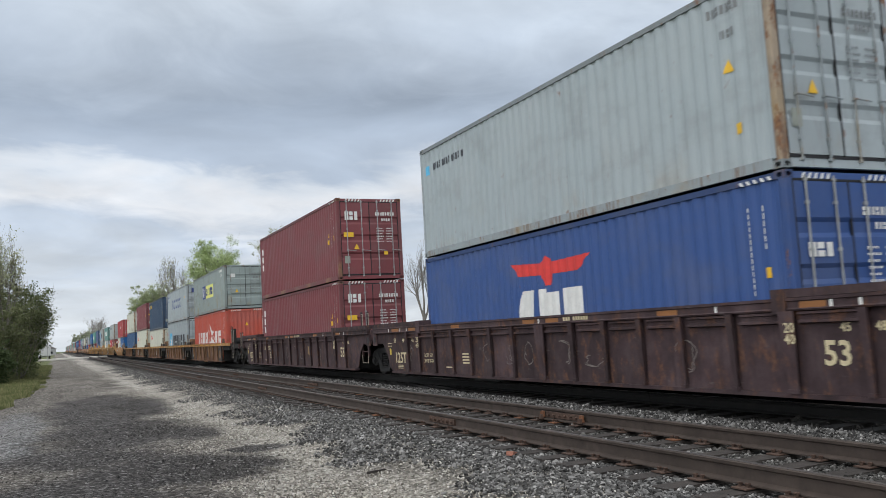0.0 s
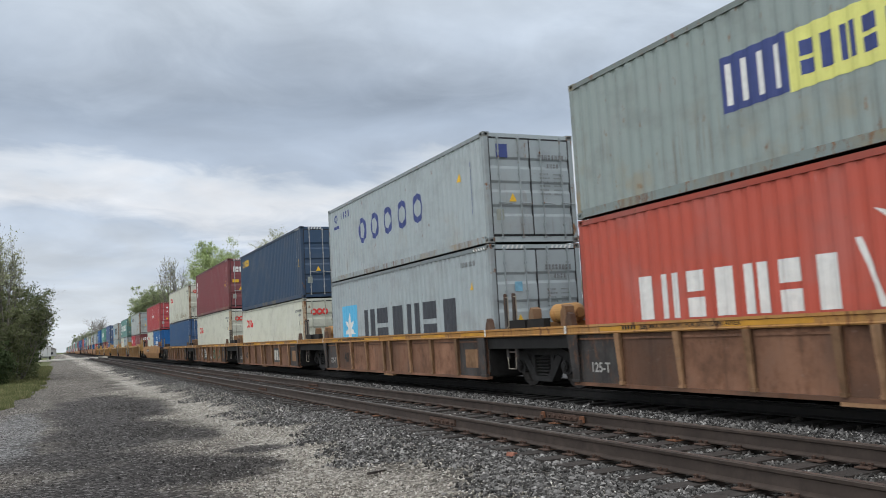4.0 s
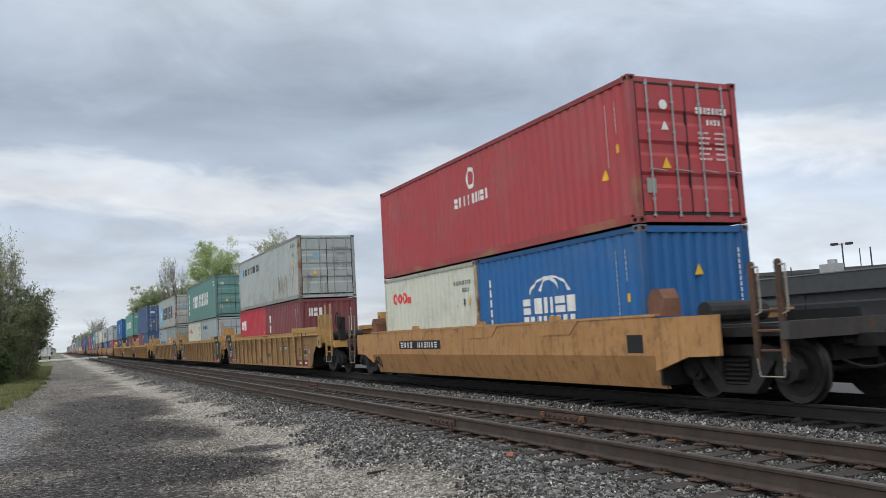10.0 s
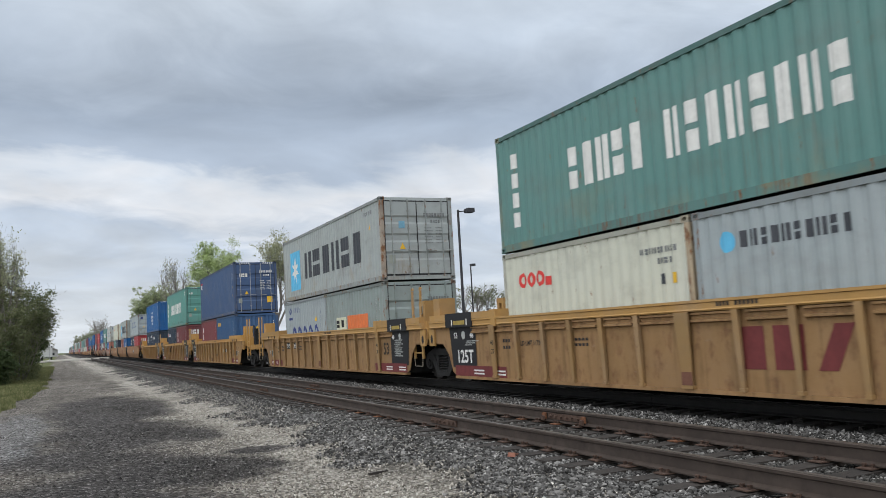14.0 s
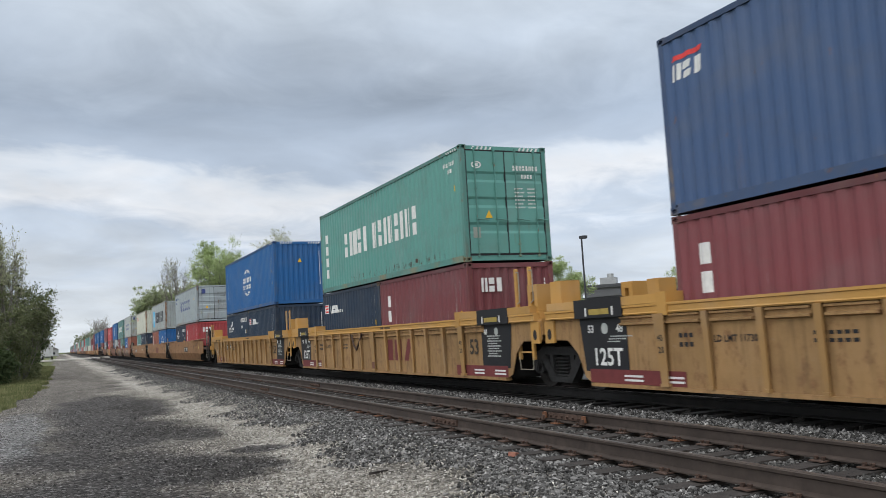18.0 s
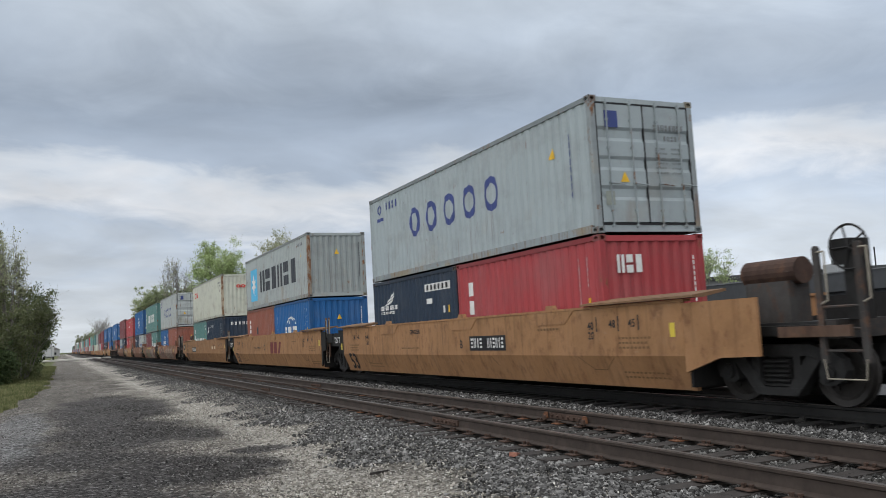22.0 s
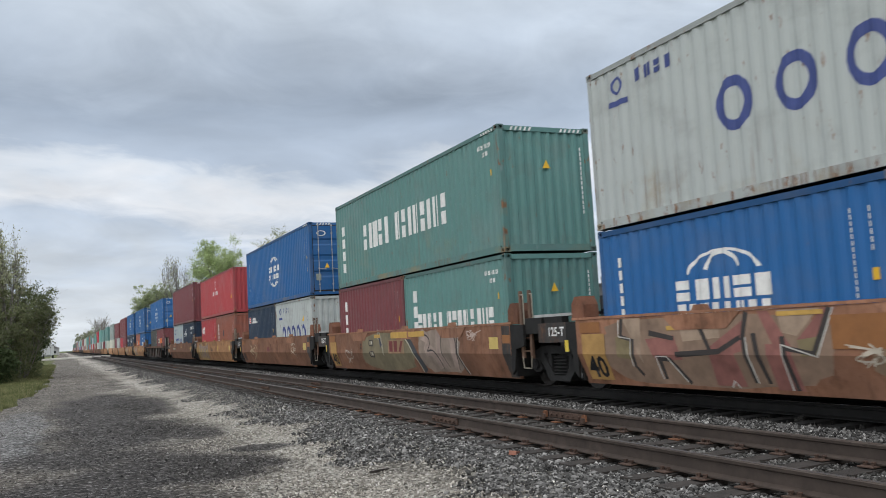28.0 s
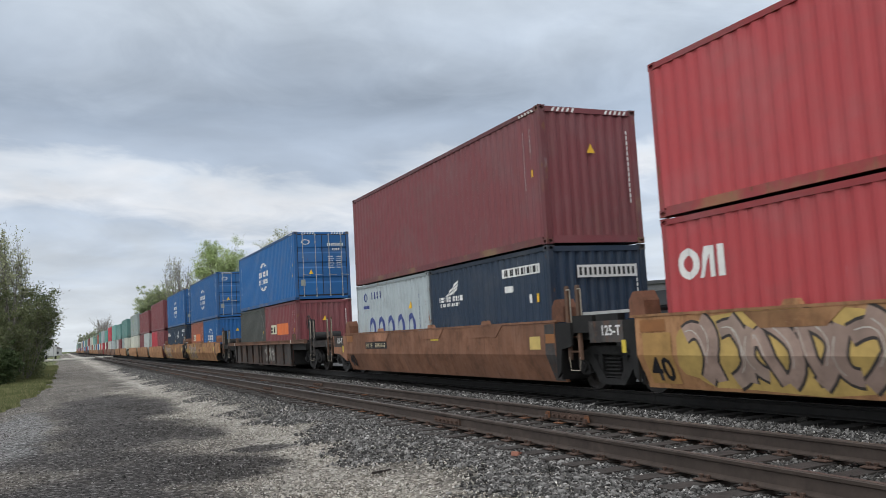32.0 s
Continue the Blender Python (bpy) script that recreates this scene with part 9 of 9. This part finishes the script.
def build_beyond():
    wall = plain("dark_painted_block", (0.034, 0.036, 0.040), 0.85, 0, 0.2, 1.2)
    fas = plain("grey_metal_fascia", (0.055, 0.058, 0.062), 0.6, 0.2, 0.15, 1.5)
    b = tagged(new("low_building"), "long low dark warehouse with a grey roof band", "building")
    b.location = (60, 0, -0.55)
    part("wall", Geo().box(0, 9, -60, 106, 0, 3.3), wall, b)
    part("roof_band", Geo().box(-0.5, 9.5, -60.5, 106.5, 3.3, 4.85), fas, b, "grey sheet-metal roof band")
    part("coping", Geo().box(-0.58, 9.58, -60.6, 106.6, 4.85, 4.95), plain("pale_metal_coping", (0.16, 0.165, 0.17), 0.5, 0.3, 0.1, 2), b, "pale metal coping")
    for y in range(-54, 104, 9):
        part("pilaster", Geo().box(-0.12, 0, y - 0.25, y + 0.25, 0, 3.2), wall, b)
    for y in range(-50, 100, 18):
        part("loading_door", Geo().box(-0.06, 0.02, y - 1.6, y + 1.6, 0.2, 3.0), plain("grey_door_sheet", (0.10, 0.105, 0.11), 0.6, 0.2, 0.1, 2), b)
    unit = plain("galvanised_roof_unit", (0.32, 0.33, 0.33), 0.5, 0.3, 0.15, 3)
    part("roof_unit", Geo().box(3.4, 4.8, 53.4, 54.9, 4.95, 5.9), unit, b, "grey rooftop air unit")
    part("roof_fan", Geo().tube((4.1, 54.0, 5.9), (4.1, 54.0, 6.3), 0.42, 12), unit, b)
    for y, hh in ((49.9, 7.0), (58.7, 6.0)):
        part("vent_pipe", Geo().tube((4, y, 4.9), (4, y, hh), 0.06, 8), wall, b)
    part("gutter", Geo().box(-0.75, -0.58, -60, 106, 2.3, 2.45), fas, b)
    h2 = tagged(new("back_building"), "second flat-roofed grey building behind the warehouse", "building")
    h2.location = (79.0, 116.0, -0.55)
    h2.rotation_euler = (0, 0, radians(-44))
    gw = plain("mid_grey_wall", (0.12, 0.122, 0.13), 0.8, 0, 0.15, 1.0)
    part("wall", Geo().box(0, 76, 0, 14, 0, 7.4), gw, h2)
    part("roof_edge", Geo().box(-0.4, 76.4, -0.4, 14.4, 7.4, 7.95), fas, h2)
    for x in range(3, 72, 8):
        part("window", Geo().box(x, x + 3.2, -0.06, 0.02, 3.6, 5.2), plain("dark_glass", (0.02, 0.025, 0.03), 0.15, 0, 0.2, 3, 0.0), h2)
    for x in range(6, 74, 12):
        part("downpipe", Geo().tube((x, -0.12, 0), (x, -0.12, 7.4), 0.12, 8), fas, h2)
    for x in (2.5, 50.0):
        part("roof_unit", Geo().box(x, x + 2.6, 1, 3.4, 7.95, 9.1), plain("galvanised_roof_unit", (0.32, 0.33, 0.33), 0.5, 0.3, 0.15, 3), h2, "grey rooftop air unit")
        part("roof_fan", Geo().tube((x + 1.6, 2.2, 9.1), (x + 1.6, 2.2, 9.75), 0.55, 12), plain("galvanised_roof_unit", (0.32, 0.33, 0.33), 0.5, 0.3, 0.15, 3), h2)
    for x, hh in ((22, 2.2), (42, 2.8), (60, 3.0)):
        part("vent_pipe", Geo().tube((x, 1, 7.9), (x, 1, 7.9 + hh), 0.07, 8), fas, h2)
    lot = sheet("car_park", [13.7, 17, 40, 59.4], [-40, 0, 40, 80, 120], 0.02, ground_mat("worn_asphalt", "asphalt"), "grey asphalt car park beyond the line")
    lamp_post(23.7, 48.5, 9.6, ((0.7, -0.35),), "dark car-park lamp post with one shoebox head")
    lamp_post(44.9, 89.3, 9.6, ((0.25, -0.1),), "dark car-park lamp post with one shoebox head")
    lamp_post(43.4, 63.6, 9.65, ((0.15, -0.1),), "dark car-park lamp post with one shoebox head")
    lamp_post(77.2, 63.6, 8.8, ((0.6, -0.5), (-0.6, 0.5)), "dark twin-headed lamp post by the warehouse")
    lamp_post(46.9, 82.6, 7.6, ((0.25, -0.1),), "dark car-park lamp post with one head")
    p = thing("utility_pole", "weathered wooden power pole with a crossarm", "utility pole", "", (46.2, 99.8, -0.5))
    part("pole", Geo().tube((0, 0, 0), (0, 0, 9.2), 0.16, 8, 0.12), BARK, p)
    part("crossarm", Geo().box(-1.3, 1.3, -0.06, 0.06, 8.5, 8.65), BARK, p)
    for x in (-1.2, -0.5, 0.5, 1.2):
        part("insulator", Geo().tube((x, 0, 8.65), (x, 0, 8.85), 0.05, 6), WHITE, p)
    u = thing("utility_box", "dark green steel transformer cabinet", "cabinet", "", (30.5, 51.5, -0.5))
    part("cabinet_body", Geo().box(-0.9, 0.9, -0.8, 0.8, 0.15, 1.9), plain("dark_green_enamel", (0.03, 0.05, 0.04), 0.6, 0, 0.2, 3), u)
    part("cabinet_lid", Geo().box(-0.95, 0.95, -0.85, 0.85, 1.9, 2.0), plain("dark_green_enamel", (0.03, 0.05, 0.04), 0.6, 0, 0.2, 3), u)
    part("plinth", Geo().box(-1.1, 1.1, -1, 1, 0, 0.15), CONCRETE, u)
    # level crossing far down the line
    x = tagged(new("level_crossing", Geo().box(-14, 8.6, 171, 180, -0.30, -0.02).mesh("level_crossing")), "pale concrete road crossing the tracks", "road", "", "structure")
    x.data.materials.append(CONCRETE)
    for px, py in ((-1.6, 170), (13.9, 182)):
        s = thing("crossing_signal", "grey crossing signal mast with crossed boards", "signal", "", (px, py, -0.4))
        part("mast", Geo().tube((0, 0, 0), (0, 0, 4.2), 0.06, 8), plain("galvanised_rod", (0.34, 0.35, 0.35), 0.5, 0.5, 0.25, 9), s)
        for e in (-1, 1):
            part("board", Geo().prism([(-0.6, e * -0.5 - 0.1), (0.6, e * 0.5 - 0.1), (0.6, e * 0.5 + 0.1), (-0.6, e * -0.5 + 0.1)], -0.03 + 0.02 * e, -0.01 + 0.02 * e, "y"), WHITE, s, at=(0, 0, 3.8))
            part("lamp", Geo().tube((e * 0.4, -0.1, 2.9), (e * 0.4, 0.1, 2.9), 0.15, 10), STEEL_DARK, s)
    for i, (hx, hy, w, hh) in enumerate(((-8.0, 330, 9, 4.2), (-16, 380, 10, 5.0), (-4.5, 460, 8, 5.5))):
        h = thing("house", "small pale far-off house with a gabled roof", "house", "far houses", (hx, hy, -0.5))
        part("wall", Geo().box(-w / 2, w / 2, -4, 4, 0, hh * 0.6), plain("pale_siding", (0.33, 0.33, 0.33), 0.8, 0, 0.1, 1), h)
        part("roof", Geo().prism([(-w / 2 - 0.4, hh * 0.6), (w / 2 + 0.4, hh * 0.6), (0, hh)], -4.4, 4.4, "y"), plain("grey_shingle", (0.20, 0.19, 0.19), 0.9, 0, 0.2, 2), h)
        for q in (-w / 4, w / 4):
            part("window", Geo().box(q - 0.5, q + 0.5, -4.05, -3.98, 0.9, 2.0), plain("dark_glass", (0.02, 0.025, 0.03), 0.15, 0, 0.2, 3, 0.0), h)
    v = thing("delivery_truck", "white box truck parked far down the road", "truck", "", (-2.6, 215, -0.4))
    part("cargo_box", Geo().box(-1.2, 1.2, -3, 3, 0.9, 3.3), plain("white_truck_paint", (0.45, 0.46, 0.46), 0.5, 0, 0.08, 2), v)
    part("cab", Geo().prism([(3.0, 0.6), (5.0, 0.6), (5.0, 1.5), (4.4, 2.5), (3.0, 2.5)], -1.1, 1.1), plain("white_truck_paint", (0.45, 0.46, 0.46), 0.5, 0, 0.08, 2), v)
    for e in (-1, 1):
        for yy in (-2.0, 3.8):
            part("wheel", Geo().tube((e * 1.15, yy, 0.45), (e * 0.85, yy, 0.45), 0.45, 14), STEEL_DARK, v)


# ---- what lies about ----
def build_small():
    b = tagged(new("brick_piece", cached("brickpiece", lambda: Geo().prism([(-0.06, -0.045), (0.05, -0.05), (0.07, 0.03), (-0.05, 0.05)], 0, 0.05, "z").mesh("brick_piece"))), "broken orange-red brick lying on the ballast", "brick")
    b.data.materials.append(plain("faded_brick_red", (0.26, 0.115, 0.08), 0.9, 0, 0.4, 20, 0.4))
    b.location, b.rotation_euler = (4.86, 8.85, -0.235), (0.1, 0.15, 0.7)
    d = tagged(new("wood_splinter", cached("splint", lambda: Geo().box(-0.16, 0.16, -0.015, 0.015, 0, 0.025).mesh("splinter"))), "dark splinter of tie wood on the gravel", "wood")
    d.data.materials.append(TIE_WOOD)
    d.location, d.rotation_euler = (3.4, 9.5, -0.335), (0, 0.05, 0.5)
    for y in (11.40, 10.33):
        k = thing("rail_anchor", "orange-rusted clamp at the end of a rail joint", "rail clamp", "rail clamps", (NEAR_X + 0.7525 - 0.045, y, -0.15))
        part("clip", Geo().prism([(-0.045, 0.0), (0.05, 0.0), (0.055, 0.075), (0.02, 0.10), (-0.04, 0.095)], -0.03, 0.0, "x"), RUST_ORANGE, k)
        part("jaw", Geo().prism([(-0.035, -0.02), (0.035, -0.02), (0.03, 0.05), (-0.03, 0.05)], -0.07, -0.03, "x"), RUST_BROWN, k)


build_train()
build_beyond()
build_green()
build_grass()
track("track_near", NEAR_X, "empty track of brown rails on old wooden ties", 300, 130)
track("track_far", TRAIN_X, "track under the train on near-black ballast", 150, 40)
build_small()
GREY_STONE = stone_mat("broken_grey_ballast", [(0.0, (0.008, 0.008, 0.008)), (0.32, (0.040, 0.039, 0.0385)), (0.72, (0.132, 0.129, 0.126)), (0.94, (0.235, 0.23, 0.222)), (1.0, (0.42, 0.41, 0.395))])
TAN_STONE = stone_mat("pale_road_gravel", [(0.0, (0.09, 0.081, 0.068)), (0.35, (0.29, 0.267, 0.23)), (0.75, (0.48, 0.45, 0.395)), (0.95, (0.60, 0.572, 0.52)), (1.0, (0.68, 0.66, 0.61))], True)
ROAD_STONE = stone_mat("brown_road_stones", [(0.0, (0.024, 0.022, 0.020)), (0.4, (0.075, 0.069, 0.062)), (0.75, (0.155, 0.147, 0.135)), (0.92, (0.27, 0.26, 0.245)), (1.0, (0.46, 0.45, 0.42))], True)
# oil and the shade of the train both darken the colour of these stones
OIL_SHADE_STONE = stone_mat("oil_and_shade_ballast", [(0.0, (0.004, 0.004, 0.004)), (0.7, (0.011, 0.0105, 0.010)), (0.95, (0.024, 0.023, 0.022)), (1.0, (0.07, 0.068, 0.065))])
DARK_STONE = stone_mat("grimy_track_ballast", [(0.0, (0.009, 0.0085, 0.008)), (0.3, (0.030, 0.0285, 0.027)), (0.7, (0.076, 0.073, 0.069)), (0.93, (0.16, 0.155, 0.148)), (1.0, (0.38, 0.37, 0.35))])
stones("ballast_stones", 25000, band(3.95, 5.3, 5.0, 17, 1.25, 0.006, NEAR_X, 0.4), 0.0195, GREY_STONE, "broken grey ballast stones beside the ties", 1, True)
stones("ballast_stones", 25000, band(5.3, 8.3, 5.0, 17, 1.25, 0.004, NEAR_X), 0.0195, DARK_STONE, "grimy ballast stones between the rails", 7, True)
stones("ballast_stones", 42000, band(4.0, 8.6, 15.5, 70, 1.7, 0.005, NEAR_X, 0.6), 0.021, GREY_STONE, "broken grey ballast stones round the ties", 2)
stones("ballast_stones", 14000, band(8.2, 8.85, 5.0, 60, 1.6, 0.010), 0.024, GREY_STONE, "pale ballast stones between the two tracks", 3)
stones("ballast_stones", 9000, band(8.85, 12.4, 5.0, 40, 1.6, 0.0, TRAIN_X), 0.034, OIL_SHADE_STONE, "ballast stones coloured black for oil and shade under the train", 4)
stones("road_gravel", 30000, band(1.9, 4.6, 5.5, 36, 1.7, 0.002, None, 0.6), 0.0135, TAN_STONE, "pale loose gravel at the road's edge", 5)
stones("road_gravel", 15000, band(-1.5, 2.4, 6.0, 45, 1.6, -0.003), 0.0125, ROAD_STONE, "loose brown and grey stones on the road", 6)


# ---- what moves: the train rolls by at about 12.3 m/s ----
def run(t):
    return 12.2565 * t + 0.0018 * (t - 16) ** 2


def motions():
    times = [0, 4, 8, 12, 16, 20, 24, 28, 32]
    for ob, s, z in MOVERS:
        walk(ob, [(t, pose(TRAIN_X, s - run(t), z)) for t in times])
    # the wheels roll with the train; all front axles turn alike, and all rear axles
    for e, sets in WHEELSETS.items():
        rows = []
        for i in range(int(32 * FPS) + 1):
            t = i / FPS
            rows.append((t, pose(0, e * 0.89, WHEEL_R, math.degrees(run(t) - run(0)) / WHEEL_R % 360.0)))
        walk(sets[0], rows)
        keys = sets[0].animation_data
        for w in sets[1:]:
            w.rotation_mode = "QUATERNION"
            w.animation_data_create()
            w.animation_data.action = keys.action
            w.animation_data.action_slot = keys.action_slot


motions()
